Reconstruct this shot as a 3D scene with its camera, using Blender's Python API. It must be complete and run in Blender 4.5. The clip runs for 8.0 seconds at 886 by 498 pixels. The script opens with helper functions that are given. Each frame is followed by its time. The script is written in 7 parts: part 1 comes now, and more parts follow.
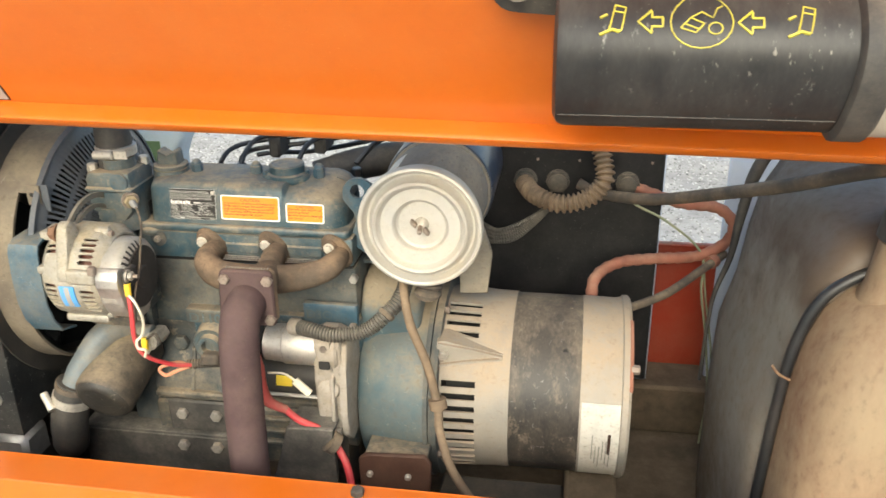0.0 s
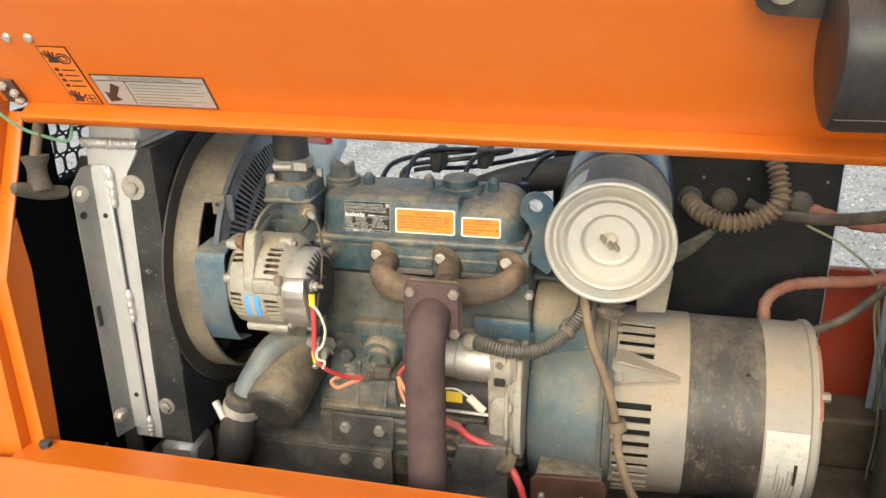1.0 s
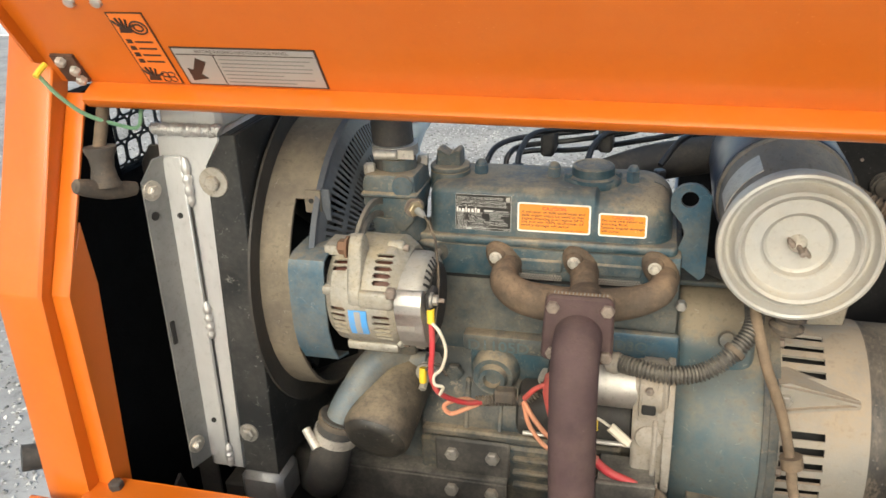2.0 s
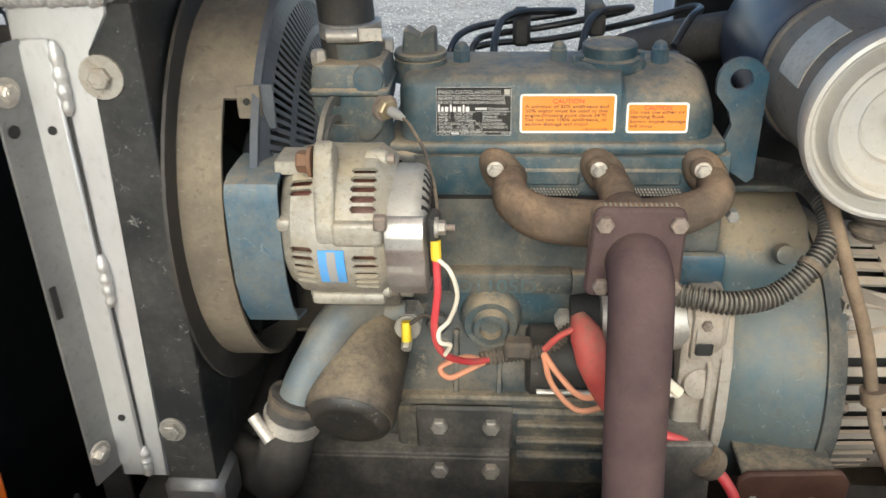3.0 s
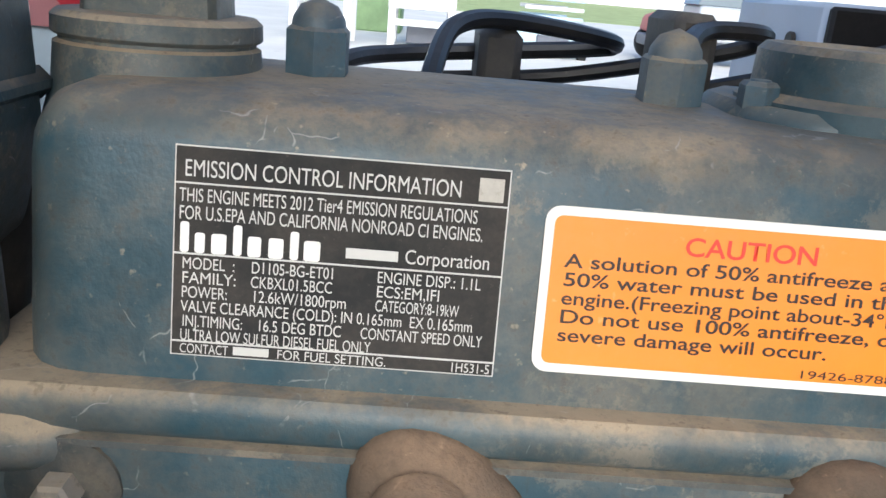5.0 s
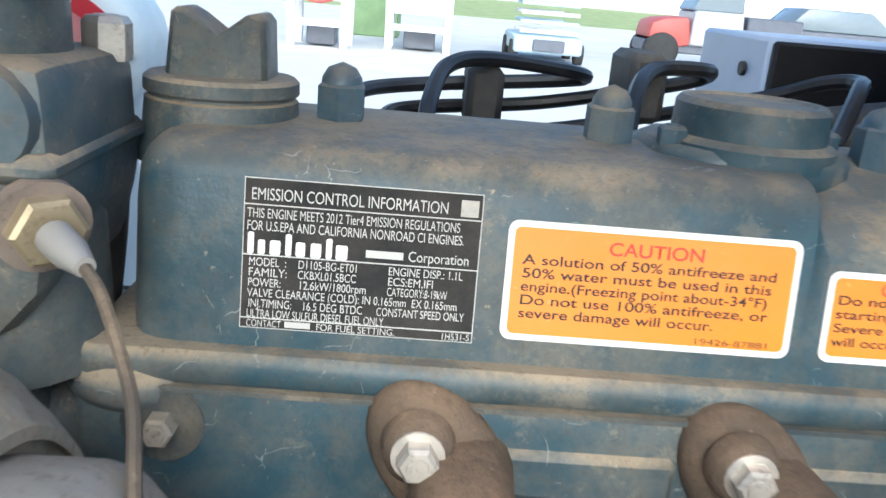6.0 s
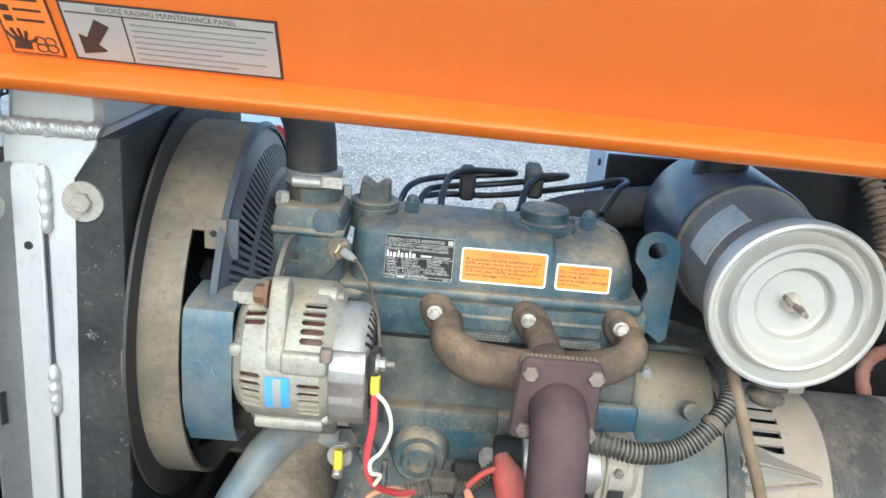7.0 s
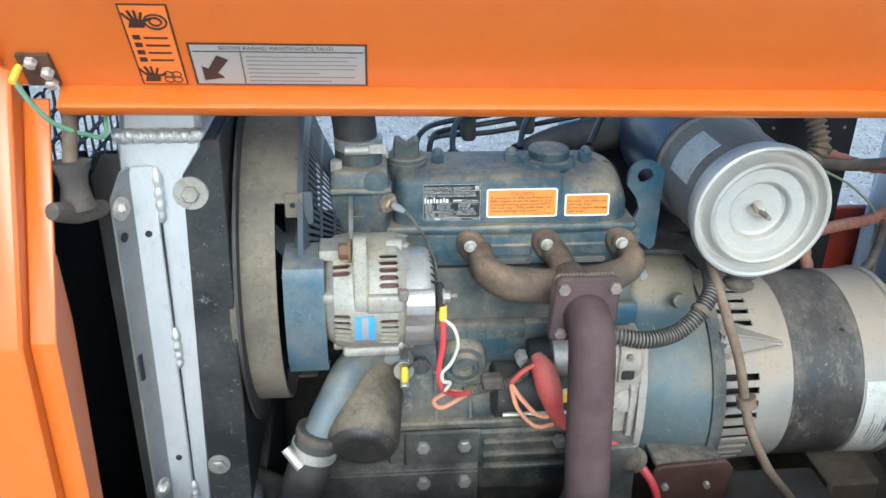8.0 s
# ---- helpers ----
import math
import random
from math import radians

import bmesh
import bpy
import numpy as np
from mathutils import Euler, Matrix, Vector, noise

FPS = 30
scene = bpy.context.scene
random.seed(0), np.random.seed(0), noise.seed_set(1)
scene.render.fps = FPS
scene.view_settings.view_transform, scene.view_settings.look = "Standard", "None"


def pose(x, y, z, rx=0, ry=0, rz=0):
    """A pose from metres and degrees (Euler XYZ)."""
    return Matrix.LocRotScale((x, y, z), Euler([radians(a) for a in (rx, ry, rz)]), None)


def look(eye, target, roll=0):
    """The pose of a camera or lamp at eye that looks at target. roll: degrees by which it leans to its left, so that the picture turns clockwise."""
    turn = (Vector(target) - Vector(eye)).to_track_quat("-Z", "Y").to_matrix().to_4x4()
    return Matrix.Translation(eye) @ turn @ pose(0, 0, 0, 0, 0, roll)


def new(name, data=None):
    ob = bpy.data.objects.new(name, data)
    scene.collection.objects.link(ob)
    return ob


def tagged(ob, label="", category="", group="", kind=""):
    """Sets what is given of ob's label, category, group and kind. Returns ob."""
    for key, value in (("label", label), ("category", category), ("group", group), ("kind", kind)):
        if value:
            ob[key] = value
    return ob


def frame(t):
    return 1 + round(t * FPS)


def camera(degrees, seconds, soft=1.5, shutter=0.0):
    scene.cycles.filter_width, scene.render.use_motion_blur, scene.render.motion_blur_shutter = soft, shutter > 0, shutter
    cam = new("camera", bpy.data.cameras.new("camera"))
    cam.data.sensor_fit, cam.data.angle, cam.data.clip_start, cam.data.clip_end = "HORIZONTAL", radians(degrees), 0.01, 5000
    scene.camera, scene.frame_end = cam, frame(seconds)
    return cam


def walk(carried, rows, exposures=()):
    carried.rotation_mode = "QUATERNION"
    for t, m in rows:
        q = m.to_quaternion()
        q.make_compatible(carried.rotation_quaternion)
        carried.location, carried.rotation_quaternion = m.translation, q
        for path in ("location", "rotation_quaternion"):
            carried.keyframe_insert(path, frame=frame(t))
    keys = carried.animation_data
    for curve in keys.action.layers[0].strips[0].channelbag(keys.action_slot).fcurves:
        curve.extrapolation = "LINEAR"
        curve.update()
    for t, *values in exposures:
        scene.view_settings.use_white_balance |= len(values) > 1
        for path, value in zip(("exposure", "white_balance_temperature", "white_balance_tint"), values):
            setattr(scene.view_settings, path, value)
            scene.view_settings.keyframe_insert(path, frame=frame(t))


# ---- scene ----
cam = camera(55.8, 8.0, shutter=0.12)
PATH = [
    (0, (0.018, -0.018, 1.589), (-0.277, 1.795, 0.798), -0.7),
    (0.5, (-0.084, -0.053, 1.582), (-0.467, 1.769, 0.851), -1.1),
    (1, (-0.134, -0.035, 1.571), (-0.593, 1.769, 0.839), -1.5),
    (1.5, (-0.213, 0.066, 1.555), (-0.709, 1.852, 0.804), -2.1),
    (2, (-0.317, 0.113, 1.546), (-0.804, 1.879, 0.744), -2.3),
    (2.2, (-0.373, 0.106, 1.547), (-0.808, 1.879, 0.73), -1.7),
    (3.3, (-0.504, 0.457, 1.352), (-0.554, 2.219, 0.406), -0.8),
    (3.5, (-0.499, 0.572, 1.313), (-0.505, 2.369, 0.435), 0.3),
    (3.7, (-0.493, 0.677, 1.279), (-0.464, 2.503, 0.463), 1.7),
    (3.8, (-0.495, 0.722, 1.271), (-0.439, 2.545, 0.452), 2.7),
    (4, (-0.496, 0.79, 1.248), (-0.433, 2.644, 0.501), 3.9),
    (4.2, (-0.505, 0.835, 1.237), (-0.42, 2.712, 0.552), 4.6),
    (4.4, (-0.509, 0.865, 1.239), (-0.408, 2.737, 0.543), 5.3),
    (4.5, (-0.504, 0.873, 1.235), (-0.439, 2.765, 0.592), 4.9),
    (4.7, (-0.505, 0.884, 1.231), (-0.436, 2.788, 0.623), 5.0),
    (5.8, (-0.51, 0.867, 1.239), (-0.446, 2.773, 0.636), 5.2),
    (6, (-0.508, 0.817, 1.252), (-0.434, 2.724, 0.653), 5.0),
    (6.2, (-0.505, 0.724, 1.276), (-0.416, 2.628, 0.67), 4.8),
    (6.5, (-0.511, 0.543, 1.319), (-0.456, 2.461, 0.755), 4.5),
    (6.8, (-0.505, 0.348, 1.398), (-0.499, 2.26, 0.81), 4.7),
    (7, (-0.502, 0.247, 1.458), (-0.496, 2.141, 0.815), 5.1),
    (7.5, (-0.509, 0.163, 1.526), (-0.461, 2.013, 0.768), 3.5),
    (8, (-0.628, 0.113, 1.56), (-0.445, 1.909, 0.699), 1.1),
]
EXPOSURES = [(0, 1.19, 6600, 1), (2.2, 0.75, 6450, 2), (3.3, 0.77, 5850, 1), (4.0, 0.84, 5750, 4), (4.5, 0.73, 5700, 6), (5.8, 0.87, 5550, 4), (6.0, 0.98, 5450, 2), (6.6, 1.22, 5450, 0), (7.0, 1.1, 5200, -3), (7.5, 0.99, 5100, -3), (8.0, 0.92, 4950, -3)]
walk(cam, [(t, look(eye, target, roll)) for t, eye, target, roll in PATH], EXPOSURES)

# ---- daylight: a bright hazy sky and a soft sun behind the camera ----
world = bpy.data.worlds.new("sky")
scene.world = world
world.use_nodes = True
wn = world.node_tree.nodes
sky = wn.new("ShaderNodeTexSky")
sky.sky_type, sky.sun_disc = "NISHITA", False
sky.sun_elevation, sky.sun_rotation = radians(34), radians(180)
sky.air_density, sky.dust_density, sky.ozone_density = 1.0, 3.5, 1.0
world.node_tree.links.new(sky.outputs["Color"], wn["Background"].inputs["Color"])
wn["Background"].inputs["Strength"].default_value = 0.15
sun = new("sun", bpy.data.lights.new("sun", "SUN"))
sun.data.energy, sun.data.angle, sun.data.color = 1.1, radians(40), (1.0, 0.95, 0.88)
sun.matrix_world = look((0.3, -3.3, 2.55), (0, 0.3, 0.3))

# ---- building helpers ----
X, Y, Z = Vector((1, 0, 0)), Vector((0, 1, 0)), Vector((0, 0, 1))


def part(name, bm, material, parent=None, label="", smooth=38):
    """Links a bmesh as one mesh object, under a thing or a part where one is given."""
    me = bpy.data.meshes.new(name)
    bmesh.ops.recalc_face_normals(bm, faces=bm.faces)
    bm.to_mesh(me)
    bm.free()
    if smooth:
        me.polygons.foreach_set("use_smooth", [True] * len(me.polygons))
        me.set_sharp_from_angle(angle=radians(smooth))
    me.materials.append(material)
    ob = new(name, me)
    if parent:
        ob.parent = parent
        ob.matrix_parent_inverse = parent.matrix_basis.inverted()
    if label:
        ob["label"] = label
    return ob


def thing(name, place, label, category, group="", kind=""):
    """An Empty at a thing's base, which parents its parts."""
    ob = new(name)
    ob.empty_display_size = 0.02
    ob.location = place
    bpy.context.view_layer.update()
    return tagged(ob, label, category, group, kind)


def box(x0, x1, y0, y1, z0, z1, bevel=0.0, bm=None, seg=1):
    bm = bm or bmesh.new()
    m = Matrix.LocRotScale(((x0 + x1) / 2, (y0 + y1) / 2, (z0 + z1) / 2), None, (abs(x1 - x0), abs(y1 - y0), abs(z1 - z0)))
    vs = bmesh.ops.create_cube(bm, size=1, matrix=m)["verts"]
    if bevel:
        edges = list({e for v in vs for e in v.link_edges})
        bmesh.ops.bevel(bm, geom=edges, offset=bevel, segments=seg, profile=0.5, affect="EDGES")
    return bm


def frame_of(d):
    d = Vector(d).normalized()
    u = d.cross(Z if abs(d.z) < 0.9 else X).normalized()
    return d, u, d.cross(u).normalized()


def lathe(a, d, profile, seg=28, bm=None):
    """Turns a profile of (distance along d, radius) round the line from a along d."""
    bm = bm or bmesh.new()
    a = Vector(a)
    d, u, w = frame_of(d)
    rings = []
    for s, r in profile:
        if r < 1e-6:
            rings.append([bm.verts.new(a + d * s)])
        else:
            rings.append([bm.verts.new(a + d * s + (u * math.cos(q) + w * math.sin(q)) * r) for q in (2 * math.pi * k / seg for k in range(seg))])
    for p, q in zip(rings, rings[1:]):
        for k in range(seg):
            f = [p[k % len(p)], p[(k + 1) % len(p)], q[(k + 1) % len(q)], q[k % len(q)]]
            f = list(dict.fromkeys(f))
            if len(f) > 2:
                bm.faces.new(f)
    for ring in (rings[0], rings[-1]):
        if len(ring) > 2:
            bm.faces.new(ring)
    return bm


def rod(a, b, r, r2=None, bevel=0.0, seg=24, bm=None):
    """A round bar from a to b with eased ends."""
    a, b = Vector(a), Vector(b)
    n, r2 = (b - a).length, r if r2 is None else r2
    e = bevel or min(r, r2, n) * 0.08
    return lathe(a, b - a, [(0, r - e), (e, r), (n - e, r2), (n, r2 - e)], seg, bm)


def smooth_line(points, steps=8):
    """A curve through the points."""
    p = [Vector(q) for q in points]
    p = [p[0] * 2 - p[1]] + p + [p[-1] * 2 - p[-2]]
    out = []
    for a, b, c, d in zip(p, p[1:], p[2:], p[3:]):
        for k in range(steps):
            t = k / steps
            out.append(0.5 * ((2 * b) + (c - a) * t + (2 * a - 5 * b + 4 * c - d) * t * t + (3 * b - a - 3 * c + d) * t ** 3))
    out.append(p[-2])
    return out


def tube(points, r, seg=10, steps=8, ridge=None, bm=None, radii=None):
    """A hose or cable along a smooth line; ridge = (pitch, depth) gives a corrugated one."""
    bm = bm or bmesh.new()
    line = smooth_line(points, steps)
    if ridge:
        dist = [0]
        for a, b in zip(line, line[1:]):
            dist.append(dist[-1] + (b - a).length)
        n = max(4, int(dist[-1] / ridge[0] * 4))
        fine, j = [], 0
        for k in range(n + 1):
            s = dist[-1] * k / n
            while j < len(line) - 2 and dist[j + 1] < s:
                j += 1
            span = max(dist[j + 1] - dist[j], 1e-9)
            fine.append(line[j].lerp(line[j + 1], (s - dist[j]) / span))
        line = fine
    side, rings = None, []
    for k, c in enumerate(line):
        d = (line[min(k + 1, len(line) - 1)] - line[max(k - 1, 0)]).normalized()
        side = frame_of(d)[1] if side is None else (side - d * side.dot(d)).normalized()
        up = d.cross(side)
        rr = r
        if radii:
            f = k / (len(line) - 1) * (len(radii) - 1)
            i = min(int(f), len(radii) - 2)
            rr = radii[i] + (radii[i + 1] - radii[i]) * (f - i)
        if ridge:
            rr += ridge[1] * (0, 1, 1, 0)[k % 4] - ridge[1] / 2
        rings.append([bm.verts.new(c + (side * math.cos(q) + up * math.sin(q)) * rr) for q in (2 * math.pi * i / seg for i in range(seg))])
    for a, b in zip(rings, rings[1:]):
        for k in range(seg):
            bm.faces.new((a[k], a[(k + 1) % seg], b[(k + 1) % seg], b[k]))
    bm.faces.new(rings[0])
    bm.faces.new(rings[-1])
    return bm


def prism(points, axis, c0, c1, bevel=0.0, bm=None, seg=1):
    """A flat outline drawn out along an axis: points are (y, z), (x, z) or (x, y)."""
    bm = bm or bmesh.new()
    make = {"x": lambda p, c: (c, p[0], p[1]), "y": lambda p, c: (p[0], c, p[1]), "z": lambda p, c: (p[0], p[1], c)}[axis]
    lo = [bm.verts.new(make(p, c0)) for p in points]
    hi = [bm.verts.new(make(p, c1)) for p in points]
    faces = [bm.faces.new(lo), bm.faces.new(hi)]
    for k in range(len(points)):
        j = (k + 1) % len(points)
        faces.append(bm.faces.new((lo[k], lo[j], hi[j], hi[k])))
    if bevel:
        edges = list({e for f in faces for e in f.edges})
        bmesh.ops.bevel(bm, geom=edges, offset=bevel, segments=seg, profile=0.5, affect="EDGES")
    return bm


def sheet(points, axis, c0, c1, t, bm=None):
    """A bent sheet of thickness t: an open outline drawn out along an axis."""
    p = [Vector(q) for q in points]
    off = []
    for k in range(len(p)):
        d = (p[min(k + 1, len(p) - 1)] - p[max(k - 1, 0)]).normalized()
        off.append(p[k] + Vector((-d.y, d.x)) * t)
    return prism([tuple(q) for q in p] + [tuple(q) for q in reversed(off)], axis, c0, c1, 0, bm)


def loft(sections, bm=None):
    """A skin over closed outlines that have the same number of points."""
    bm = bm or bmesh.new()
    rings = [[bm.verts.new(v) for v in s] for s in sections]
    n = len(rings[0])
    for a, b in zip(rings, rings[1:]):
        for k in range(n):
            bm.faces.new((a[k], a[(k + 1) % n], b[(k + 1) % n], b[k]))
    bm.faces.new(rings[0])
    bm.faces.new(rings[-1])
    return bm


def shell(xs, angles, holes, centre, r_out, r_in, bm=None):
    """Part of a round shell along x, with openings: holes(i, j) says which cells are open. Angles in degrees, 0 towards -y, 90 up.
    Radii are numbers or one for each station."""
    bm = bm or bmesh.new()
    cy, cz = centre
    ro = r_out if isinstance(r_out, (list, tuple)) else [r_out] * len(xs)
    ri = r_in if isinstance(r_in, (list, tuple)) else [r_in] * len(xs)
    grid = {}

    def vert(i, j, inner):
        key = (i, j, inner)
        if key not in grid:
            r, q = (ri if inner else ro)[i], radians(angles[j])
            grid[key] = bm.verts.new((xs[i], cy - r * math.cos(q), cz + r * math.sin(q)))
        return grid[key]

    ni, nj = len(xs) - 1, len(angles) - 1
    solid = {(i, j) for i in range(ni) for j in range(nj) if not holes(i, j)}
    for i, j in solid:
        for inner in (0, 1):
            bm.faces.new([vert(a, b, inner) for a, b in ((i, j), (i + 1, j), (i + 1, j + 1), (i, j + 1))])
        for (di, dj), (a, b) in (((-1, 0), ((i, j), (i, j + 1))), ((1, 0), ((i + 1, j), (i + 1, j + 1))), ((0, -1), ((i, j), (i + 1, j))), ((0, 1), ((i, j + 1), (i + 1, j + 1)))):
            if (i + di, j + dj) not in solid:
                bm.faces.new((vert(*a, 0), vert(*b, 0), vert(*b, 1), vert(*a, 1)))
    return bm


def holed_plate(pts, centre, r, y0, y1):
    """A flat plate in x and z, given by its outline, with a round hole through it."""
    bm = bmesh.new()
    ring = [(centre[0] + r * math.cos(2 * math.pi * k / 24), centre[1] + r * math.sin(2 * math.pi * k / 24)) for k in range(24)]
    edges = []
    for loop in (pts, ring):
        vs = [bm.verts.new((x, y0, z)) for x, z in loop]
        edges += [bm.edges.new((vs[k], vs[(k + 1) % len(vs)])) for k in range(len(vs))]
    faces = [f for f in bmesh.ops.triangle_fill(bm, use_beauty=True, edges=edges)["geom"] if isinstance(f, bmesh.types.BMFace)]
    moved = [v for v in bmesh.ops.extrude_face_region(bm, geom=faces, use_keep_orig=True)["geom"] if isinstance(v, bmesh.types.BMVert)]
    bmesh.ops.translate(bm, verts=moved, vec=(0, y1 - y0, 0))
    return bm


def bolt(name, at, d, r, h, material, parent, washer=0.0, label=""):
    """A hexagon head, with a washer under it where one is given."""
    d = Vector(d).normalized()
    at = Vector(at)
    bm = bmesh.new()
    if washer:
        rod(at - d * 0.001, at + d * 0.0022, washer, seg=18, bm=bm)
    s = 0.002 if washer else 0
    lathe(at + d * s, d, [(-0.003, r * 0.96), (0, r), (h * 0.8, r), (h, r * 0.82), (h, 0)], 6, bm)
    lathe(at + d * (s + h * 0.98), d, [(0, r * 0.55), (0.0006, r * 0.5), (0.0006, 0)], 14, bm)
    return part(name, bm, material, parent, label, 30)


def writing(name, text, origin, u, v, size, material, parent, width=None, lift=0.0004, squeeze=1.0, bold=0.0):
    """Raised lettering from the built-in font: origin is the left end of the base line, u the way along it, v up."""
    cu = bpy.data.curves.new(name, "FONT")
    cu.body, cu.size = text, 1.0
    cu.offset = bold
    tmp = bpy.data.objects.new(name, cu)
    scene.collection.objects.link(tmp)
    me = bpy.data.meshes.new_from_object(tmp.evaluated_get(bpy.context.evaluated_depsgraph_get()))
    bpy.data.objects.remove(tmp)
    bpy.data.curves.remove(cu)
    u, v = Vector(u).normalized(), Vector(v).normalized()
    n = u.cross(v)
    xs = [q.co.x for q in me.vertices] or [0]
    k = (width / max(max(xs), 1e-6)) if width else size * squeeze
    o = Vector(origin)
    for q in me.vertices:
        q.co = o + u * (q.co.x * k) + v * (q.co.y * size) + n * lift
    me.materials.append(material)
    me.name = name
    ob = new(name, me)
    ob.parent = parent
    ob.matrix_parent_inverse = parent.matrix_basis.inverted()
    return ob


def card(origin, u, v, w, h, t, corner=0.0, bm=None, base=0.0):
    """A thin plate from its lower left corner, w along u and h along v, with round corners."""
    bm = bm or bmesh.new()
    u, v = Vector(u).normalized(), Vector(v).normalized()
    n = u.cross(v)
    o = Vector(origin)
    pts = []
    if corner:
        for cx, cy, a0 in ((w - corner, corner, -90), (w - corner, h - corner, 0), (corner, h - corner, 90), (corner, corner, 180)):
            for k in range(5):
                q = radians(a0 + 22.5 * k)
                pts.append((cx + corner * math.cos(q), cy + corner * math.sin(q)))
    else:
        pts = [(0, 0), (w, 0), (w, h), (0, h)]
    lo = [bm.verts.new(o + u * a + v * b + n * base) for a, b in pts]
    hi = [bm.verts.new(o + u * a + v * b + n * (base + t)) for a, b in pts]
    bm.faces.new(lo)
    bm.faces.new(hi)
    for k in range(len(pts)):
        j = (k + 1) % len(pts)
        bm.faces.new((lo[k], lo[j], hi[j], hi[k]))
    return bm


# ---- materials ----
def surface(name, colour, rough=0.5, metal=0.0, vary=0.25, scale=8.0, dust=None, dust_amount=0.0, dust_up=0.0, dust_scale=14.0,
            wear=None, wear_amount=0.0, wear_scale=40.0, bump=0.15, bump_scale=220.0, stretch=None, spec=0.5, coat=0.0, specks=0.5, grime=0.0, scratch=0.0, mud=0.0):
    """A painted, cast or plastic surface: base colour with broad and fine variation, scratches or rust (wear), and settled dust,
    thicker on faces that look up (dust_up), with chips of dried mud and pale hairline scratches where asked for."""
    m = bpy.data.materials.new(name)
    m.use_nodes = True
    nt = m.node_tree
    nodes, link = nt.nodes, nt.links.new
    bsdf = nodes["Principled BSDF"]
    coord = nodes.new("ShaderNodeTexCoord")
    vec = coord.outputs["Object"]
    if stretch:
        mp = nodes.new("ShaderNodeMapping")
        mp.inputs["Scale"].default_value = stretch
        link(vec, mp.inputs["Vector"])
        vec = mp.outputs["Vector"]

    def tex(s, detail=6.0, rough_=0.6):
        n = nodes.new("ShaderNodeTexNoise")
        n.inputs["Scale"].default_value, n.inputs["Detail"].default_value, n.inputs["Roughness"].default_value = s, detail, rough_
        link(vec, n.inputs["Vector"])
        return n.outputs["Fac"]

    def ramp(value, lo, hi):
        r = nodes.new("ShaderNodeMapRange")
        r.inputs["From Min"].default_value, r.inputs["From Max"].default_value = lo, hi
        link(value, r.inputs["Value"])
        return r.outputs["Result"]

    def mix(f, a, b):
        n = nodes.new("ShaderNodeMix")
        n.data_type = "RGBA"
        for sock, val in ((n.inputs["Factor"], f), (n.inputs["A"], a), (n.inputs["B"], b)):
            if isinstance(val, (tuple, list)):
                sock.default_value = (*val, 1)
            elif isinstance(val, (int, float)):
                sock.default_value = val
            else:
                link(val, sock)
        return n.outputs["Result"]

    def maths(op, a, b):
        n = nodes.new("ShaderNodeMath")
        n.operation = op
        for sock, val in zip(n.inputs, (a, b)):
            if isinstance(val, (int, float)):
                sock.default_value = val
            else:
                link(val, sock)
        return n.outputs["Value"]

    dark = tuple(c * (1 - vary) for c in colour)
    light = tuple(min(1, c * (1 + vary)) for c in colour)
    base = mix(ramp(tex(scale), 0.3, 0.7), dark, light)
    fine = tex(scale * 9, 8.0, 0.7)
    base = mix(ramp(fine, 0.35, 0.75), base, mix(0.5, base, tuple(min(1, c * (1 + vary * 0.6) + 0.004) for c in colour)))
    roughness = ramp(fine, -0.6, 1.6)
    rr = nodes.new("ShaderNodeMapRange")
    rr.inputs["To Min"].default_value, rr.inputs["To Max"].default_value = max(0.04, rough - 0.12), min(1, rough + 0.12)
    link(fine, rr.inputs["Value"])
    roughness = rr.outputs["Result"]
    if wear:
        w = tex(wear_scale, 10.0, 0.72)
        cut = 0.72 - 0.3 * wear_amount
        base = mix(maths("MULTIPLY", ramp(w, cut, cut + 0.09), 0.85), base, wear)
    if dust:
        geo = nodes.new("ShaderNodeNewGeometry")
        sep = nodes.new("ShaderNodeSeparateXYZ")
        link(geo.outputs["Normal"], sep.inputs["Vector"])
        up = maths("MULTIPLY", ramp(sep.outputs["Z"], 0.25, 0.9), dust_up)
        cloud = ramp(tex(dust_scale, 9.0, 0.68), 0.41, 0.66)
        amount = maths("ADD", maths("MULTIPLY", cloud, dust_amount), maths("MULTIPLY", up, maths("ADD", maths("MULTIPLY", cloud, 0.7), 0.3)))
        grain = ramp(tex(dust_scale * 16, 5.0, 0.7), 0.25, 0.75)
        amount = maths("MINIMUM", maths("MULTIPLY", amount, maths("ADD", maths("MULTIPLY", grain, 0.6), 0.65)), 0.95)
        base = mix(amount, base, dust)
        spots = ramp(tex(dust_scale * 22, 3.0, 0.55), 0.66, 0.74)
        blot = ramp(tex(dust_scale * 0.8, 4.0, 0.6), 0.45, 0.65)
        base = mix(maths("MULTIPLY", maths("MULTIPLY", spots, blot), specks), base, tuple(min(1, q * 1.5) for q in dust))
        if grime:
            smear = ramp(tex(dust_scale * 4.5, 10.0, 0.74), 0.46, 0.68)
            crumbs = ramp(tex(dust_scale * 16, 6.0, 0.7), 0.56, 0.66)
            base = mix(maths("MULTIPLY", smear, grime * 0.55), base, (0.032, 0.027, 0.021))
            base = mix(maths("MULTIPLY", crumbs, grime * 0.8), base, (0.026, 0.022, 0.018))
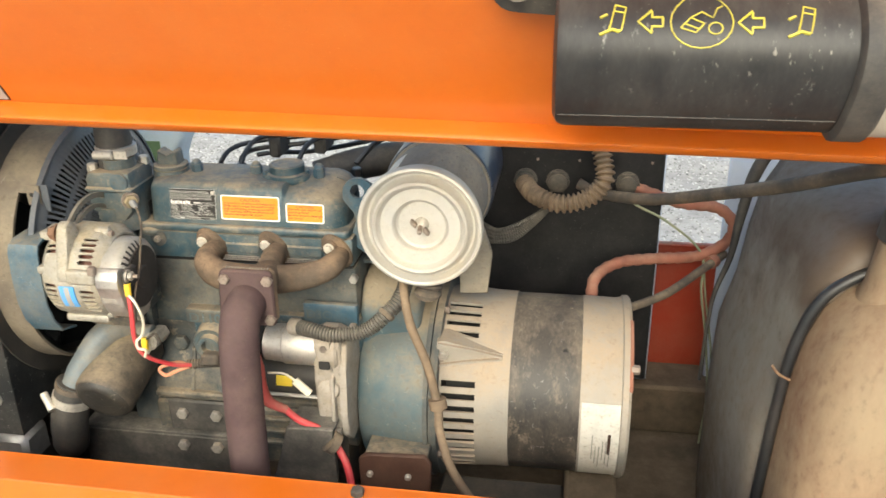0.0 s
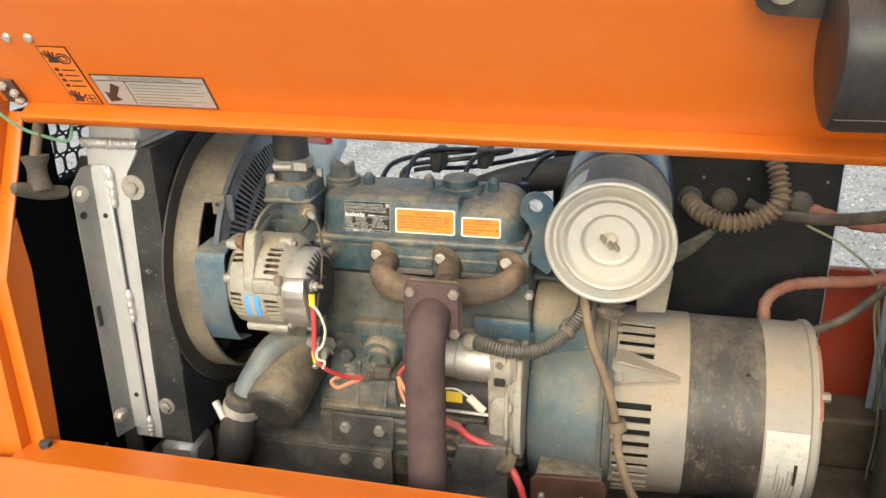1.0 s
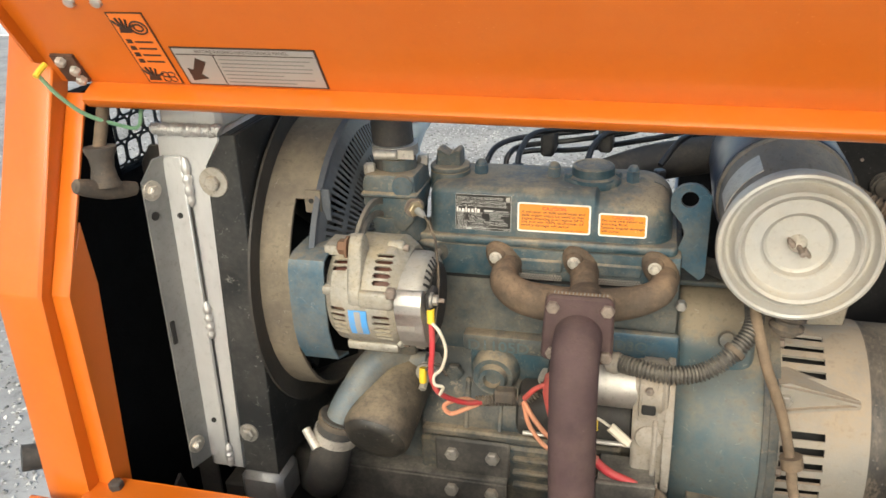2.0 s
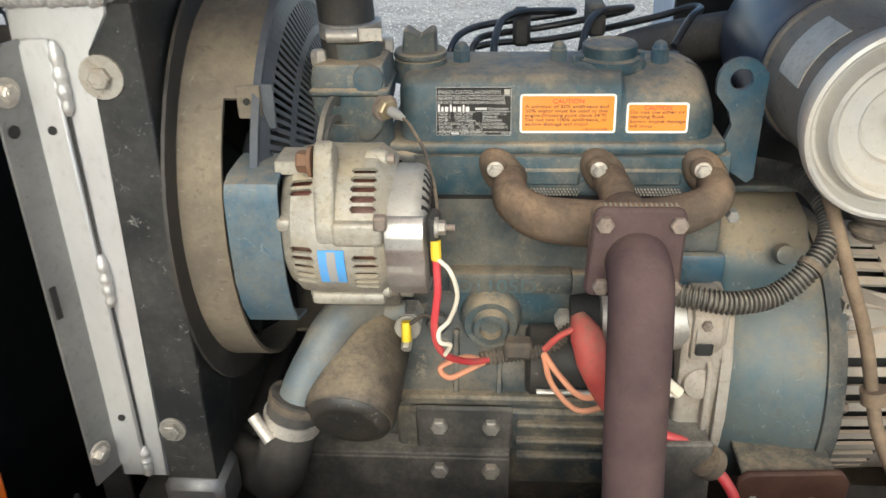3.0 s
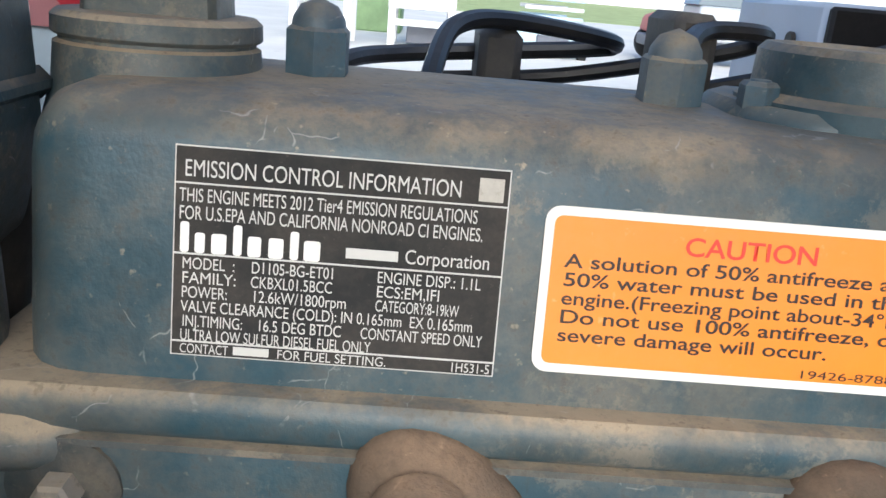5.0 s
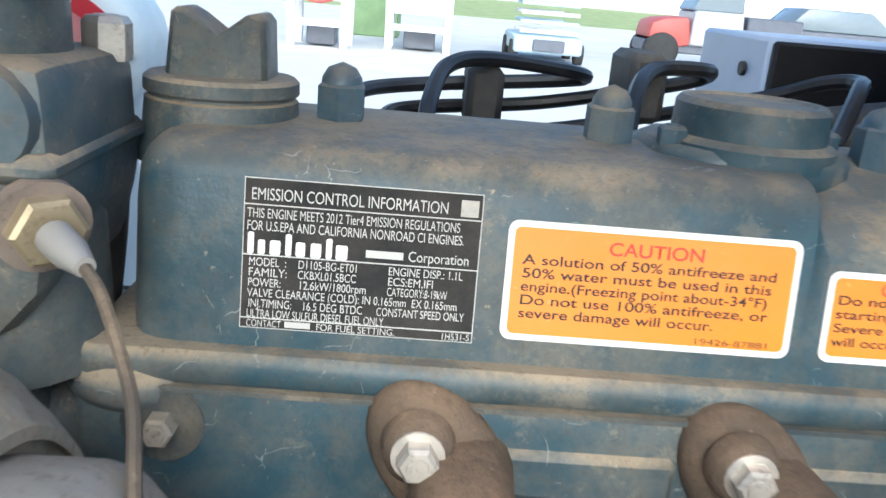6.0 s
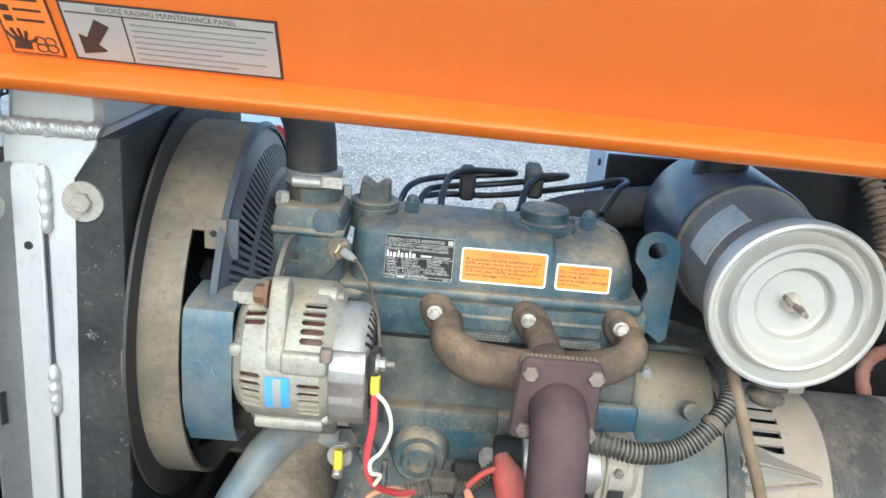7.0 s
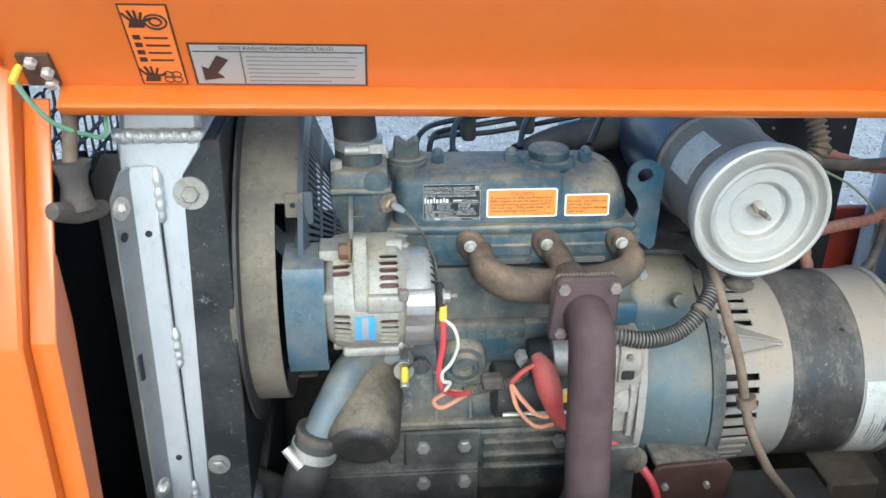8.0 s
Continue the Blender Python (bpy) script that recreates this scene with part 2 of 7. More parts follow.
        if mud:
            chip = maths("MULTIPLY", ramp(tex(dust_scale * 3.4, 12.0, 0.78), 0.545, 0.585), ramp(tex(dust_scale * 0.7, 5.0, 0.6), 0.40, 0.62))
            base = mix(maths("MULTIPLY", chip, mud), base, tuple(min(1, q * 1.15) for q in dust))
        if scratch:
            warp = nodes.new("ShaderNodeTexNoise")
            warp.inputs["Scale"].default_value, warp.inputs["Detail"].default_value = 30.0, 4.0
            link(vec, warp.inputs["Vector"])
            bend = nodes.new("ShaderNodeVectorMath")
            bend.operation = "MULTIPLY_ADD"
            bend.inputs[1].default_value = (0.035, 0.035, 0.035)
            link(warp.outputs["Color"], bend.inputs[0])
            link(vec, bend.inputs[2])
            cells = nodes.new("ShaderNodeTexVoronoi")
            cells.feature = "DISTANCE_TO_EDGE"
            cells.inputs["Scale"].default_value = 46.0
            link(bend.outputs["Vector"], cells.inputs["Vector"])
            hair = maths("MULTIPLY", ramp(cells.outputs["Distance"], 0.011, 0.002), ramp(tex(75.0, 4.0, 0.6), 0.56, 0.62))
            base = mix(maths("MULTIPLY", hair, scratch), base, (0.46, 0.45, 0.42))
        roughness = maths("MINIMUM", maths("ADD", roughness, maths("MULTIPLY", amount, 0.45)), 0.95)
        if metal:
            link(maths("MULTIPLY", maths("SUBTRACT", 1.0, amount), metal), bsdf.inputs["Metallic"])
    link(base, bsdf.inputs["Base Color"])
    link(roughness, bsdf.inputs["Roughness"])
    if not (dust and metal):
        bsdf.inputs["Metallic"].default_value = metal
    bsdf.inputs["Specular IOR Level"].default_value = spec
    bsdf.inputs["Coat Weight"].default_value = coat
    bsdf.inputs["Coat Roughness"].default_value = 0.12
    if bump:
        b = nodes.new("ShaderNodeBump")
        b.inputs["Strength"].default_value, b.inputs["Distance"].default_value = bump, 0.0015
        link(tex(bump_scale, 4.0, 0.65), b.inputs["Height"])
        link(b.outputs["Normal"], bsdf.inputs["Normal"])
    return m


TAN = (0.30, 0.24, 0.155)
PALE = (0.42, 0.36, 0.27)
orange = surface("orange_paint", (0.53, 0.118, 0.006), 0.34, vary=0.05, scale=3, dust=(0.70, 0.30, 0.10), dust_amount=0.06, dust_up=0.03, specks=0.15, wear=(0.35, 0.12, 0.05), wear_amount=0.0, wear_scale=30, bump=0.03, bump_scale=90, coat=0.25, grime=0.06)
# housing orange with the shadow inside put into the colour
shaded_orange = surface("shaded_orange_paint", (0.24, 0.022, 0.006), 0.5, vary=0.12, dust=TAN, dust_amount=0.12, dust_up=0.5, bump=0.05)
teal = surface("engine_paint", (0.024, 0.058, 0.078), 0.42, vary=0.36, scale=18, dust=(0.33, 0.26, 0.175), dust_amount=0.38, dust_up=1.35, dust_scale=17, wear=(0.34, 0.36, 0.35), wear_amount=0.20, wear_scale=80, specks=0.6, bump=0.16, bump_scale=260, grime=0.45, scratch=0.4, mud=0.28)
teal_clean = surface("guard_paint", (0.024, 0.074, 0.115), 0.4, vary=0.3, scale=16, dust=TAN, dust_amount=0.35, dust_up=0.8, wear=(0.3, 0.3, 0.28), wear_amount=0.15, wear_scale=40, bump=0.14, grime=0.45, scratch=0.3)
teal_bell = surface("bell_paint", (0.05, 0.088, 0.105), 0.45, vary=0.15, scale=12, dust=(0.25, 0.20, 0.135), dust_amount=0.45, dust_up=1.4, dust_scale=7, wear=(0.3, 0.36, 0.36), wear_amount=0.10, bump=0.15, grime=0.35, scratch=0.5)
block_grime = surface("grimy_casting", (0.036, 0.052, 0.060), 0.6, vary=0.35, scale=14, dust=(0.26, 0.205, 0.14), dust_amount=0.42, dust_up=0.65, dust_scale=14, wear=(0.2, 0.19, 0.17), wear_amount=0.1, wear_scale=50, bump=0.4, bump_scale=200, grime=0.55, mud=0.35)
lower_grime = surface("oily_casting", (0.024, 0.034, 0.039), 0.5, vary=0.45, scale=14, dust=(0.31, 0.245, 0.165), dust_amount=0.60, dust_up=0.75, dust_scale=13, wear=(0.28, 0.26, 0.22), wear_amount=0.15, wear_scale=60, bump=0.5, bump_scale=150, grime=0.6, mud=0.4)
rust_cast = surface("manifold_rust", (0.085, 0.066, 0.05), 0.88, vary=0.35, scale=20, dust=(0.26, 0.175, 0.11), dust_amount=0.5, dust_up=0.7, dust_scale=18, bump=0.6, bump_scale=260, spec=0.2, grime=0.45)
pipe_rust = surface("exhaust_rust", (0.068, 0.043, 0.044), 0.85, vary=0.3, scale=14, dust=(0.15, 0.105, 0.085), dust_amount=0.45, dust_up=0.3, dust_scale=10, wear=(0.2, 0.09, 0.055), wear_amount=0.15, wear_scale=30, bump=0.5, bump_scale=300, spec=0.2, grime=0.3)
brown_steel = surface("rusty_bracket", (0.13, 0.065, 0.035), 0.8, vary=0.3, dust=TAN, dust_amount=0.15, dust_up=0.25, bump=0.4)
cast_alu = surface("cast_aluminium", (0.345, 0.325, 0.28), 0.52, metal=0.5, vary=0.28, scale=26, dust=(0.335, 0.275, 0.18), dust_amount=0.75, dust_up=0.5, dust_scale=17, wear=(0.52, 0.50, 0.46), wear_amount=0.14, wear_scale=55, bump=0.35, bump_scale=300, grime=0.42)
gen_alu = surface("generator_casting", (0.29, 0.27, 0.24), 0.6, metal=0.3, vary=0.2, scale=12, dust=(0.33, 0.255, 0.18), dust_amount=0.55, dust_up=0.95, dust_scale=6, bump=0.25, grime=0.2)
cover_steel = surface("rear_cover_steel", (0.33, 0.315, 0.29), 0.5, metal=0.4, vary=0.15, scale=26, dust=(0.36, 0.31, 0.23), dust_amount=0.5, dust_up=0.5, dust_scale=16, bump=0.1, grime=0.35)
bright_steel = surface("bright_steel", (0.52, 0.50, 0.47), 0.42, metal=0.9, vary=0.12, scale=20, dust=PALE, dust_amount=0.3, dust_up=0.35, bump=0.08, grime=0.35)
bracket_dusty = surface("dusty_black_bracket", (0.03, 0.028, 0.026), 0.65, vary=0.3, scale=20, dust=(0.2, 0.18, 0.15), dust_amount=0.5, dust_up=0.5, wear=(0.3, 0.28, 0.25), wear_amount=0.2, wear_scale=50, bump=0.3)
bracket_grey = surface("bracket_paint", (0.14, 0.13, 0.11), 0.6, vary=0.2, dust=(0.34, 0.28, 0.2), dust_amount=0.45, dust_up=0.5, bump=0.15, grime=0.5)
foot_brown = surface("brown_bracket_paint", (0.05, 0.02, 0.012), 0.6, vary=0.25, dust=(0.2, 0.12, 0.08), dust_amount=0.25, dust_up=0.1, bump=0.2)
gland_dark = surface("dusty_gland", (0.03, 0.028, 0.025), 0.7, vary=0.25, dust=(0.2, 0.16, 0.115), dust_amount=0.45, dust_up=0.7, bump=0.2)
brass = surface("dull_brass", (0.40, 0.33, 0.21), 0.45, metal=0.7, vary=0.2, scale=60, dust=(0.34, 0.27, 0.18), dust_amount=0.5, dust_up=0.4, bump=0.15, grime=0.4)
hinge_rust = surface("greasy_rusty_steel", (0.045, 0.024, 0.016), 0.6, vary=0.5, scale=60, dust=(0.22, 0.10, 0.05), dust_amount=0.5, dust_scale=50, bump=0.4, grime=0.6)
zinc = surface("zinc_bolt", (0.62, 0.58, 0.52), 0.4, metal=0.8, vary=0.2, scale=60, dust=PALE, dust_amount=0.4, dust_up=0.3, bump=0.15, grime=0.4)
dull_bolt = surface("dull_bolt", (0.24, 0.20, 0.17), 0.6, metal=0.5, vary=0.25, scale=60, dust=(0.3, 0.22, 0.16), dust_amount=0.6, dust_up=0.4, bump=0.2, grime=0.5)
rad_alu = surface("radiator_aluminium", (0.56, 0.56, 0.555), 0.42, metal=0.6, vary=0.12, scale=4, dust=(0.42, 0.40, 0.36), dust_amount=0.2, dust_up=0.3, dust_scale=9, bump=0.08, stretch=(1, 1, 0.5), grime=0.12)
# darker aluminium: painted shade for the strip's fold, dull grey for the foot
strip_alu = surface("shaded_and_dull_aluminium", (0.26, 0.26, 0.255), 0.42, metal=0.6, vary=0.15, scale=9, dust=(0.34, 0.31, 0.27), dust_amount=0.25, wear=(0.42, 0.42, 0.41), wear_amount=0.15, wear_scale=30, bump=0.08, grime=0.3)
starter_cast = surface("starter_casting", (0.32, 0.29, 0.255), 0.65, metal=0.3, vary=0.25, scale=24, dust=(0.30, 0.235, 0.165), dust_amount=0.6, dust_up=0.6, dust_scale=16, bump=0.35, bump_scale=220, grime=0.35)
dull_steel = surface("dull_steel", (0.34, 0.32, 0.29), 0.5, metal=0.6, vary=0.2, scale=24, dust=(0.3, 0.245, 0.17), dust_amount=0.55, dust_up=0.6, bump=0.15, grime=0.6)
weld_alu = surface("weld_bead", (0.52, 0.51, 0.49), 0.45, metal=0.6, vary=0.2, scale=60, bump=0.5, bump_scale=400)
black_paint = surface("black_paint", (0.013, 0.014, 0.015), 0.48, spec=0.35, vary=0.3, scale=9, dust=(0.18, 0.17, 0.15), dust_amount=0.22, dust_up=0.3, dust_scale=10, wear=(0.34, 0.32, 0.28), wear_amount=0.28, wear_scale=75, bump=0.2, specks=0.9, scratch=0.45)
black_grime = surface("black_grime", (0.018, 0.017, 0.016), 0.62, vary=0.3, dust=(0.12, 0.10, 0.078), dust_amount=0.3, dust_up=0.35, wear=(0.22, 0.2, 0.17), wear_amount=0.14, wear_scale=60, bump=0.35)
filter_end = surface("filter_end_paint", (0.016, 0.015, 0.014), 0.5, vary=0.3, scale=20, dust=(0.2, 0.16, 0.11), dust_amount=0.2, wear=(0.32, 0.29, 0.24), wear_amount=0.3, wear_scale=80, bump=0.3)
black_panel = surface("black_panel_paint", (0.008, 0.008, 0.009), 0.5, spec=0.2, vary=0.3, dust=(0.12, 0.11, 0.1), dust_amount=0.1, dust_up=0.2, wear=(0.2, 0.2, 0.2), wear_amount=0.06, wear_scale=60, bump=0.04)
# acoustic foam; also the painted shade of the fan blades
foam = surface("black_foam_and_blade_shade", (0.006, 0.006, 0.006), 0.95, vary=0.4, scale=30, bump=0.6, bump_scale=120, spec=0.1)
rubber = surface("rubber_hose", (0.025, 0.024, 0.024), 0.62, vary=0.25, dust=(0.2, 0.17, 0.13), dust_amount=0.3, dust_up=0.35, bump=0.2)
rubber_dusty = surface("dusty_rubber", (0.05, 0.042, 0.035), 0.8, vary=0.25, dust=(0.24, 0.18, 0.12), dust_amount=0.6, dust_up=0.5, bump=0.3, grime=0.4)
band_black = surface("stator_black", (0.017, 0.016, 0.016), 0.5, vary=0.35, scale=10, dust=(0.22, 0.175, 0.125), dust_amount=0.28, dust_up=0.7, dust_scale=10, wear=(0.30, 0.25, 0.19), wear_amount=0.3, wear_scale=60, bump=0.3, stretch=(1.3, 0.7, 0.7), specks=0.9, mud=0.35, scratch=0.4)
shroud_tan = surface("shroud_dust", (0.085, 0.07, 0.055), 0.8, vary=0.45, scale=9, dust=(0.31, 0.255, 0.175), dust_amount=0.62, dust_up=0.25, dust_scale=4, wear=(0.13, 0.065, 0.04), wear_amount=0.25, wear_scale=16, bump=0.25, grime=0.55, scratch=0.3)
guard_black = surface("fan_guard_paint", (0.06, 0.068, 0.082), 0.42, vary=0.2, dust=(0.2, 0.18, 0.15), dust_amount=0.2, dust_up=0.35, bump=0.1)
dirt_floor = surface("dirty_floor", (0.085, 0.065, 0.045), 0.9, vary=0.35, scale=9, dust=(0.17, 0.13, 0.09), dust_amount=0.5, dust_up=0.35, bump=0.7, bump_scale=90, spec=0.2, grime=0.4)
cover_grey = surface("filter_cover_paint", (0.40, 0.39, 0.365), 0.40, metal=0.25, vary=0.08, scale=14, dust=(0.46, 0.39, 0.29), dust_amount=0.45, dust_up=0.4, dust_scale=11, wear=(0.3, 0.2, 0.12), wear_amount=0.12, wear_scale=34, bump=0.1, grime=0.15)
canister_dusty = surface("canister_dust", (0.15, 0.135, 0.115), 0.7, vary=0.3, scale=10, dust=(0.33, 0.26, 0.18), dust_amount=0.55, dust_up=0.75, dust_scale=9, bump=0.3, stretch=(1, 0.4, 1), grime=0.5)
canister_blue = surface("canister_paint", (0.022, 0.035, 0.062), 0.3, vary=0.15, scale=6, dust=(0.25, 0.2, 0.15), dust_amount=0.15, dust_up=0.3, bump=0.06)
tank_grey = surface("tank_plastic", (0.22, 0.20, 0.165), 0.5, vary=0.14, scale=4, dust=(0.20, 0.145, 0.10), dust_amount=0.75, dust_up=0.1, dust_scale=4.5, bump=0.08, grime=0.25)
nt = tank_grey.node_tree
where, split, wob, add = nt.nodes.new("ShaderNodeTexCoord"), nt.nodes.new("ShaderNodeSeparateXYZ"), nt.nodes.new("ShaderNodeTexNoise"), nt.nodes.new("ShaderNodeMath")
edge, stain = nt.nodes.new("ShaderNodeMapRange"), nt.nodes.new("ShaderNodeMix")
wob.inputs["Scale"].default_value, wob.inputs["Detail"].default_value = 14.0, 5.0
edge.inputs["From Min"].default_value, edge.inputs["From Max"].default_value, edge.inputs["To Max"].default_value = 0.307, 0.322, 0.85
stain.data_type = "RGBA"
stain.inputs["B"].default_value = (0.085, 0.055, 0.034, 1)
tank_bsdf = nt.nodes["Principled BSDF"]
nt.links.new(where.outputs["Object"], split.inputs["Vector"])
nt.links.new(where.outputs["Object"], wob.inputs["Vector"])
add.operation = "MULTIPLY_ADD"
add.inputs[1].default_value = 0.045
nt.links.new(wob.outputs["Fac"], add.inputs[0])
nt.links.new(split.outputs["X"], add.inputs[2])
nt.links.new(add.outputs["Value"], edge.inputs["Value"])
nt.links.new(edge.outputs["Result"], stain.inputs["Factor"])
nt.links.new(tank_bsdf.inputs["Base Color"].links[0].from_socket, stain.inputs["A"])
nt.links.new(stain.outputs["Result"], tank_bsdf.inputs["Base Color"])
tank_brown = surface("tank_dust", (0.23, 0.17, 0.105), 0.6, vary=0.15, scale=4, dust=(0.15, 0.085, 0.05), dust_amount=0.85, dust_up=0.1, dust_scale=5, bump=0.12, stretch=(1, 1, 0.5), grime=0.25)
bottle_plastic = surface("bottle_plastic", (0.62, 0.72, 0.76), 0.4, vary=0.08, scale=12, dust=TAN, dust_amount=0.2, dust_up=0.2, bump=0.03)
pale_blue = surface("pale_panel", (0.42, 0.48, 0.58), 0.45, vary=0.06, dust=TAN, dust_amount=0.1, bump=0.03)
filter_black = surface("filter_paint", (0.022, 0.019, 0.017), 0.55, vary=0.3, scale=14, dust=(0.23, 0.18, 0.12), dust_amount=0.5, dust_up=0.8, wear=(0.3, 0.27, 0.22), wear_amount=0.25, wear_scale=70, bump=0.35, grime=0.4)
tube_blue = surface("inlet_tube_paint", (0.10, 0.125, 0.14), 0.48, vary=0.25, scale=18, dust=(0.28, 0.235, 0.17), dust_amount=0.65, dust_up=0.5, wear=(0.45, 0.47, 0.48), wear_amount=0.12, bump=0.2, grime=0.4)
holder_plastic = surface("holder_plastic", (0.010, 0.010, 0.011), 0.42, spec=0.4, vary=0.3, scale=12, dust=(0.13, 0.12, 0.105), dust_amount=0.25, dust_up=0.15, dust_scale=9, wear=(0.26, 0.25, 0.23), wear_amount=0.28, wear_scale=60, bump=0.12, stretch=(1.5, 0.6, 0.6), specks=0.9)
holder_end = surface("holder_cap_plastic", (0.36, 0.33, 0.28), 0.6, vary=0.1, dust=TAN, dust_amount=0.3, bump=0.1)
red_wire = surface("red_wire", (0.5, 0.025, 0.04), 0.5, vary=0.15, scale=30, dust=(0.35, 0.22, 0.16), dust_amount=0.25, dust_up=0.25, bump=0.05)
red_boot = surface("red_rubber", (0.42, 0.06, 0.05), 0.65, vary=0.2, scale=25, dust=(0.30, 0.18, 0.13), dust_amount=0.5, dust_up=0.5, bump=0.15, grime=0.3)
salmon = surface("salmon_wire", (0.55, 0.22, 0.12), 0.6, vary=0.2, scale=40, dust=TAN, dust_amount=0.3, dust_up=0.2, bump=0.05)
rust_hose = surface("red_sleeve", (0.23, 0.085, 0.055), 0.8, vary=0.3, scale=22, dust=(0.32, 0.19, 0.13), dust_amount=0.45, dust_up=0.35, bump=0.3)
white_wire = surface("white_wire", (0.62, 0.56, 0.44), 0.55, vary=0.1, scale=40, bump=0.03)
green_wire = surface("green_wire", (0.22, 0.42, 0.25), 0.55, vary=0.15, scale=40, dust=TAN, dust_amount=0.2, bump=0.03)
olive_wire = surface("dusty_green_wire", (0.2, 0.22, 0.14), 0.7, vary=0.2, dust=TAN, dust_amount=0.4, bump=0.05)
yellow = surface("yellow_sleeve", (0.75, 0.52, 0.03), 0.5, vary=0.1, scale=40, dust=TAN, dust_amount=0.15, bump=0.05)
conduit_tan = surface("dusty_conduit", (0.12, 0.085, 0.055), 0.8, vary=0.25, dust=(0.31, 0.22, 0.14), dust_amount=0.7, dust_up=0.4, bump=0.2, grime=0.4)
cable_grey = surface("dusty_grey_loom", (0.045, 0.042, 0.038), 0.7, vary=0.3, scale=30, dust=(0.2, 0.17, 0.13), dust_amount=0.4, dust_up=0.5, bump=0.2)
conduit_black = surface("black_conduit", (0.025, 0.025, 0.026), 0.5, vary=0.2, dust=(0.3, 0.26, 0.2), dust_amount=0.3, dust_up=0.55, bump=0.1)
injector_pipe = surface("injector_pipe", (0.012, 0.013, 0.015), 0.35, vary=0.2, dust=(0.15, 0.13, 0.11), dust_amount=0.12, dust_up=0.15, bump=0.05)
label_black = surface("label_black", (0.024, 0.024, 0.024), 0.7, spec=0.2, vary=0.2, scale=40, dust=(0.12, 0.1, 0.08), dust_amount=0.35, dust_scale=40, bump=0.0)
label_white = surface("label_white", (0.78, 0.76, 0.72), 0.45, vary=0.04, scale=20, dust=(0.55, 0.45, 0.33), dust_amount=0.2, bump=0.0)
label_ink = surface("label_pale_ink", (0.52, 0.51, 0.48), 0.5, vary=0.08, scale=50, bump=0.0)
label_orange = surface("label_orange", (0.78, 0.235, 0.006), 0.42, vary=0.05, scale=20, dust=(0.55, 0.38, 0.2), dust_amount=0.12, bump=0.0)
hazard_orange = surface("hazard_orange", (0.70, 0.17, 0.02), 0.45, vary=0.05, bump=0.0)
ink_grey = surface("grey_ink", (0.17, 0.165, 0.155), 0.5, vary=0.1, bump=0.0)
ink_black = surface("black_ink", (0.035, 0.018, 0.012), 0.5, vary=0.1, bump=0.0)
ink_red = surface("red_ink", (0.72, 0.045, 0.02), 0.5, vary=0.05, bump=0.0)
label_blue = surface("label_blue", (0.07, 0.28, 0.60), 0.5, vary=0.15, scale=30, dust=PALE, dust_amount=0.35, bump=0.0)
label_silver = surface("label_silver", (0.35, 0.335, 0.31), 0.45, metal=0.2, vary=0.06, dust=TAN, dust_amount=0.12, bump=0.0)
label_grime = surface("label_worn", (0.50, 0.48, 0.43), 0.5, vary=0.12, scale=14, dust=(0.36, 0.3, 0.22), dust_amount=0.5, wear=(0.2, 0.18, 0.15), wear_amount=0.25, wear_scale=60, bump=0.0, grime=0.4)
ink_yellow = surface("yellow_ink", (0.52, 0.45, 0.05), 0.5, vary=0.2, scale=30, dust=(0.1, 0.09, 0.06), dust_amount=0.5, dust_scale=60, bump=0.0)
# copper with the recess's shade mixed into its colour
copper = surface("shaded_copper_winding", (0.11, 0.036, 0.024), 0.5, vary=0.3, scale=60, dust=TAN, dust_amount=0.3, bump=0.3)
# near-black: painted shade of holes and slots, also black gasket and cap
shade_and_black = surface("hole_shade_and_black_part", (0.012, 0.011, 0.010), 0.8, vary=0.3, bump=0.1)
gravel = surface("gravel_ground", (0.36, 0.345, 0.325), 0.9, vary=0.35, scale=2.2, dust=(0.47, 0.455, 0.43), dust_amount=0.45, dust_scale=0.7, wear=(0.16, 0.152, 0.142), wear_amount=0.5, wear_scale=15, bump=1.0, bump_scale=60, spec=0.2, grime=0.5)
stone = surface("gravel_stone", (0.35, 0.34, 0.32), 0.9, vary=0.3, scale=30, bump=0.3, bump_scale=90, spec=0.2)
nt = stone.node_tree
geo, tone, mul = nt.nodes.new("ShaderNodeNewGeometry"), nt.nodes.new("ShaderNodeMapRange"), nt.nodes.new("ShaderNodeMix")
mul.data_type, mul.blend_type = "RGBA", "MULTIPLY"
mul.inputs["Factor"].default_value = 1.0
tone.inputs["To Min"].default_value, tone.inputs["To Max"].default_value = 0.32, 1.7
nt.links.new(geo.outputs["Random Per Island"], tone.inputs["Value"])
stone_bsdf = nt.nodes["Principled BSDF"]
nt.links.new(stone_bsdf.inputs["Base Color"].links[0].from_socket, mul.inputs["A"])
nt.links.new(tone.outputs["Result"], mul.inputs["B"])
nt.links.new(mul.outputs["Result"], stone_bsdf.inputs["Base Color"])
# far ground with overexposed glare put into a whitish colour
glare_yard = surface("ground_glare", (0.66, 0.645, 0.61), 0.85, vary=0.14, scale=0.5, dust=(0.72, 0.70, 0.66), dust_amount=0.5, dust_scale=0.6, wear=(0.42, 0.40, 0.37), wear_amount=0.3, wear_scale=3, bump=0.3, bump_scale=30, spec=0.2)
grass = surface("grass", (0.36, 0.42, 0.20), 0.9, vary=0.3, scale=0.8, bump=0.6, bump_scale=20, spec=0.1)
white_paint = surface("white_paint", (0.78, 0.78, 0.77), 0.5, vary=0.05, scale=3, bump=0.03)
pale_machine = surface("pale_blue_paint", (0.45, 0.58, 0.66), 0.5, vary=0.1, scale=3, bump=0.03)
dark_machine = surface("dark_machine_paint", (0.12, 0.13, 0.16), 0.5, vary=0.2, scale=3, bump=0.03)
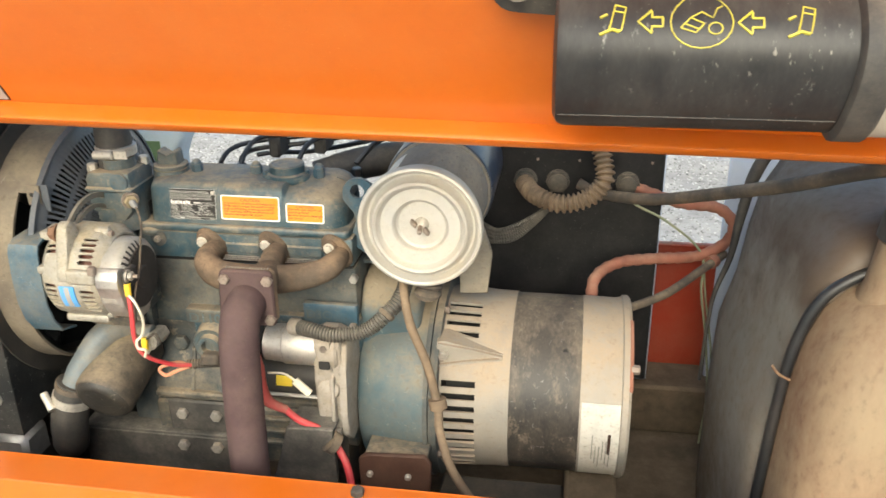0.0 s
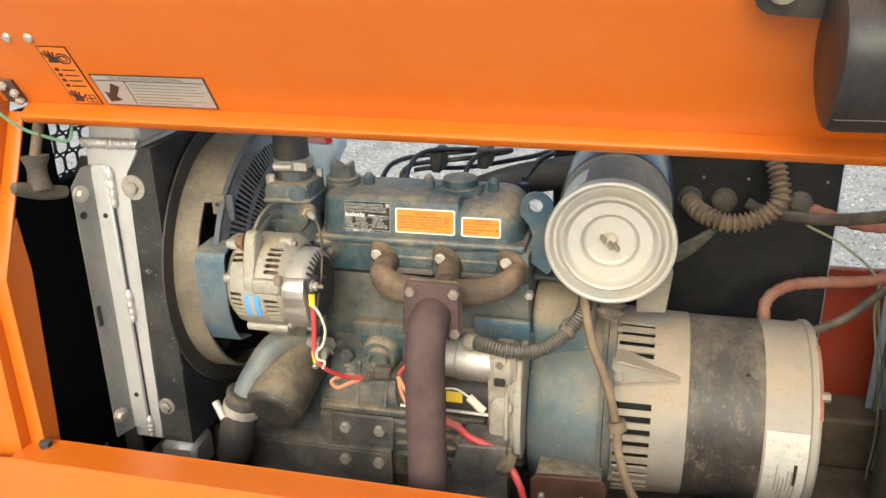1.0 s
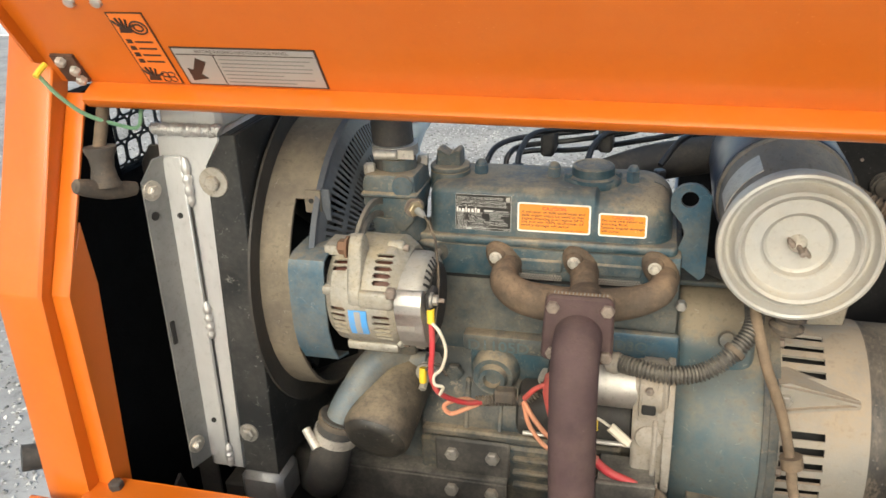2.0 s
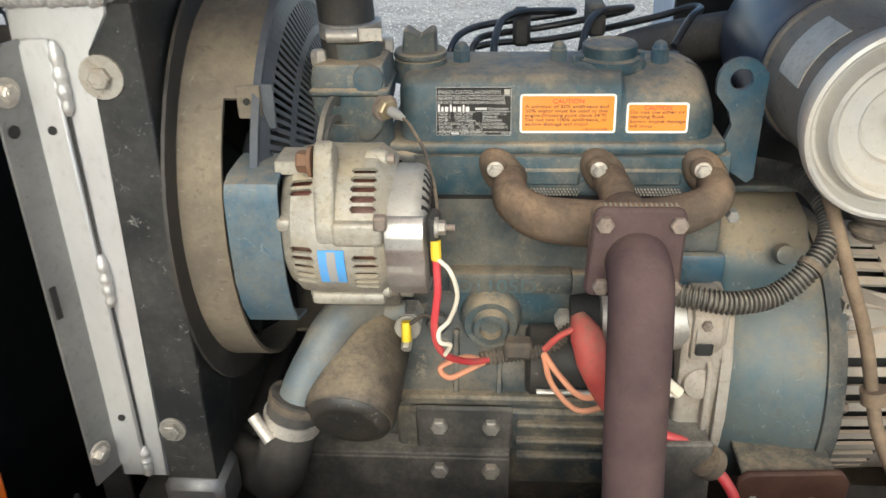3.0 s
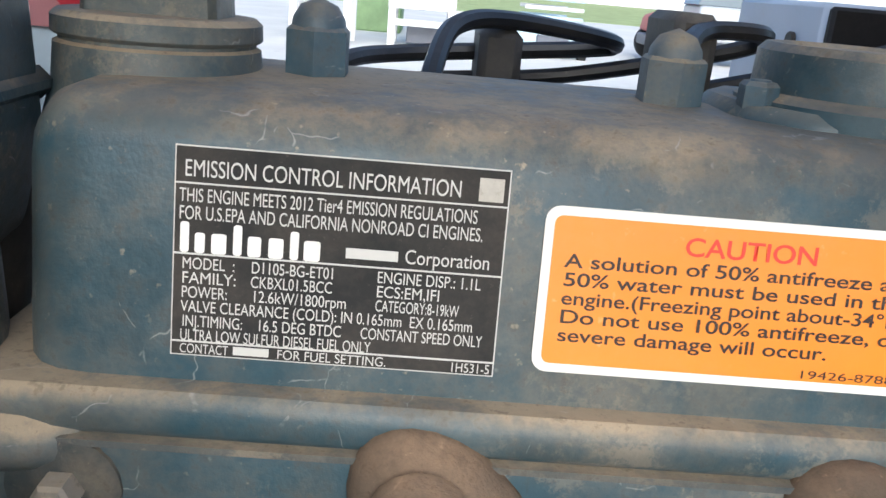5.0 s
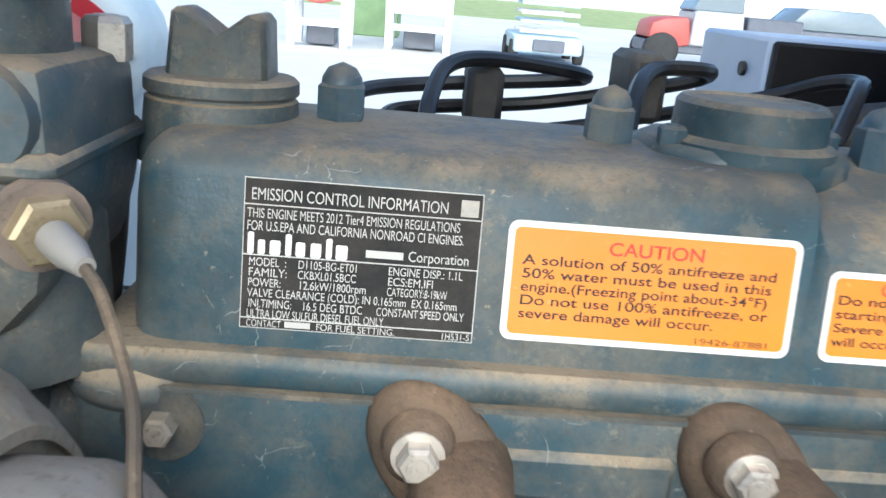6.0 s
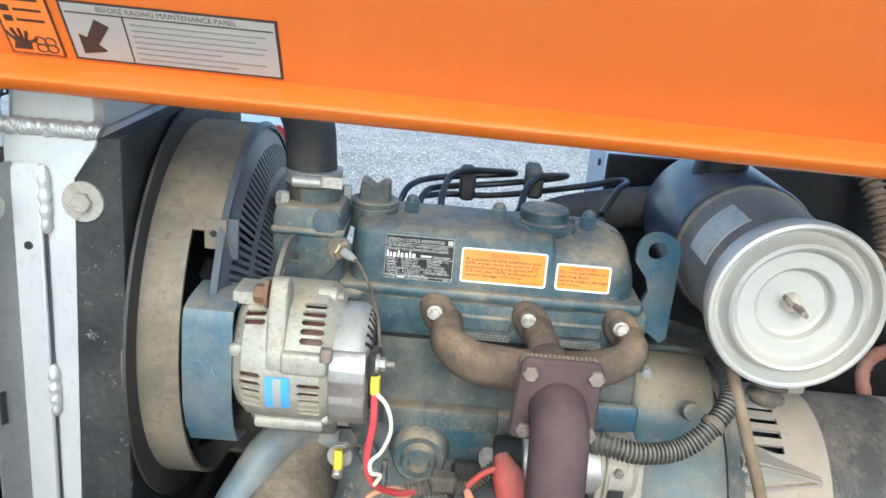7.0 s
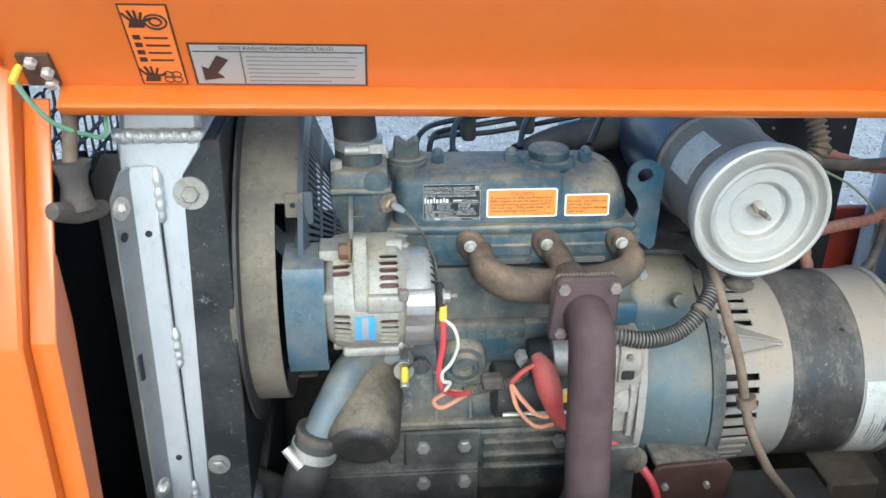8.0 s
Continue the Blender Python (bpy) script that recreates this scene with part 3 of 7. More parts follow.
red_machine = surface("red_machine_paint", (0.5, 0.10, 0.085), 0.5, vary=0.08, scale=3, bump=0.03)
silver_machine = surface("silver_machine_paint", (0.5, 0.52, 0.55), 0.4, metal=0.2, vary=0.08, scale=3, bump=0.03)
tyre_rubber = surface("tyre_rubber", (0.03, 0.03, 0.03), 0.8, vary=0.2, bump=0.2)
pink_paper = surface("pink_paper", (0.55, 0.24, 0.24), 0.5, vary=0.08, scale=20, bump=0.0)
green_paint = surface("green_paint", (0.20, 0.30, 0.14), 0.6, vary=0.2, scale=3, bump=0.05)
glass = surface("machine_glass", (0.2, 0.24, 0.27), 0.08, vary=0.05, bump=0.0)

# ---- setting ----
ground = part("ground", box(-400, 400, -400, 600, -0.3, 0), gravel, smooth=0)
tagged(ground, "grey gravel yard, bright and dusty", "ground", kind="structure")

# housing of the generator set: profile of its open side, (y, z)
SIDE = [(0.853, 1.36), (0.764, 1.168), (0.766, 0.93), (0.766, 0.60)]
housing = thing("generator_housing", (0, 1.15, 0.55), "orange painted sheet-steel generator housing with an open side", "generator housing")
TIP = -0.014


def tip(x):
    """The roof edge and the door sag a little towards the generator end."""
    return TIP * (x + 0.6)


roof_pts = [(0.868, 1.3700), (0.89, 1.3735), (0.985, 1.3800), (0.985, 1.3760), (0.89, 1.3695), (0.868, 1.3665)]
part("roof_beam", loft([[(x, y, z + tip(x)) for y, z in roof_pts] for x in (-0.985, 1.02)]), orange, housing)
LIP = [(0.872, 1.3702), (0.852, 1.3698), (0.8470, 1.3690), (0.8290, 1.3592), (0.8262, 1.3574), (0.8250, 1.3556), (0.8256, 1.3540), (0.8330, 1.3470), (0.8362, 1.3452), (0.8390, 1.3452), (0.8392, 1.3464), (0.8365, 1.3478), (0.8300, 1.3545), (0.8320, 1.3580), (0.848, 1.3660), (0.872, 1.3674)]
part("roof_edge", loft([[(x, y, z + tip(x)) for y, z in LIP] for x in (-0.884, 1.0)]), orange, housing)


OUTER = [(0.852, 1.43), (0.743, 1.172), (0.743, 0.93), (0.743, 0.60)]


def post_section(profile, off, x0, x1, depth, name, material, bevel=0.003):
    outer = [(y + off, z) for y, z in profile]
    inner = [(y + off + depth, z) for y, z in profile]
    return part(name, prism(outer + inner[::-1], "x", x0, x1, bevel), material, housing)


post_section(OUTER, 0.0, -0.975, -0.9195, 0.03, "corner_post", orange)
post_section(SIDE, -0.005, -0.9190, -0.8970, 0.004, "post_flange", orange, 0.0009)
part("post_return", prism([(0.7632, 1.172), (0.7652, 0.60), (0.782, 0.60), (0.790, 0.92), (0.806, 1.163), (0.800, 1.236)], "x", -0.9007, -0.8976, 0.0008), orange, housing)
part("sill_flange", box(-0.925, 0.99, 0.722, 0.774, 0.921, 0.926, 0.002), orange, housing)
part("sill_lip", box(-0.9, 0.99, 0.7705, 0.7745, 0.895, 0.9265, 0.0015), orange, housing)
part("side_panel", prism([(0.722, 0.9235), (0.726, 0.9255), (0.730, 0.921), (0.730, 0.50), (0.722, 0.50)], "x", -0.985, 1.0, 0.0012), orange, housing)
part("floor_pan", box(-0.985, 1.01, 0.731, 1.54, 0.585, 0.60), dirt_floor, housing)
# far sill: its shadow is in the darker paint colour
part("far_sill", box(-0.985, 1.01, 1.50, 1.515, 0.60, 0.962, 0.003), shaded_orange, housing)
part("floor_ledge", box(-0.3, 1.0, 1.40, 1.499, 0.60, 0.705, 0.006), dirt_floor, housing, "dirt-covered ledge")
part("far_post", box(-0.985, -0.93, 1.50, 1.54, 0.962, 1.34, 0.003), orange, housing)
part("end_wall", box(1.0, 1.015, 0.731, 1.54, 0.60, 1.325), orange, housing)
# radiator end: foam-lined wall with a perforated opening high up
for y0, y1, z0, z1 in ((0.774, 1.50, 0.60, 1.10), (0.800, 1.50, 1.10, 1.155), (0.85, 0.955, 1.155, 1.345), (0.955, 1.09, 1.155, 1.232), (1.09, 1.20, 1.155, 1.195), (1.42, 1.50, 1.155, 1.345)):
    part("foam_lining", box(-0.973, -0.953, y0, y1, z0, z1), foam, housing, "black acoustic foam")


def perforated(x, y0, y1, z0, z1, pitch, hole, t):
    """A sheet across x, full of rounded square holes, each row set over by half a pitch."""
    bm = bmesh.new()
    h = pitch / 2
    ring = []
    for k in range(16):
        a = radians(22.5 * k + 11.25)
        c, d = math.cos(a), math.sin(a)
        ring.append((c / max(abs(c), abs(d)), d / max(abs(c), abs(d)), abs(c) ** 0.5 * (1 if c > 0 else -1), abs(d) ** 0.5 * (1 if d > 0 else -1)))
    for r in range(int((z1 - z0) / pitch)):
        for c in range(int((y1 - y0) / pitch)):
            cy, cz = y0 + (c + 0.5 + 0.5 * (r % 2)) * pitch, z0 + (r + 0.5) * pitch
            for k in range(16):
                a, b = ring[k], ring[(k + 1) % 16]
                quad = [(a[0] * h, a[1] * h), (b[0] * h, b[1] * h), (b[2] * hole, b[3] * hole), (a[2] * hole, a[3] * hole)]
                lo = [bm.verts.new((x, cy + p, cz + q)) for p, q in quad]
                hi = [bm.verts.new((x + t, cy + p, cz + q)) for p, q in quad]
                bm.faces.new(lo)
                bm.faces.new(hi)
                bm.faces.new((lo[2], lo[3], hi[3], hi[2]))
    return bm


part("intake_grille", perforated(-0.965, 0.945, 1.43, 1.150, 1.352, 0.0290, 0.0118, 0.0015), black_paint, housing, "black perforated intake grille")
for x, y in ((-0.893, 0.757), (-0.215, 0.757), (0.55, 0.757)):
    bolt("sill_bolt", (x, y, 0.9265), Z, 0.0085, 0.008, black_grime, housing)
# solid dark disc painted as the shade of a hole
part("post_hole_shade", rod((-0.955, 0.7955, 1.20), (-0.955, 0.7995, 1.20), 0.004), shade_and_black, housing)
part("pale_panel", box(0.292, 0.60, 1.452, 1.462, 0.60, 1.30, 0.003), pale_blue, housing, "pale blue-grey inner panel")

# raised door over the opening
HINGE, RISE = Vector((0, 0.8535, 1.3585)), Vector((0, -0.56, 0.828)).normalized()
FACE = X.cross(RISE)
FACE = FACE if FACE.y < 0 else -FACE


XD = (X + Z * TIP).normalized()


def on_door(x, s, n=0.0):
    return HINGE + X * x + Z * tip(x) + RISE * s + FACE * n


door = thing("maintenance_door", (0, 0.86, 1.36), "raised orange steel maintenance door with warning stickers inside", "door")
sec = [(0.0125, 0), (0.47, 0), (0.485, 0.012), (0.485, -0.03), (0.47, -0.035), (0.0125, -0.02)]
part("panel", loft([[on_door(x, s, n) for s, n in sec] for x in (-0.925, 0.99)]), orange, door)
part("side_flange", loft([[on_door(x, s, n) for s, n in ((0.035, 0.0), (0.47, 0.0), (0.47, 0.012), (0.05, 0.012))] for x in (-0.925, -0.9215)]), orange, door)


def on_label(x, s, n=0.0):
    """A place on the stickers, which start just above the door's lower edge."""
    return on_door(x, 0.0155 + (s - 0.010) * 0.893, n)


def quad_on_label(x0, x1, x2, x3, s0, s1, n, t):
    """A plate on the door: lower edge x0 to x1 at s0, upper edge x3 to x2 at s1."""
    return loft([[on_label(a, s, m) for a, s in ((x0, s0), (x1, s0), (x2, s1), (x3, s1))] for m in (n, n + t)])


grey = part("instruction_label", quad_on_label(-0.770, -0.623, -0.623, -0.770, 0.010, 0.066, 0.0004, 0.0006), ink_black, door, "grey instruction label with an arrow and printed lines")
part("label_field", quad_on_label(-0.768, -0.625, -0.625, -0.768, 0.012, 0.064, 0.0009, 0.0004), label_silver, grey)
part("label_rule", quad_on_label(-0.7665, -0.6265, -0.6265, -0.7665, 0.0555, 0.0565, 0.0013, 0.0003), ink_black, grey)
part("label_rule", quad_on_label(-0.7285, -0.7275, -0.7275, -0.7285, 0.013, 0.055, 0.0013, 0.0003), ink_black, grey)
bm = loft([[on_label(-0.749 + a, 0.033 + b, n) for a, b in ((-0.013, -0.016), (0.004, -0.012), (-0.001, -0.006), (0.010, 0.012), (0.001, 0.018), (-0.008, 0.0), (-0.013, 0.003))] for n in (0.0013, 0.0018)])
part("arrow", bm, ink_black, grey)
writing("heading", "BEFORE RAISING MAINTENANCE PANEL", on_label(-0.745, 0.0582, 0.0010), XD, RISE, 0.0062, ink_black, grey, width=0.095)
for k in range(7):
    part("text_bar", card(on_label(-0.724, 0.0490 - 0.0055 * k, 0.0013), XD, RISE, (0.092, 0.085, 0.092, 0.09, 0.06, 0.09, 0.07)[k], 0.0011, 0.0003), ink_grey, grey, smooth=0)
warn = part("hazard_label", quad_on_label(-0.815, -0.777, -0.777, -0.815, 0.010, 0.112, 0.0004, 0.0006), ink_black, door, "orange hazard label with black pictograms")
part("label_field", quad_on_label(-0.8135, -0.7785, -0.7785, -0.8135, 0.0115, 0.1105, 0.0008, 0.0004), hazard_orange, warn)


def blades(x, s, r, parent):
    for k in range(4):
        q = radians(45 + 90 * k)
        c = (x + 0.55 * r * math.cos(q), s + 0.55 * r * math.sin(q))
        part("pictogram", tube([on_label(c[0] + r * 0.42 * math.cos(a), c[1] + r * 0.42 * math.sin(a), 0.0014) for a in (2 * math.pi * i / 10 for i in range(11))], 0.0006, 5, 2), ink_black, parent)


def splayed_fingers(x, s, parent):
    """The black pictogram with five spread prongs."""
    bm = loft([[on_label(x + a, s + b, n) for a, b in ((-0.008, -0.007), (0.005, -0.007), (0.006, 0.002), (-0.005, 0.003))] for n in (0.0012, 0.0017)])
    for a, b in ((-0.010, 0.010), (-0.005, 0.013), (0.000, 0.013), (0.005, 0.011), (0.011, 0.004)):
        tube([on_label(x + a * 0.3, s, 0.0014), on_label(x + a * 0.7, s + b * 0.5, 0.0014), on_label(x + a, s + b, 0.0014)], 0.0012, 5, 2, bm=bm)
    part("pictogram", bm, ink_black, parent)


splayed_fingers(-0.804, 0.022, warn)
blades(-0.788, 0.021, 0.009, warn)
splayed_fingers(-0.803, 0.092, warn)
for r in (0.0085, 0.0045):
    part("pictogram", tube([on_label(-0.789 + r * math.cos(a), 0.092 + r * math.sin(a), 0.0014) for a in (2 * math.pi * i / 14 for i in range(15))], 0.0009, 5, 2), ink_black, warn)
for k in range(4):
    part("text_bar", card(on_label(-0.8105, 0.070 - 0.0095 * k, 0.0012), XD, RISE, 0.006, 0.005, 0.0003), ink_black, warn, smooth=0)
    part("text_bar", card(on_label(-0.802, 0.071 - 0.0095 * k, 0.0012), XD, RISE, 0.019, 0.002, 0.0003), ink_black, warn, smooth=0)
for x in (-0.845, -0.817):
    part("rivet", lathe(on_door(x, 0.118), FACE, [(0, 0.006), (0.003, 0.005), (0.004, 0)], 14), zinc, door)
hinge = part("hinge_plate", loft([[on_door(x, s, n) for s, n in ((0.016, 0.0005), (0.052, 0.0005), (0.052, 0.004), (0.016, 0.004))] for x in (-0.908, -0.882)]), hinge_rust, door, "rusty hinge plate with zinc bolts")
for x, s in ((-0.897, 0.046), (-0.8875, 0.034), (-0.888, 0.021)):
    bolt("hinge_bolt", on_door(x, s, 0.004), FACE, 0.0055, 0.006, zinc, hinge)

# document holder on the door
holder = thing("document_holder", on_door(0.1, 0.1, 0.0), "black plastic document tube with yellow pictograms, fixed to the orange door", "document holder")
HC = on_door(0, 0.188, 0.070)
R_H = 0.0575


def holder_section(x, r):
    pts = []
    for k in range(28):
        q = 2 * math.pi * k / 28
        c, s = math.cos(q), math.sin(q)
        pts.append(HC + X * x + FACE * (abs(c) ** 0.75 * (1 if c > 0 else -1) * r) + RISE * (abs(s) ** 0.75 * (1 if s > 0 else -1) * r))
    return pts


part("tube", loft([holder_section(x, r) for x, r in ((-0.001, 0.049), (0.002, 0.055), (0.008, R_H), (0.225, R_H))]), holder_plastic, holder)
part("collar", loft([holder_section(x, r) for x, r in ((0.218, 0.059), (0.221, 0.064), (0.243, 0.064), (0.246, 0.061))]), rubber, holder)
part("end_cap", loft([holder_section(x, r) for x, r in ((0.240, 0.060), (0.37, 0.060), (0.377, 0.055))]), holder_end, holder, "dusty grey end cap")
arm = [(0.02, 0.182)] + [(-0.036 + 0.021 * math.cos(q), 0.207 + 0.021 * math.sin(q)) for q in (radians(d) for d in range(270, 89, -20))] + [(0.02, 0.236)]
part("bracket", loft([[on_door(x, s, n) for x, s in arm] for n in (0.0, 0.026)]), rubber, holder)
for x in (-0.035,):
    bolt("bracket_bolt", on_door(x, 0.21, 0.026), FACE, 0.0075, 0.006, zinc, holder, 0.011)


def on_holder(x, a, lift=0.0009):
    q = radians(a)
    c, s = math.cos(q), math.sin(q)
    r = R_H + lift
    return HC + X * x + FACE * (abs(c) ** 0.75 * (1 if c > 0 else -1) * r) + RISE * (abs(s) ** 0.75 * (1 if s > 0 else -1) * r)


def ink_line(pts, w=0.00065):
    fine = [(p[0] + (q[0] - p[0]) * k / 6, p[1] + (q[1] - p[1]) * k / 6) for p, q in zip(pts, pts[1:]) for k in range(6)] + [pts[-1]]
    part("pictogram", tube([on_holder(x, a, 0.0004) for x, a in fine], w, 5, 1), ink_yellow, holder)


def ring_pts(cx, ca, r):
    return [(cx + r * math.cos(q), ca + r / R_H * 57.3 * math.sin(q)) for q in (2 * math.pi * i / 20 for i in range(21))]


MID = 68
ink_line(ring_pts(0.107, MID, 0.0225))
ink_line(ring_pts(0.117, MID - 5, 0.005))
for pts in ([(0.092, MID - 5), (0.099, MID + 4), (0.109, MID - 1), (0.103, MID - 9), (0.092, MID - 5)], [(0.099, MID + 4), (0.107, MID + 9), (0.115, MID + 4), (0.118, MID + 12), (0.122, MID + 14)], [(0.094, MID - 1), (0.106, MID - 6)]):
    ink_line(pts)
for cx in (0.071, 0.143):
    ink_line([(cx + 0.008, MID + 4), (cx, MID + 4), (cx, MID + 10), (cx - 0.010, MID), (cx, MID - 10), (cx, MID - 4), (cx + 0.008, MID - 4), (cx + 0.008, MID + 4)], 0.0009)
for cx in (0.043, 0.178):
    ink_line([(cx - 0.003, MID - 7), (cx + 0.001, MID + 14), (cx + 0.009, MID + 12), (cx + 0.006, MID - 8), (cx - 0.003, MID - 7)])
    ink_line([(cx + 0.0005, MID + 9), (cx + 0.0082, MID + 7.5)])
    ink_line([(cx - 0.010, MID - 12), (cx - 0.001, MID - 7), (cx + 0.005, MID - 9)], 0.0013)
    ink_line([(cx - 0.010, MID + 3), (cx - 0.005, MID + 6)], 0.0012)
part("seam", tube([on_holder(x, -12, 0.0001) for x in (0.004, 0.08, 0.15, 0.217)], 0.0006, 5, 3), rubber, holder)

# pull latch hanging under the roof edge
latch = thing("pull_latch", (-0.8846, 0.835, 1.25), "dusty grey rubber T-handle latch hanging by the corner post", "latch")
LA, LB = Vector((-0.8965, 0.801, 1.275)), Vector((-0.8727, 0.8690, 1.250))
LD, LS, LW = frame_of(LB - LA)
LM = (LA + LB) / 2
part("handle", loft([[LA + LD * d + Vector((0, 0, -0.003 * math.sin(math.pi * d / 0.0766))) + LS * (0.0085 * math.cos(q) * h / 0.0095) + LW * (h * math.sin(q)) for q in (2 * math.pi * k / 12 for k in range(12))] for d, h in ((0, 0.0045), (0.0025, 0.0078), (0.012, 0.0092), (0.026, 0.0098), (0.0383, 0.0105), (0.051, 0.0098), (0.064, 0.0092), (0.074, 0.0078), (0.0766, 0.0045))]), rubber_dusty, latch)
part("stem", lathe(LM + Vector((0, 0, 0.002)), Vector((-0.03, 0.10, 1)), [(0, 0.017), (0.008, 0.0140), (0.020, 0.0118), (0.030, 0.0130), (0.038, 0.0168), (0.042, 0.0172), (0.0425, 0.011)], 18), rubber_dusty, latch)
part("pull_rod", rod(LM + Vector((-0.0015, 0.004, 0.042)), LM + Vector((-0.001, 0.028, 0.092)), 0.0066, seg=14), conduit_tan, latch, "dusty tan rod above the handle")

ground_lead = thing("ground_lead", (-0.905, 0.80, 1.385), "green earthing wire with a yellow crimp lug", "wire")
part("wire", tube([(-0.9, 0.791, 1.391), (-0.897, 0.808, 1.368), (-0.890, 0.832, 1.343), (-0.877, 0.86, 1.325), (-0.866, 0.882, 1.316), (-0.866, 0.895, 1.335)], 0.0022, 8), green_wire, ground_lead)
part("lug", tube([(-0.9005, 0.788, 1.390), (-0.8998, 0.795, 1.395), (-0.8985, 0.802, 1.399)], 0.0031, 8, 3), yellow, ground_lead, "yellow crimp lug")

# ---- radiator ----
rad = thing("radiator", (-0.83, 1.1, 0.82), "aluminium radiator with a welded side tank and black mounting plates", "radiator")
part("side_tank", prism([(-0.868, 0.845), (-0.8175, 0.845), (-0.8105, 1.268), (-0.785, 1.292), (-0.783, 1.306), (-0.865, 1.306), (-0.866, 1.25)], "y", 0.9085, 1.30, 0.004), rad_alu, rad)
part("filler_neck", prism([(-0.863, 1.304), (-0.784, 1.304), (-0.786, 1.345), (-0.860, 1.345)], "y", 0.914, 1.28, 0.006), rad_alu, rad)
part("weld_bead", tube([(-0.866 + 0.0052 * k, 0.9085, 1.3065 + 0.0016 * (k % 2) - 0.0005 * (k % 3)) for k in range(17)], 0.0068, 10, 4, ridge=(0.0030, 0.0007)), weld_alu, rad)
part("mounting_strip", prism([(-0.862, 0.868), (-0.8365, 0.868), (-0.8325, 1.278), (-0.852, 1.278), (-0.858, 1.270)], "y", 0.9005, 0.906, 0.0012), rad_alu, rad)
# fold's dark reflection is put into its base colour
part("strip_fold", loft([[(x0, 0.904, z), (x1, y1, z), (x1 + 0.0024, y1 - 0.0008, z), (x0 + 0.0026, 0.902, z)] for x0, x1, y1, z in ((-0.8625, -0.8725, 0.872, 0.868), (-0.8575, -0.8685, 0.8715, 1.255), (-0.8565, -0.8605, 0.888, 1.278))]), strip_alu, rad, "folded edge of the strip, shaded in its colour")
part("rear_bracket", prism([(-0.898, 0.60), (-0.868, 0.60), (-0.868, 1.284), (-0.884, 1.284), (-0.898, 1.262)], "y", 0.921, 0.925, 0.001), black_grime, rad, "black steel bracket behind the strip")
for z0, z1, x in ((1.218, 1.276, -0.8305), (1.045, 1.096, -0.8335), (0.852, 0.888, -0.8365)):
    part("weld_bead", tube([(x, 0.9045, z) for z in (z0, (z0 + z1) / 2, z1)], 0.0052, 10, 10, radii=[0.0022, 0.0054, 0.0040, 0.0060, 0.0043, 0.0062, 0.0040, 0.0058, 0.0044, 0.0024]), weld_alu, rad)
part("strip_edge", tube([(-0.8315, 0.9062, 1.27), (-0.8340, 0.9062, 1.06), (-0.8362, 0.9062, 0.87)], 0.0012, 6, 4), black_grime, rad)
for x, z in ((-0.8005, 1.247), (-0.8055, 0.906)):
    bolt("radiator_bolt", (x, 0.9095, z), -Y, 0.009, 0.006, dull_steel, rad, 0.0175 if z > 1 else 0.013)
FN = Vector((0.935, -0.355, 0))
for x, y, z in ((-0.8615, 0.8795, 1.244), (-0.8645, 0.8785, 0.902)):
    bolt("strip_bolt", (x, y, z), FN, 0.007, 0.005, zinc, rad, 0.0115)
# dark discs and a bar stand for shaded holes in the strip
part("strip_hole_shade", rod(Vector((-0.8625, 0.8785, 1.214)), Vector((-0.8612, 0.8780, 1.214)), 0.005), shade_and_black, rad)
for x, z in ((-0.8445, 1.2075), (-0.8475, 0.926)):
    part("strip_hole_shade", rod((x, 0.899, z), (x, 0.9008, z), 0.0035), shade_and_black, rad)
part("strip_slot_shade", loft([[Vector((-0.8685, 0.8775, z)) + FN * m + Vector((0.355, 0.935, 0)) * w for w, m in ((-0.0028, 0.0), (0.0028, 0.0), (0.0028, 0.0048), (-0.0028, 0.0048))] for z in (1.050, 1.080)]), shade_and_black, rad)
part("black_plate", prism([(-0.8195, 0.84), (-0.7715, 0.84), (-0.768, 1.302), (-0.785, 1.302), (-0.8105, 1.274)], "y", 0.910, 0.9135, 0.001), black_paint, rad, "scuffed black steel side plate")
part("plate_side", prism([(-0.7762, 0.84), (-0.7718, 0.84), (-0.7682, 1.302), (-0.7726, 1.302)], "y", 0.9133, 1.30, 0.0012), black_paint, rad)
part("plate_top", box(-0.785, -0.7728, 0.912, 1.30, 1.298, 1.3018, 0.0012), black_paint, rad)
part("core", box(-0.84, -0.79, 0.95, 1.28, 0.85, 1.29), black_grime, rad)
part("foot", box(-0.825, -0.765, 0.90, 0.96, 0.79, 0.845, 0.008), strip_alu, rad)
# added black sheet that gives the low background its darkness
part("dark_backing", box(-0.79, -0.60, 1.30, 1.305, 0.60, 1.06, 0.001), black_grime, rad)
part("base", box(-0.87, -0.77, 0.93, 1.28, 0.60, 0.80, 0.004), black_grime, rad)
part("bracket", prism([(0.86, 0.60), (0.90, 0.60), (0.90, 0.80), (0.885, 0.845), (0.86, 0.83)], "x", -0.905, -0.90, 0.001), black_grime, rad)

# ---- fan shroud, guard and belt cover ----
FAN = (1.10, 1.094)
shroud = thing("fan_shroud", (-0.73, 1.10, 0.91), "round black fan shroud coated in tan dust", "fan shroud")
ang = [-180 + 5 * k for k in range(73)]


def notch(i, j):
    return i >= 3 and -85 <= ang[j] < 36


part("ring", shell([-0.775, -0.765, -0.756, -0.7245, -0.706, -0.698], ang, notch, FAN, [0.191, 0.191, 0.190, 0.190, 0.190, 0.1885], [0.186] * 6), shroud_tan, shroud)
part("backing", lathe((-0.7645, *FAN), X, [(0, 0.06), (0, 0.215), (0.003, 0.215), (0.003, 0.06)], 48), black_grime, shroud)
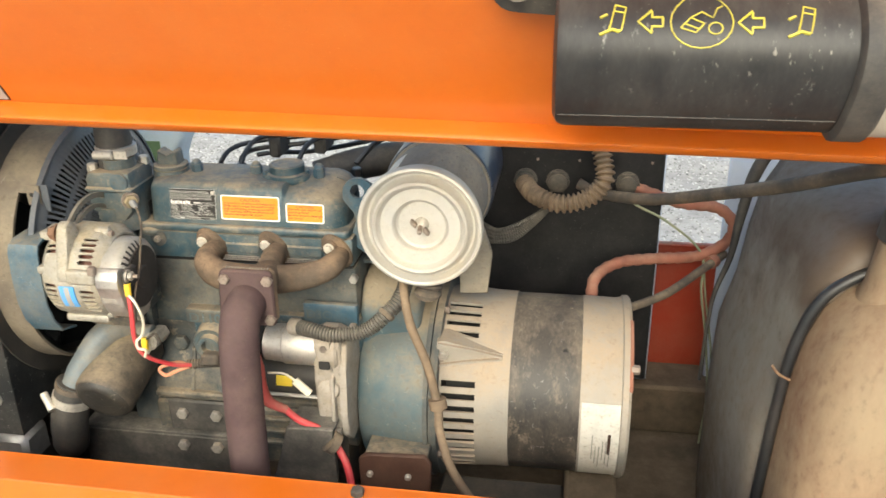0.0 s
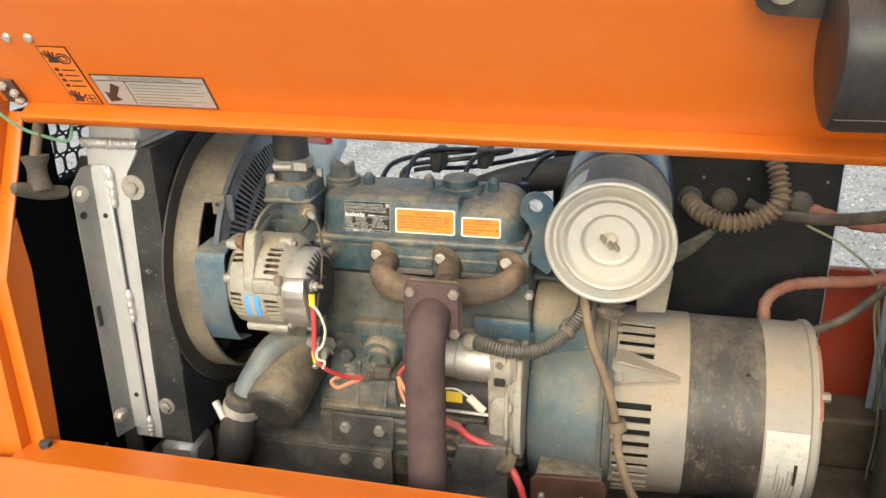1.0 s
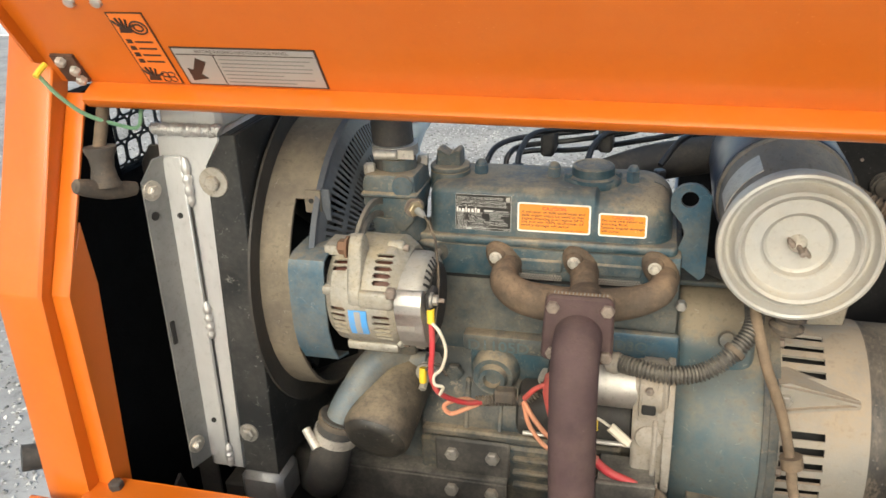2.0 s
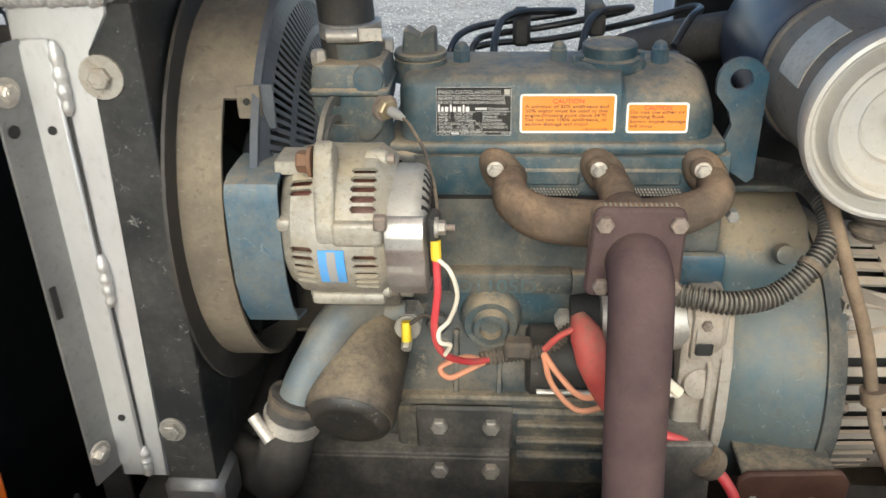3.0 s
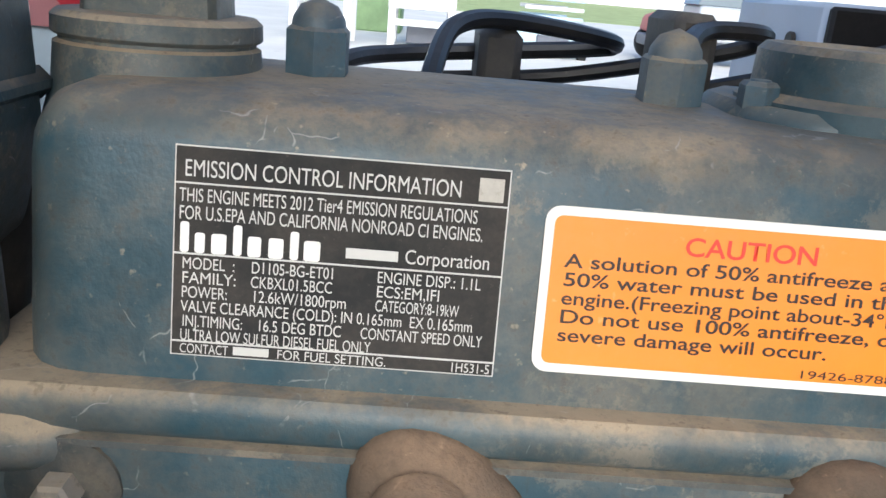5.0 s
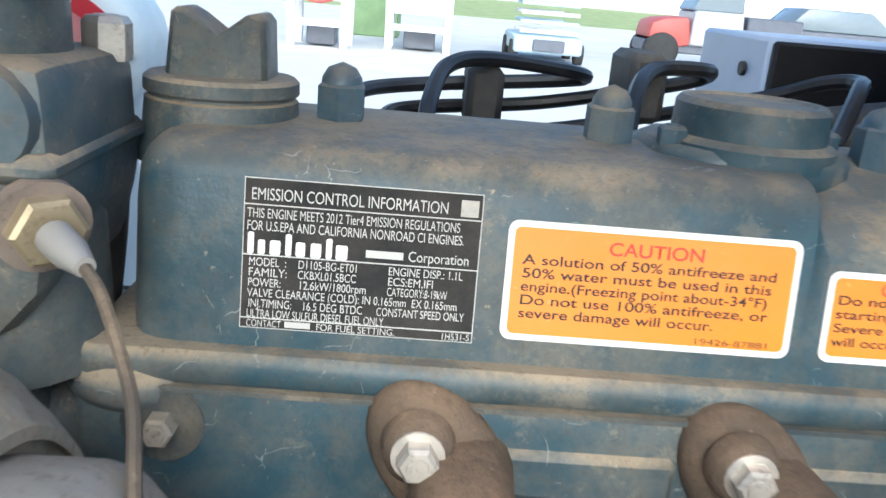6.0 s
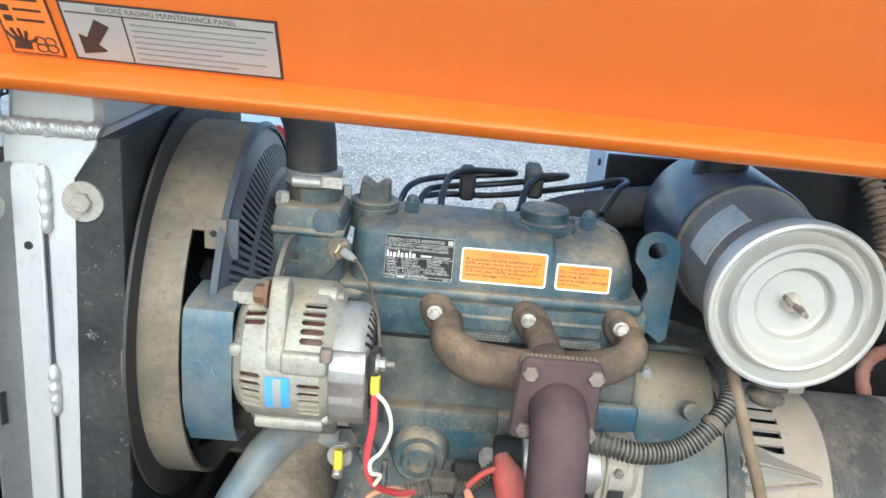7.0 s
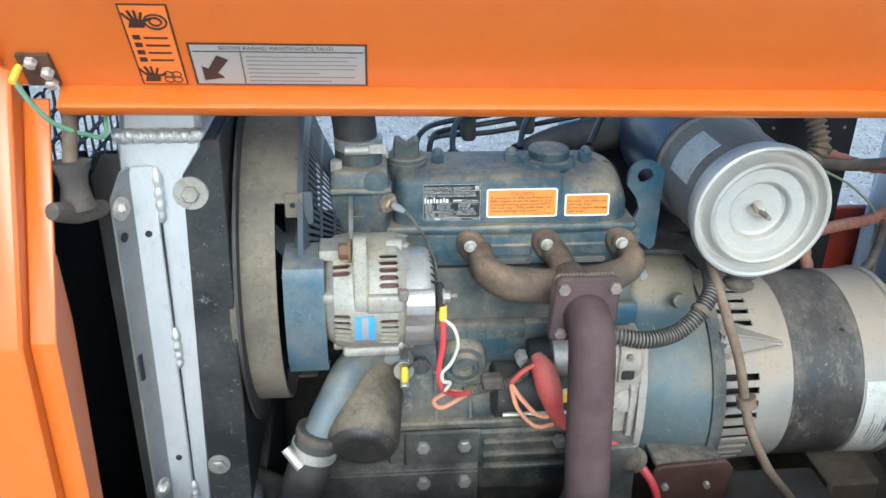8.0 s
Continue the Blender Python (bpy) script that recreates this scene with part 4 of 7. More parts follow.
part("tab", box(-0.714, -0.694, 0.955, 0.9585, 1.198, 1.226, 0.001), shroud_tan, shroud)
# dark disc for the shade in the tab's hole
part("tab_hole_shade", rod((-0.7055, 0.9538, 1.213), (-0.7055, 0.9555, 1.213), 0.003), shade_and_black, shroud)
fan = thing("cooling_fan", (-0.73, 1.10, 0.93), "black plastic cooling fan, blades darkened for the shade in its shroud", "fan")
part("hub", rod((-0.755, *FAN), (-0.70, *FAN), 0.045), guard_black, fan)
# blades take the foam black so they sink into the shroud's shade
for k in range(7):
    q = 2 * math.pi * k / 7
    e, f = Vector((0, math.cos(q), math.sin(q))), Vector((0, -math.sin(q), math.cos(q)))
    c = Vector((-0.745, *FAN))
    part("blade", loft([[c + e * r + X * (s * 0.016) + f * (s * w), c + e * r + X * (s * 0.016 + 0.003) + f * (s * w)][:: 1 if s > 0 else -1][i] for s, i in ((-1, 0), (-1, 1), (1, 0), (1, 1))] for r, w in ((0.04, 0.02), (0.17, 0.045))), foam, fan)
guard = thing("fan_guard", (-0.69, 1.1, 1.0), "black slotted steel fan guard over the shroud", "fan guard")
gang = [20 + 0.72 * k for k in range(197)]
GX = [-0.700, -0.698, -0.690, -0.679, -0.676, -0.665, -0.662, -0.652, -0.648]
GR = [0.190, 0.186, 0.170, 0.145, 0.139, 0.117, 0.111, 0.090, 0.083]
part("slotted_cone", shell(GX, gang, lambda i, j: i in (2, 4, 6) and j % 4 in (1, 2) and 3 < j < 193, FAN, GR, [r - 0.002 for r in GR]), guard_black, guard)
part("slotted_band", shell([-0.6999, -0.6945], gang, lambda i, j: False, FAN, [0.1925, 0.189], [0.188, 0.185]), guard_black, guard)
part("end_flange", box(-0.697, -0.684, 0.959, 0.9625, 1.188, 1.226, 0.001), guard_black, guard)
cover_belt = thing("belt_cover", (-0.70, 0.93, 1.03), "bent blue steel belt cover beside the alternator", "belt cover")
part("sheet", sheet([(0.958, 1.167), (0.940, 1.1675), (0.912, 1.167), (0.900, 1.163), (0.8950, 1.153), (0.892, 1.115), (0.8925, 1.078), (0.900, 1.050), (0.914, 1.028), (0.945, 1.018)], "x", -0.7155, -0.6725, 0.0028), teal_clean, cover_belt)
part("bracket", prism([(-0.678, 1.164), (-0.640, 1.164), (-0.640, 1.176), (-0.678, 1.176)], "y", 0.915, 0.95, 0.0015), cast_alu, cover_belt, "dusty aluminium spacer")
belt = thing("fan_belt", (-0.70, 1.0, 1.0), "black rubber fan belt", "belt")
part("loop", tube([(-0.70, 0.955 + 0.045 * math.cos(a) if math.cos(a) < 0 else 0.955 + 0.185 * math.cos(a), 1.115 + (0.045 if math.cos(a) < 0 else 0.06) * math.sin(a)) for a in (2 * math.pi * i / 24 for i in range(25))], 0.006, 6, 2), rubber, belt)

# ---- engine ----
engine = thing("diesel_engine", (-0.44, 1.12, 0.70), "dark teal diesel engine under a coat of tan dust", "engine")
part("block", box(-0.605, -0.283, 1.046, 1.20, 0.88, 1.088, 0.006, seg=2), block_grime, engine)
part("cylinder_head", box(-0.605, -0.284, 1.040, 1.195, 1.0915, 1.1345, 0.004, seg=2), teal, engine)
part("head_gasket", box(-0.602, -0.287, 1.044, 1.19, 1.087, 1.0925), shade_and_black, engine)
for x0, x1 in ((-0.487, -0.422), (-0.393, -0.328)):
    part("port_recess", box(x0, x1, 1.0375, 1.05, 1.103, 1.121, 0.003), teal, engine)
    bm = bmesh.new()
    for k in range(20):
        for r in range(3):
            rod((x0 + 0.003 + 0.0031 * k + 0.0015 * (r % 2), 1.0365, 1.096 + 0.0028 * r), (x0 + 0.003 + 0.0031 * k + 0.0015 * (r % 2), 1.0345, 1.096 + 0.0028 * r), 0.0011, seg=6, bm=bm)
    tagged(part("gasket_screen", bm, zinc, engine, "perforated metal gasket edge"), kind="stuff")
part("casting_rail", box(-0.548, -0.425, 1.028, 1.06, 0.989, 1.013, 0.004, seg=2), block_grime, engine)
part("rail_body", box(-0.54, -0.277, 1.034, 1.06, 0.93, 1.010, 0.005, seg=2), teal, engine)
part("cast_panel", box(-0.362, -0.279, 1.0275, 1.04, 0.988, 1.036, 0.005, seg=2), teal_clean, engine)
writing("cast_number", "D1105D", (-0.541, 1.0275, 0.9935), X, Z, 0.021, teal_bell, engine, width=0.080, lift=0.0030, bold=0.014)
writing("cast_number", "D3Q", (-0.356, 1.0272, 1.013), X, Z, 0.019, teal_bell, engine, width=0.040, lift=0.0030, bold=0.014)
boss = part("pump_boss", lathe((-0.5055, 1.05, 0.962), -Y, [(0, 0.036), (0.020, 0.031), (0.034, 0.0285), (0.038, 0.026), (0.036, 0.022)], 28), teal, engine)
part("hex_socket", lathe((-0.5055, 1.045, 0.962), -Y, [(0, 0.019), (0.036, 0.0188), (0.041, 0.0168), (0.041, 0.0115), (0.028, 0.0105), (0.028, 0)], 24), teal, boss)
part("crankcase", prism([(1.046, 0.985), (1.036, 0.955), (1.024, 0.925), (1.012, 0.903), (1.008, 0.885), (1.010, 0.80), (1.29, 0.80), (1.29, 0.92), (1.19, 0.985)], "x", -0.605, -0.283, 0.004), lower_grime, engine)
part("ledge", box(-0.60, -0.34, 0.997, 1.03, 0.872, 0.884, 0.003), lower_grime, engine)
for x in (-0.545, -0.50, -0.455, -0.36):
    part("rib", prism([(1.015, 0.880), (1.003, 0.880), (1.028, 0.946), (1.04, 0.946)], "x", x, x + 0.007, 0.0015), lower_grime, engine)
part("oil_pan", prism([(1.012, 0.76), (1.004, 0.762), (1.004, 0.862), (1.016, 0.862), (1.03, 0.84), (1.28, 0.84), (1.28, 0.70), (1.03, 0.70)], "x", -0.605, -0.30, 0.004), lower_grime, engine)
for z in (0.802, 0.822, 0.843):
    part("pan_rib", box(-0.478, -0.335, 0.996, 1.009, z, z + 0.007, 0.002), lower_grime, engine)
part("mount_plate", box(-0.584, -0.482, 0.999, 1.006, 0.812, 0.868, 0.003), bracket_dusty, engine, "greasy black mounting plate")
for x in (-0.5595, -0.5045):
    bolt("mount_bolt", (x, 0.9995, 0.8455), -Y, 0.0095, 0.008, dull_steel, engine)
bolt("pan_bolt", (-0.376, 0.996, 0.848), -Y, 0.0095, 0.008, dull_steel, engine)
bolt("boss_bolt", (-0.435, 1.0, 0.982), -Y, 0.009, 0.018, zinc, engine)
part("bolt_seat", lathe((-0.578, 1.042, 1.1215), -Y, [(0, 0.0125), (0.003, 0.0125), (0.0035, 0.010)], 20), lower_grime, engine)
bolt("head_bolt", (-0.578, 1.0370, 1.1215), -Y, 0.0050, 0.005, dull_steel, engine)
bolt("block_plug", (-0.56, 1.028, 0.955), -Y, 0.012, 0.006, block_grime, engine)
part("timing_case", prism([(1.02, 0.80), (1.20, 0.80), (1.20, 1.10), (1.06, 1.135), (1.045, 1.12), (1.03, 1.0)], "x", -0.655, -0.603, 0.006), block_grime, engine)
bm = bmesh.new()
bmesh.ops.create_uvsphere(bm, u_segments=20, v_segments=12, radius=1.0, matrix=Matrix.LocRotScale((-0.590, 1.049, 1.131), None, (0.019, 0.0135, 0.0095)))
part("front_lug", bm, teal, engine, smooth=180)


def cover_profile(x, inset, drop, chamfer):
    """Rounded outline of the valve cover at x; chamfer gives the lower sloping shoulder."""
    f, back = 1.0485 + inset, 1.172 - inset
    top = 1.2045 - drop
    low = 1.1940 - drop - 0.0105 * chamfer
    pts = [(f - 0.0005, 1.134), (f, 1.150), (f + 0.0062 * (low - 1.150) / 0.046, low)]
    y0 = pts[-1][0]
    reach = 0.014 + 0.040 * chamfer
    for k in range(1, 6):
        q = radians(15 + 15 * k)
        across, rise = 1 - math.cos(q), math.sin(q)
        across += (0.55 * k / 5 + 0.45 * across - across) * chamfer
        rise += (0.6 * k / 5 + 0.4 * rise - rise) * chamfer
        pts.append((y0 + reach * across, low + (top - low) * rise))
    pts += [(1.11, top + 0.0012), (back - 0.03, top)]
    pts += [(back - 0.012, top - 0.004), (back - 0.006, top - 0.013), (back, 1.150), (back, 1.134)]
    return [(x, y, z) for y, z in pts]


stations = [(-0.5935, 0.022, 0.018, 0), (-0.5928, 0.014, 0.011, 0), (-0.5905, 0.008, 0.006, 0), (-0.5868, 0.0035, 0.0025, 0), (-0.582, 0.001, 0.0006, 0), (-0.575, 0, 0, 0), (-0.3885, 0.0, 0, 0), (-0.3875, 0.0, 0.0, 0.12), (-0.3845, 0.0, 0.0, 0.85),
            (-0.3825, 0.0, 0.0, 1), (-0.335, 0.0, 0.0, 1), (-0.322, 0.0018, 0.002, 1), (-0.312, 0.0055, 0.006, 1), (-0.304, 0.012, 0.012, 1), (-0.2995, 0.019, 0.019, 1), (-0.297, 0.028, 0.028, 1)]
part("valve_cover", loft([cover_profile(*s) for s in stations]), teal, engine, "dusty teal valve cover", 60)
part("cover_flange", prism([(-0.602, 1.040), (-0.294, 1.040), (-0.289, 1.046), (-0.289, 1.178), (-0.602, 1.178), (-0.606, 1.172), (-0.606, 1.046)], "z", 1.1335, 1.1445, 0.0025), teal, engine)
part("cover_gasket", box(-0.603, -0.292, 1.0388, 1.17, 1.1322, 1.1338), block_grime, engine)
for x in (-0.536, -0.443, -0.347):
    bm = lathe((x, 1.107, 1.202), Z, [(0, 0.0088), (0.0145, 0.0088), (0.0155, 0.0078)], 6)
    lathe((x, 1.107, 1.2165), Z, [(0, 0.0072), (0.003, 0.0068), (0.0062, 0.0048), (0.0082, 0)], 16, bm)
    part("cap_nut", bm, teal_clean, engine, "domed cap nut")
cap = part("oil_filler_cap", lathe((-0.5758, 1.104, 1.190), Z, [(0, 0.0290), (0.010, 0.0262), (0.0198, 0.0253), (0.0205, 0.0240), (0.0213, 0.0240), (0.0218, 0.0252), (0.0224, 0.0257), (0.0262, 0.0256), (0.0276, 0.0240), (0.0276, 0)], 40), teal, engine, "dusty oil filler cap with a winged grip")
part("wing", prism([(-0.5925, 1.215), (-0.5590, 1.215), (-0.5600, 1.2375), (-0.565, 1.239), (-0.5750, 1.228), (-0.585, 1.2385), (-0.590, 1.239)], "y", 1.093, 1.116, 0.0018), teal, cap)
part("breather_cover", lathe((-0.395, 1.105, 1.203), Z, [(0, 0.030), (0.0065, 0.030), (0.0075, 0.0285), (0.0085, 0.0262), (0.0185, 0.0258), (0.0205, 0.0240), (0.0205, 0.0215), (0.0195, 0.0205), (0.0195, 0)], 32), teal, engine, "round breather cover on the valve cover")
part("breather_base", prism([(-0.43, 1.091), (-0.415, 1.079), (-0.378, 1.079), (-0.361, 1.094), (-0.36, 1.125), (-0.375, 1.14), (-0.42, 1.14), (-0.432, 1.12)], "z", 1.196, 1.2085, 0.003), teal, engine)
for x, y in ((-0.424, 1.095), (-0.366, 1.108), (-0.40, 1.135)):
    bolt("breather_screw", (x, y, 1.2085), Z, 0.0050, 0.0055, teal_clean, engine)
pts = [(-0.300, 1.125), (-0.262, 1.097), (-0.256, 1.102), (-0.2555, 1.205)] + [(-0.2785 + 0.0225 * math.cos(a), 1.1975 + 0.0205 * math.sin(a)) for a in (radians(d) for d in range(20, 200, 20))] + [(-0.3005, 1.185), (-0.287, 1.168), (-0.283, 1.155), (-0.288, 1.140)]
lift = part("lifting_eye", holed_plate(pts, (-0.2795, 1.1985), 0.0102, 1.063, 1.070), teal_clean, engine, "blue steel lifting eye plate")

# printed labels on the valve cover, which lean back a little
LU, LV = X, Vector((0, 0.0062, 0.046)).normalized()
L0 = Vector((0, 1.04865, 1.1505))


def on_cover(x, z, n=0.0):
    return L0 + X * x + LV * ((z - 1.1505) / LV.z) + X.cross(LV) * n


H_EM = 0.0431
em = part("emission_label", card(on_cover(-0.5575, 1.1504, 0.0002), LU, LV, 0.0695, H_EM + 0.0018, 0.0004), label_ink, engine, "black and silver engine data label", 0)
part("label_field", card(on_cover(-0.5572, 1.1507, 0.0004), LU, LV, 0.0689, H_EM + 0.0012, 0.0004), label_black, em, smooth=0)
EMW = 0.0689


def em_line(text, x, top, size, width):
    writing("text", text, on_cover(-0.5572 + EMW * x, 1.1507, 0.0008) + LV * (H_EM * (1 - top)), LU, LV, size, label_ink, em, width=EMW * width, lift=0.0002)


def em_rule(x0, x1, top, h=0.00035):
    part("rule", card(on_cover(-0.5572 + EMW * x0, 1.1507, 0.0008) + LV * (H_EM * (1 - top)), LU, LV, EMW * (x1 - x0), h, 0.0002), label_ink, em, smooth=0)


em_line("EMISSION CONTROL INFORMATION", 0.025, 0.113, 0.0050, 0.83)
part("code_square", card(on_cover(-0.5572 + EMW * 0.91, 1.1507, 0.0008) + LV * (H_EM * 0.875), LU, LV, EMW * 0.075, 0.0049, 0.0002), label_grime, em, smooth=0)
em_rule(0, 1, 0.150)
em_line("THIS ENGINE MEETS 2012 Tier4 EMISSION REGULATIONS", 0.012, 0.236, 0.0041, 0.90)
em_line("FOR U.S.EPA AND CALIFORNIA NONROAD CI ENGINES.", 0.012, 0.322, 0.0041, 0.92)
LOGO = on_cover(-0.5572, 1.1507, 0.0008)
for x, w, h in ((0.018, 0.026, 0.150), (0.062, 0.030, 0.100), (0.112, 0.045, 0.100), (0.178, 0.026, 0.150), (0.222, 0.040, 0.100), (0.285, 0.045, 0.100), (0.350, 0.026, 0.140), (0.392, 0.050, 0.100)):
    part("logo_bar", card(LOGO + LU * (EMW * x) + LV * (H_EM * 0.515), LU, LV, EMW * w, H_EM * h, 0.0002, 0.0006), label_white, em, smooth=0)
part("name_bar", card(on_cover(-0.5572 + EMW * 0.52, 1.1507, 0.0008) + LV * (H_EM * 0.545), LU, LV, EMW * 0.16, 0.0022, 0.0002), label_ink, em, smooth=0)
em_line("Corporation", 0.70, 0.460, 0.0044, 0.26)
em_rule(0, 1, 0.495)
for text, x, top, w in (("MODEL  :", 0.025, 0.560, 0.16), ("D1105-BG-ET01", 0.235, 0.560, 0.25), ("ENGINE DISP.: 1.1L", 0.62, 0.560, 0.32), ("FAMILY:", 0.025, 0.632, 0.165), ("CKBXL01.5BCC", 0.235, 0.632, 0.25),
                        ("ECS:EM,IFI", 0.62, 0.632, 0.195), ("POWER:", 0.025, 0.704, 0.14), ("12.6kW/1800rpm", 0.24, 0.704, 0.29), ("CATEGORY:8-19kW", 0.62, 0.704, 0.26), ("VALVE CLEARANCE (COLD): IN 0.165mm  EX 0.165mm", 0.025, 0.776, 0.90),
                        ("INJ.TIMING:", 0.03, 0.850, 0.185), ("16.5 DEG BTDC", 0.26, 0.850, 0.26), ("CONSTANT SPEED ONLY", 0.58, 0.850, 0.38), ("ULTRA LOW SULFUR DIESEL FUEL ONLY", 0.025, 0.922, 0.59)):
    em_line(text, x, top + 0.006, 0.0036, w)
em_rule(0, 1, 0.937)
em_line("CONTACT", 0.025, 0.992, 0.0030, 0.15)
part("name_bar", card(on_cover(-0.5572 + EMW * 0.19, 1.1507, 0.0008) + LV * (H_EM * 0.012), LU, LV, EMW * 0.11, 0.0018, 0.0002), label_ink, em, smooth=0)
em_line("FOR FUEL SETTING.", 0.325, 0.992, 0.0030, 0.34)
em_line("1H531-5", 0.865, 0.992, 0.0030, 0.125)


def caution(x0, x1, z0, z1, lines, size, title_w, title_x, number=None):
    w, h = x1 - x0, (z1 - z0) / LV.z
    lab = part("caution_label", card(on_cover(x0, z0, 0.0002), LU, LV, w, h, 0.0004, 0.0032), label_white, engine, "orange caution label with black lettering and white border", 0)
    part("label_field", card(on_cover(x0 + 0.002, z0 + 0.002, 0.0004), LU, LV, w - 0.004, h - 0.004, 0.0004, 0.0018), label_orange, lab, smooth=0)
    writing("text", "CAUTION", on_cover(x0 + w * title_x, z0, 0.0008) + LV * (h * 0.765), LU, LV, size * 1.35, ink_red, lab, width=w * title_w, lift=0.0002, bold=0.012)
    for k, (text, f) in enumerate(lines):
        writing("text", text, on_cover(x0 + w * 0.055, z0, 0.0008) + LV * (h * (0.645 - 0.112 * k * (1 if len(lines) > 4 else 1.36))), LU, LV, size, ink_black, lab, width=w * f, lift=0.0002, bold=0.012)
    if number:
        writing("text", number, on_cover(x0 + w * 0.66, z0, 0.0008) + LV * (h * 0.075), LU, LV, size * 0.62, ink_black, lab, width=w * 0.26, lift=0.0002)


caution(-0.4800, -0.3918, 1.1525, 1.1885, [("A solution of 50% antifreeze and", 0.865), ("50% water must be used in this", 0.855), ("engine.(Freezing point about-34\u00b0F)", 0.845), ("Do not use 100% antifreeze, or", 0.855), ("severe damage will occur.", 0.67)], 0.0042, 0.325, 0.34, "19426-87881")
caution(-0.3825, -0.3260, 1.1525, 1.1805, [("Do not use ether or", 0.88), ("starting fluid.", 0.56), ("Severe engine damage", 0.90), ("will occur.", 0.40)], 0.0040, 0.44, 0.28)

# thermostat housing with its sensor
therm = thing("thermostat_housing", (-0.635, 1.05, 1.13), "dusty teal coolant outlet housing with a brass sensor", "coolant housing")
part("neck", lathe((-0.63, 1.055, 1.135), Z, [(0, 0.032), (0.055, 0.03), (0.06, 0.024), (0.105, 0.023)], 24), teal, therm)
part("body", prism([(-0.663, 1.165), (-0.617, 1.150), (-0.604, 1.165), (-0.598, 1.19), (-0.60, 1.226), (-0.663, 1.226), (-0.668, 1.215), (-0.668, 1.185)], "y", 1.022, 1.09, 0.006, seg=2), teal, therm)
part("flange", box(-0.669, -0.597, 1.018, 1.092, 1.196, 1.204, 0.003), teal, therm)
part("port", lathe((-0.615, 1.024, 1.212), -Y, [(0, 0.014), (0.005, 0.013), (0.006, 0)], 20), teal_clean, therm)
part("lower_pipe", lathe((-0.64, 1.045, 1.11), Z, [(0, 0.026), (0.06, 0.026)], 20), teal, therm)
bolt("housing_bolt", (-0.660, 1.035, 1.225), Z, 0.0075, 0.010, zinc, therm)
bolt("housing_bolt", (-0.605, 1.08, 1.225), Z, 0.0075, 0.010, zinc, therm)
sd = Vector((0.68, -0.72, -0.12)).normalized()
s0 = Vector((-0.603, 1.022, 1.187))
sensor = part("sensor", lathe(s0, sd, [(0, 0.0098), (0.009, 0.0098), (0.010, 0.0085)], 6), brass, therm, "brass coolant temperature sensor")
part("sensor_washer", lathe(s0, sd, [(0.0, 0.0122), (0.005, 0.0122)], 20), dull_bolt, therm)
part("sensor_tip", lathe(s0 + sd * 0.012, sd, [(0, 0.0048), (0.009, 0.0045), (0.012, 0.0038), (0.018, 0.0026), (0.018, 0)], 14), label_silver, therm, "grey plug")
part("sensor_wire", tube([s0 + sd * 0.028, (-0.577, 0.994, 1.180), (-0.570, 0.984, 1.173), (-0.562, 0.970, 1.165), (-0.557, 0.955, 1.156), (-0.552, 0.941, 1.145), (-0.5485, 0.925, 1.126), (-0.547, 0.902, 1.097), (-0.55, 0.898, 1.06)], 0.0016, 8), rubber_dusty, therm)
up_hose = thing("upper_radiator_hose", (-0.63, 1.06, 1.24), "thick black rubber radiator hose", "hose")
part("hose", tube([(-0.636, 1.06, 1.222), (-0.638, 1.064, 1.265), (-0.645, 1.075, 1.300), (-0.668, 1.09, 1.332), (-0.705, 1.10, 1.345), (-0.75, 1.10, 1.345), (-0.80, 1.10, 1.335)], 0.0255, 20), rubber, up_hose)
clampb = part("clamp_band", lathe((-0.634, 1.06, 1.2425), Z, [(0, 0.0272), (0, 0.0285), (0.013, 0.0285), (0.013, 0.0272)], 32), zinc, up_hose, "worm-drive hose clamp")
part("clamp_screw", rod((-0.650, 1.028, 1.249), (-0.622, 1.029, 1.249), 0.0062, seg=12), bright_steel, clampb)
part("clamp_tail", box(-0.622, -0.602, 1.0305, 1.0315, 1.2435, 1.2545), zinc, clampb)

part("bypass_hose", tube([(-0.630, 1.088, 1.215), (-0.630, 1.088, 1.19), (-0.631, 1.087, 1.165), (-0.634, 1.082, 1.13), (-0.638, 1.075, 1.09)], 0.0265, 20, 5), rubber, therm, "black rubber bypass hose")

# exhaust manifold and down pipe
man = thing("exhaust_manifold", (-0.40, 1.03, 1.07), "rusty cast-iron exhaust manifold, brown with dust", "exhaust manifold")
part("runner", tube([(-0.486, 1.045, 1.112), (-0.489, 1.015, 1.112), (-0.485, 0.995, 1.107), (-0.467, 0.982, 1.099), (-0.44, 0.976, 1.096), (-0.40, 0.973, 1.096), (-0.35, 0.976, 1.101), (-0.318, 0.988, 1.106), (-0.303, 1.008, 1.111), (-0.303, 1.045, 1.112)], 0.021, 18, 8, radii=[0.0145, 0.0160, 0.0180, 0.0200, 0.0210, 0.0210, 0.0190, 0.0170, 0.0160, 0.0145]), rust_cast, man)
part("runner", tube([(-0.397, 1.045, 1.112), (-0.394, 1.015, 1.112), (-0.392, 0.994, 1.108), (-0.396, 0.976, 1.099)], 0.0165, 16, 6), rust_cast, man)
part("outlet", tube([(-0.389, 0.985, 1.098), (-0.389, 0.95, 1.105), (-0.389, 0.925, 1.107), (-0.389, 0.912, 1.107)], 0.0235, 18, 6), rust_cast, man)
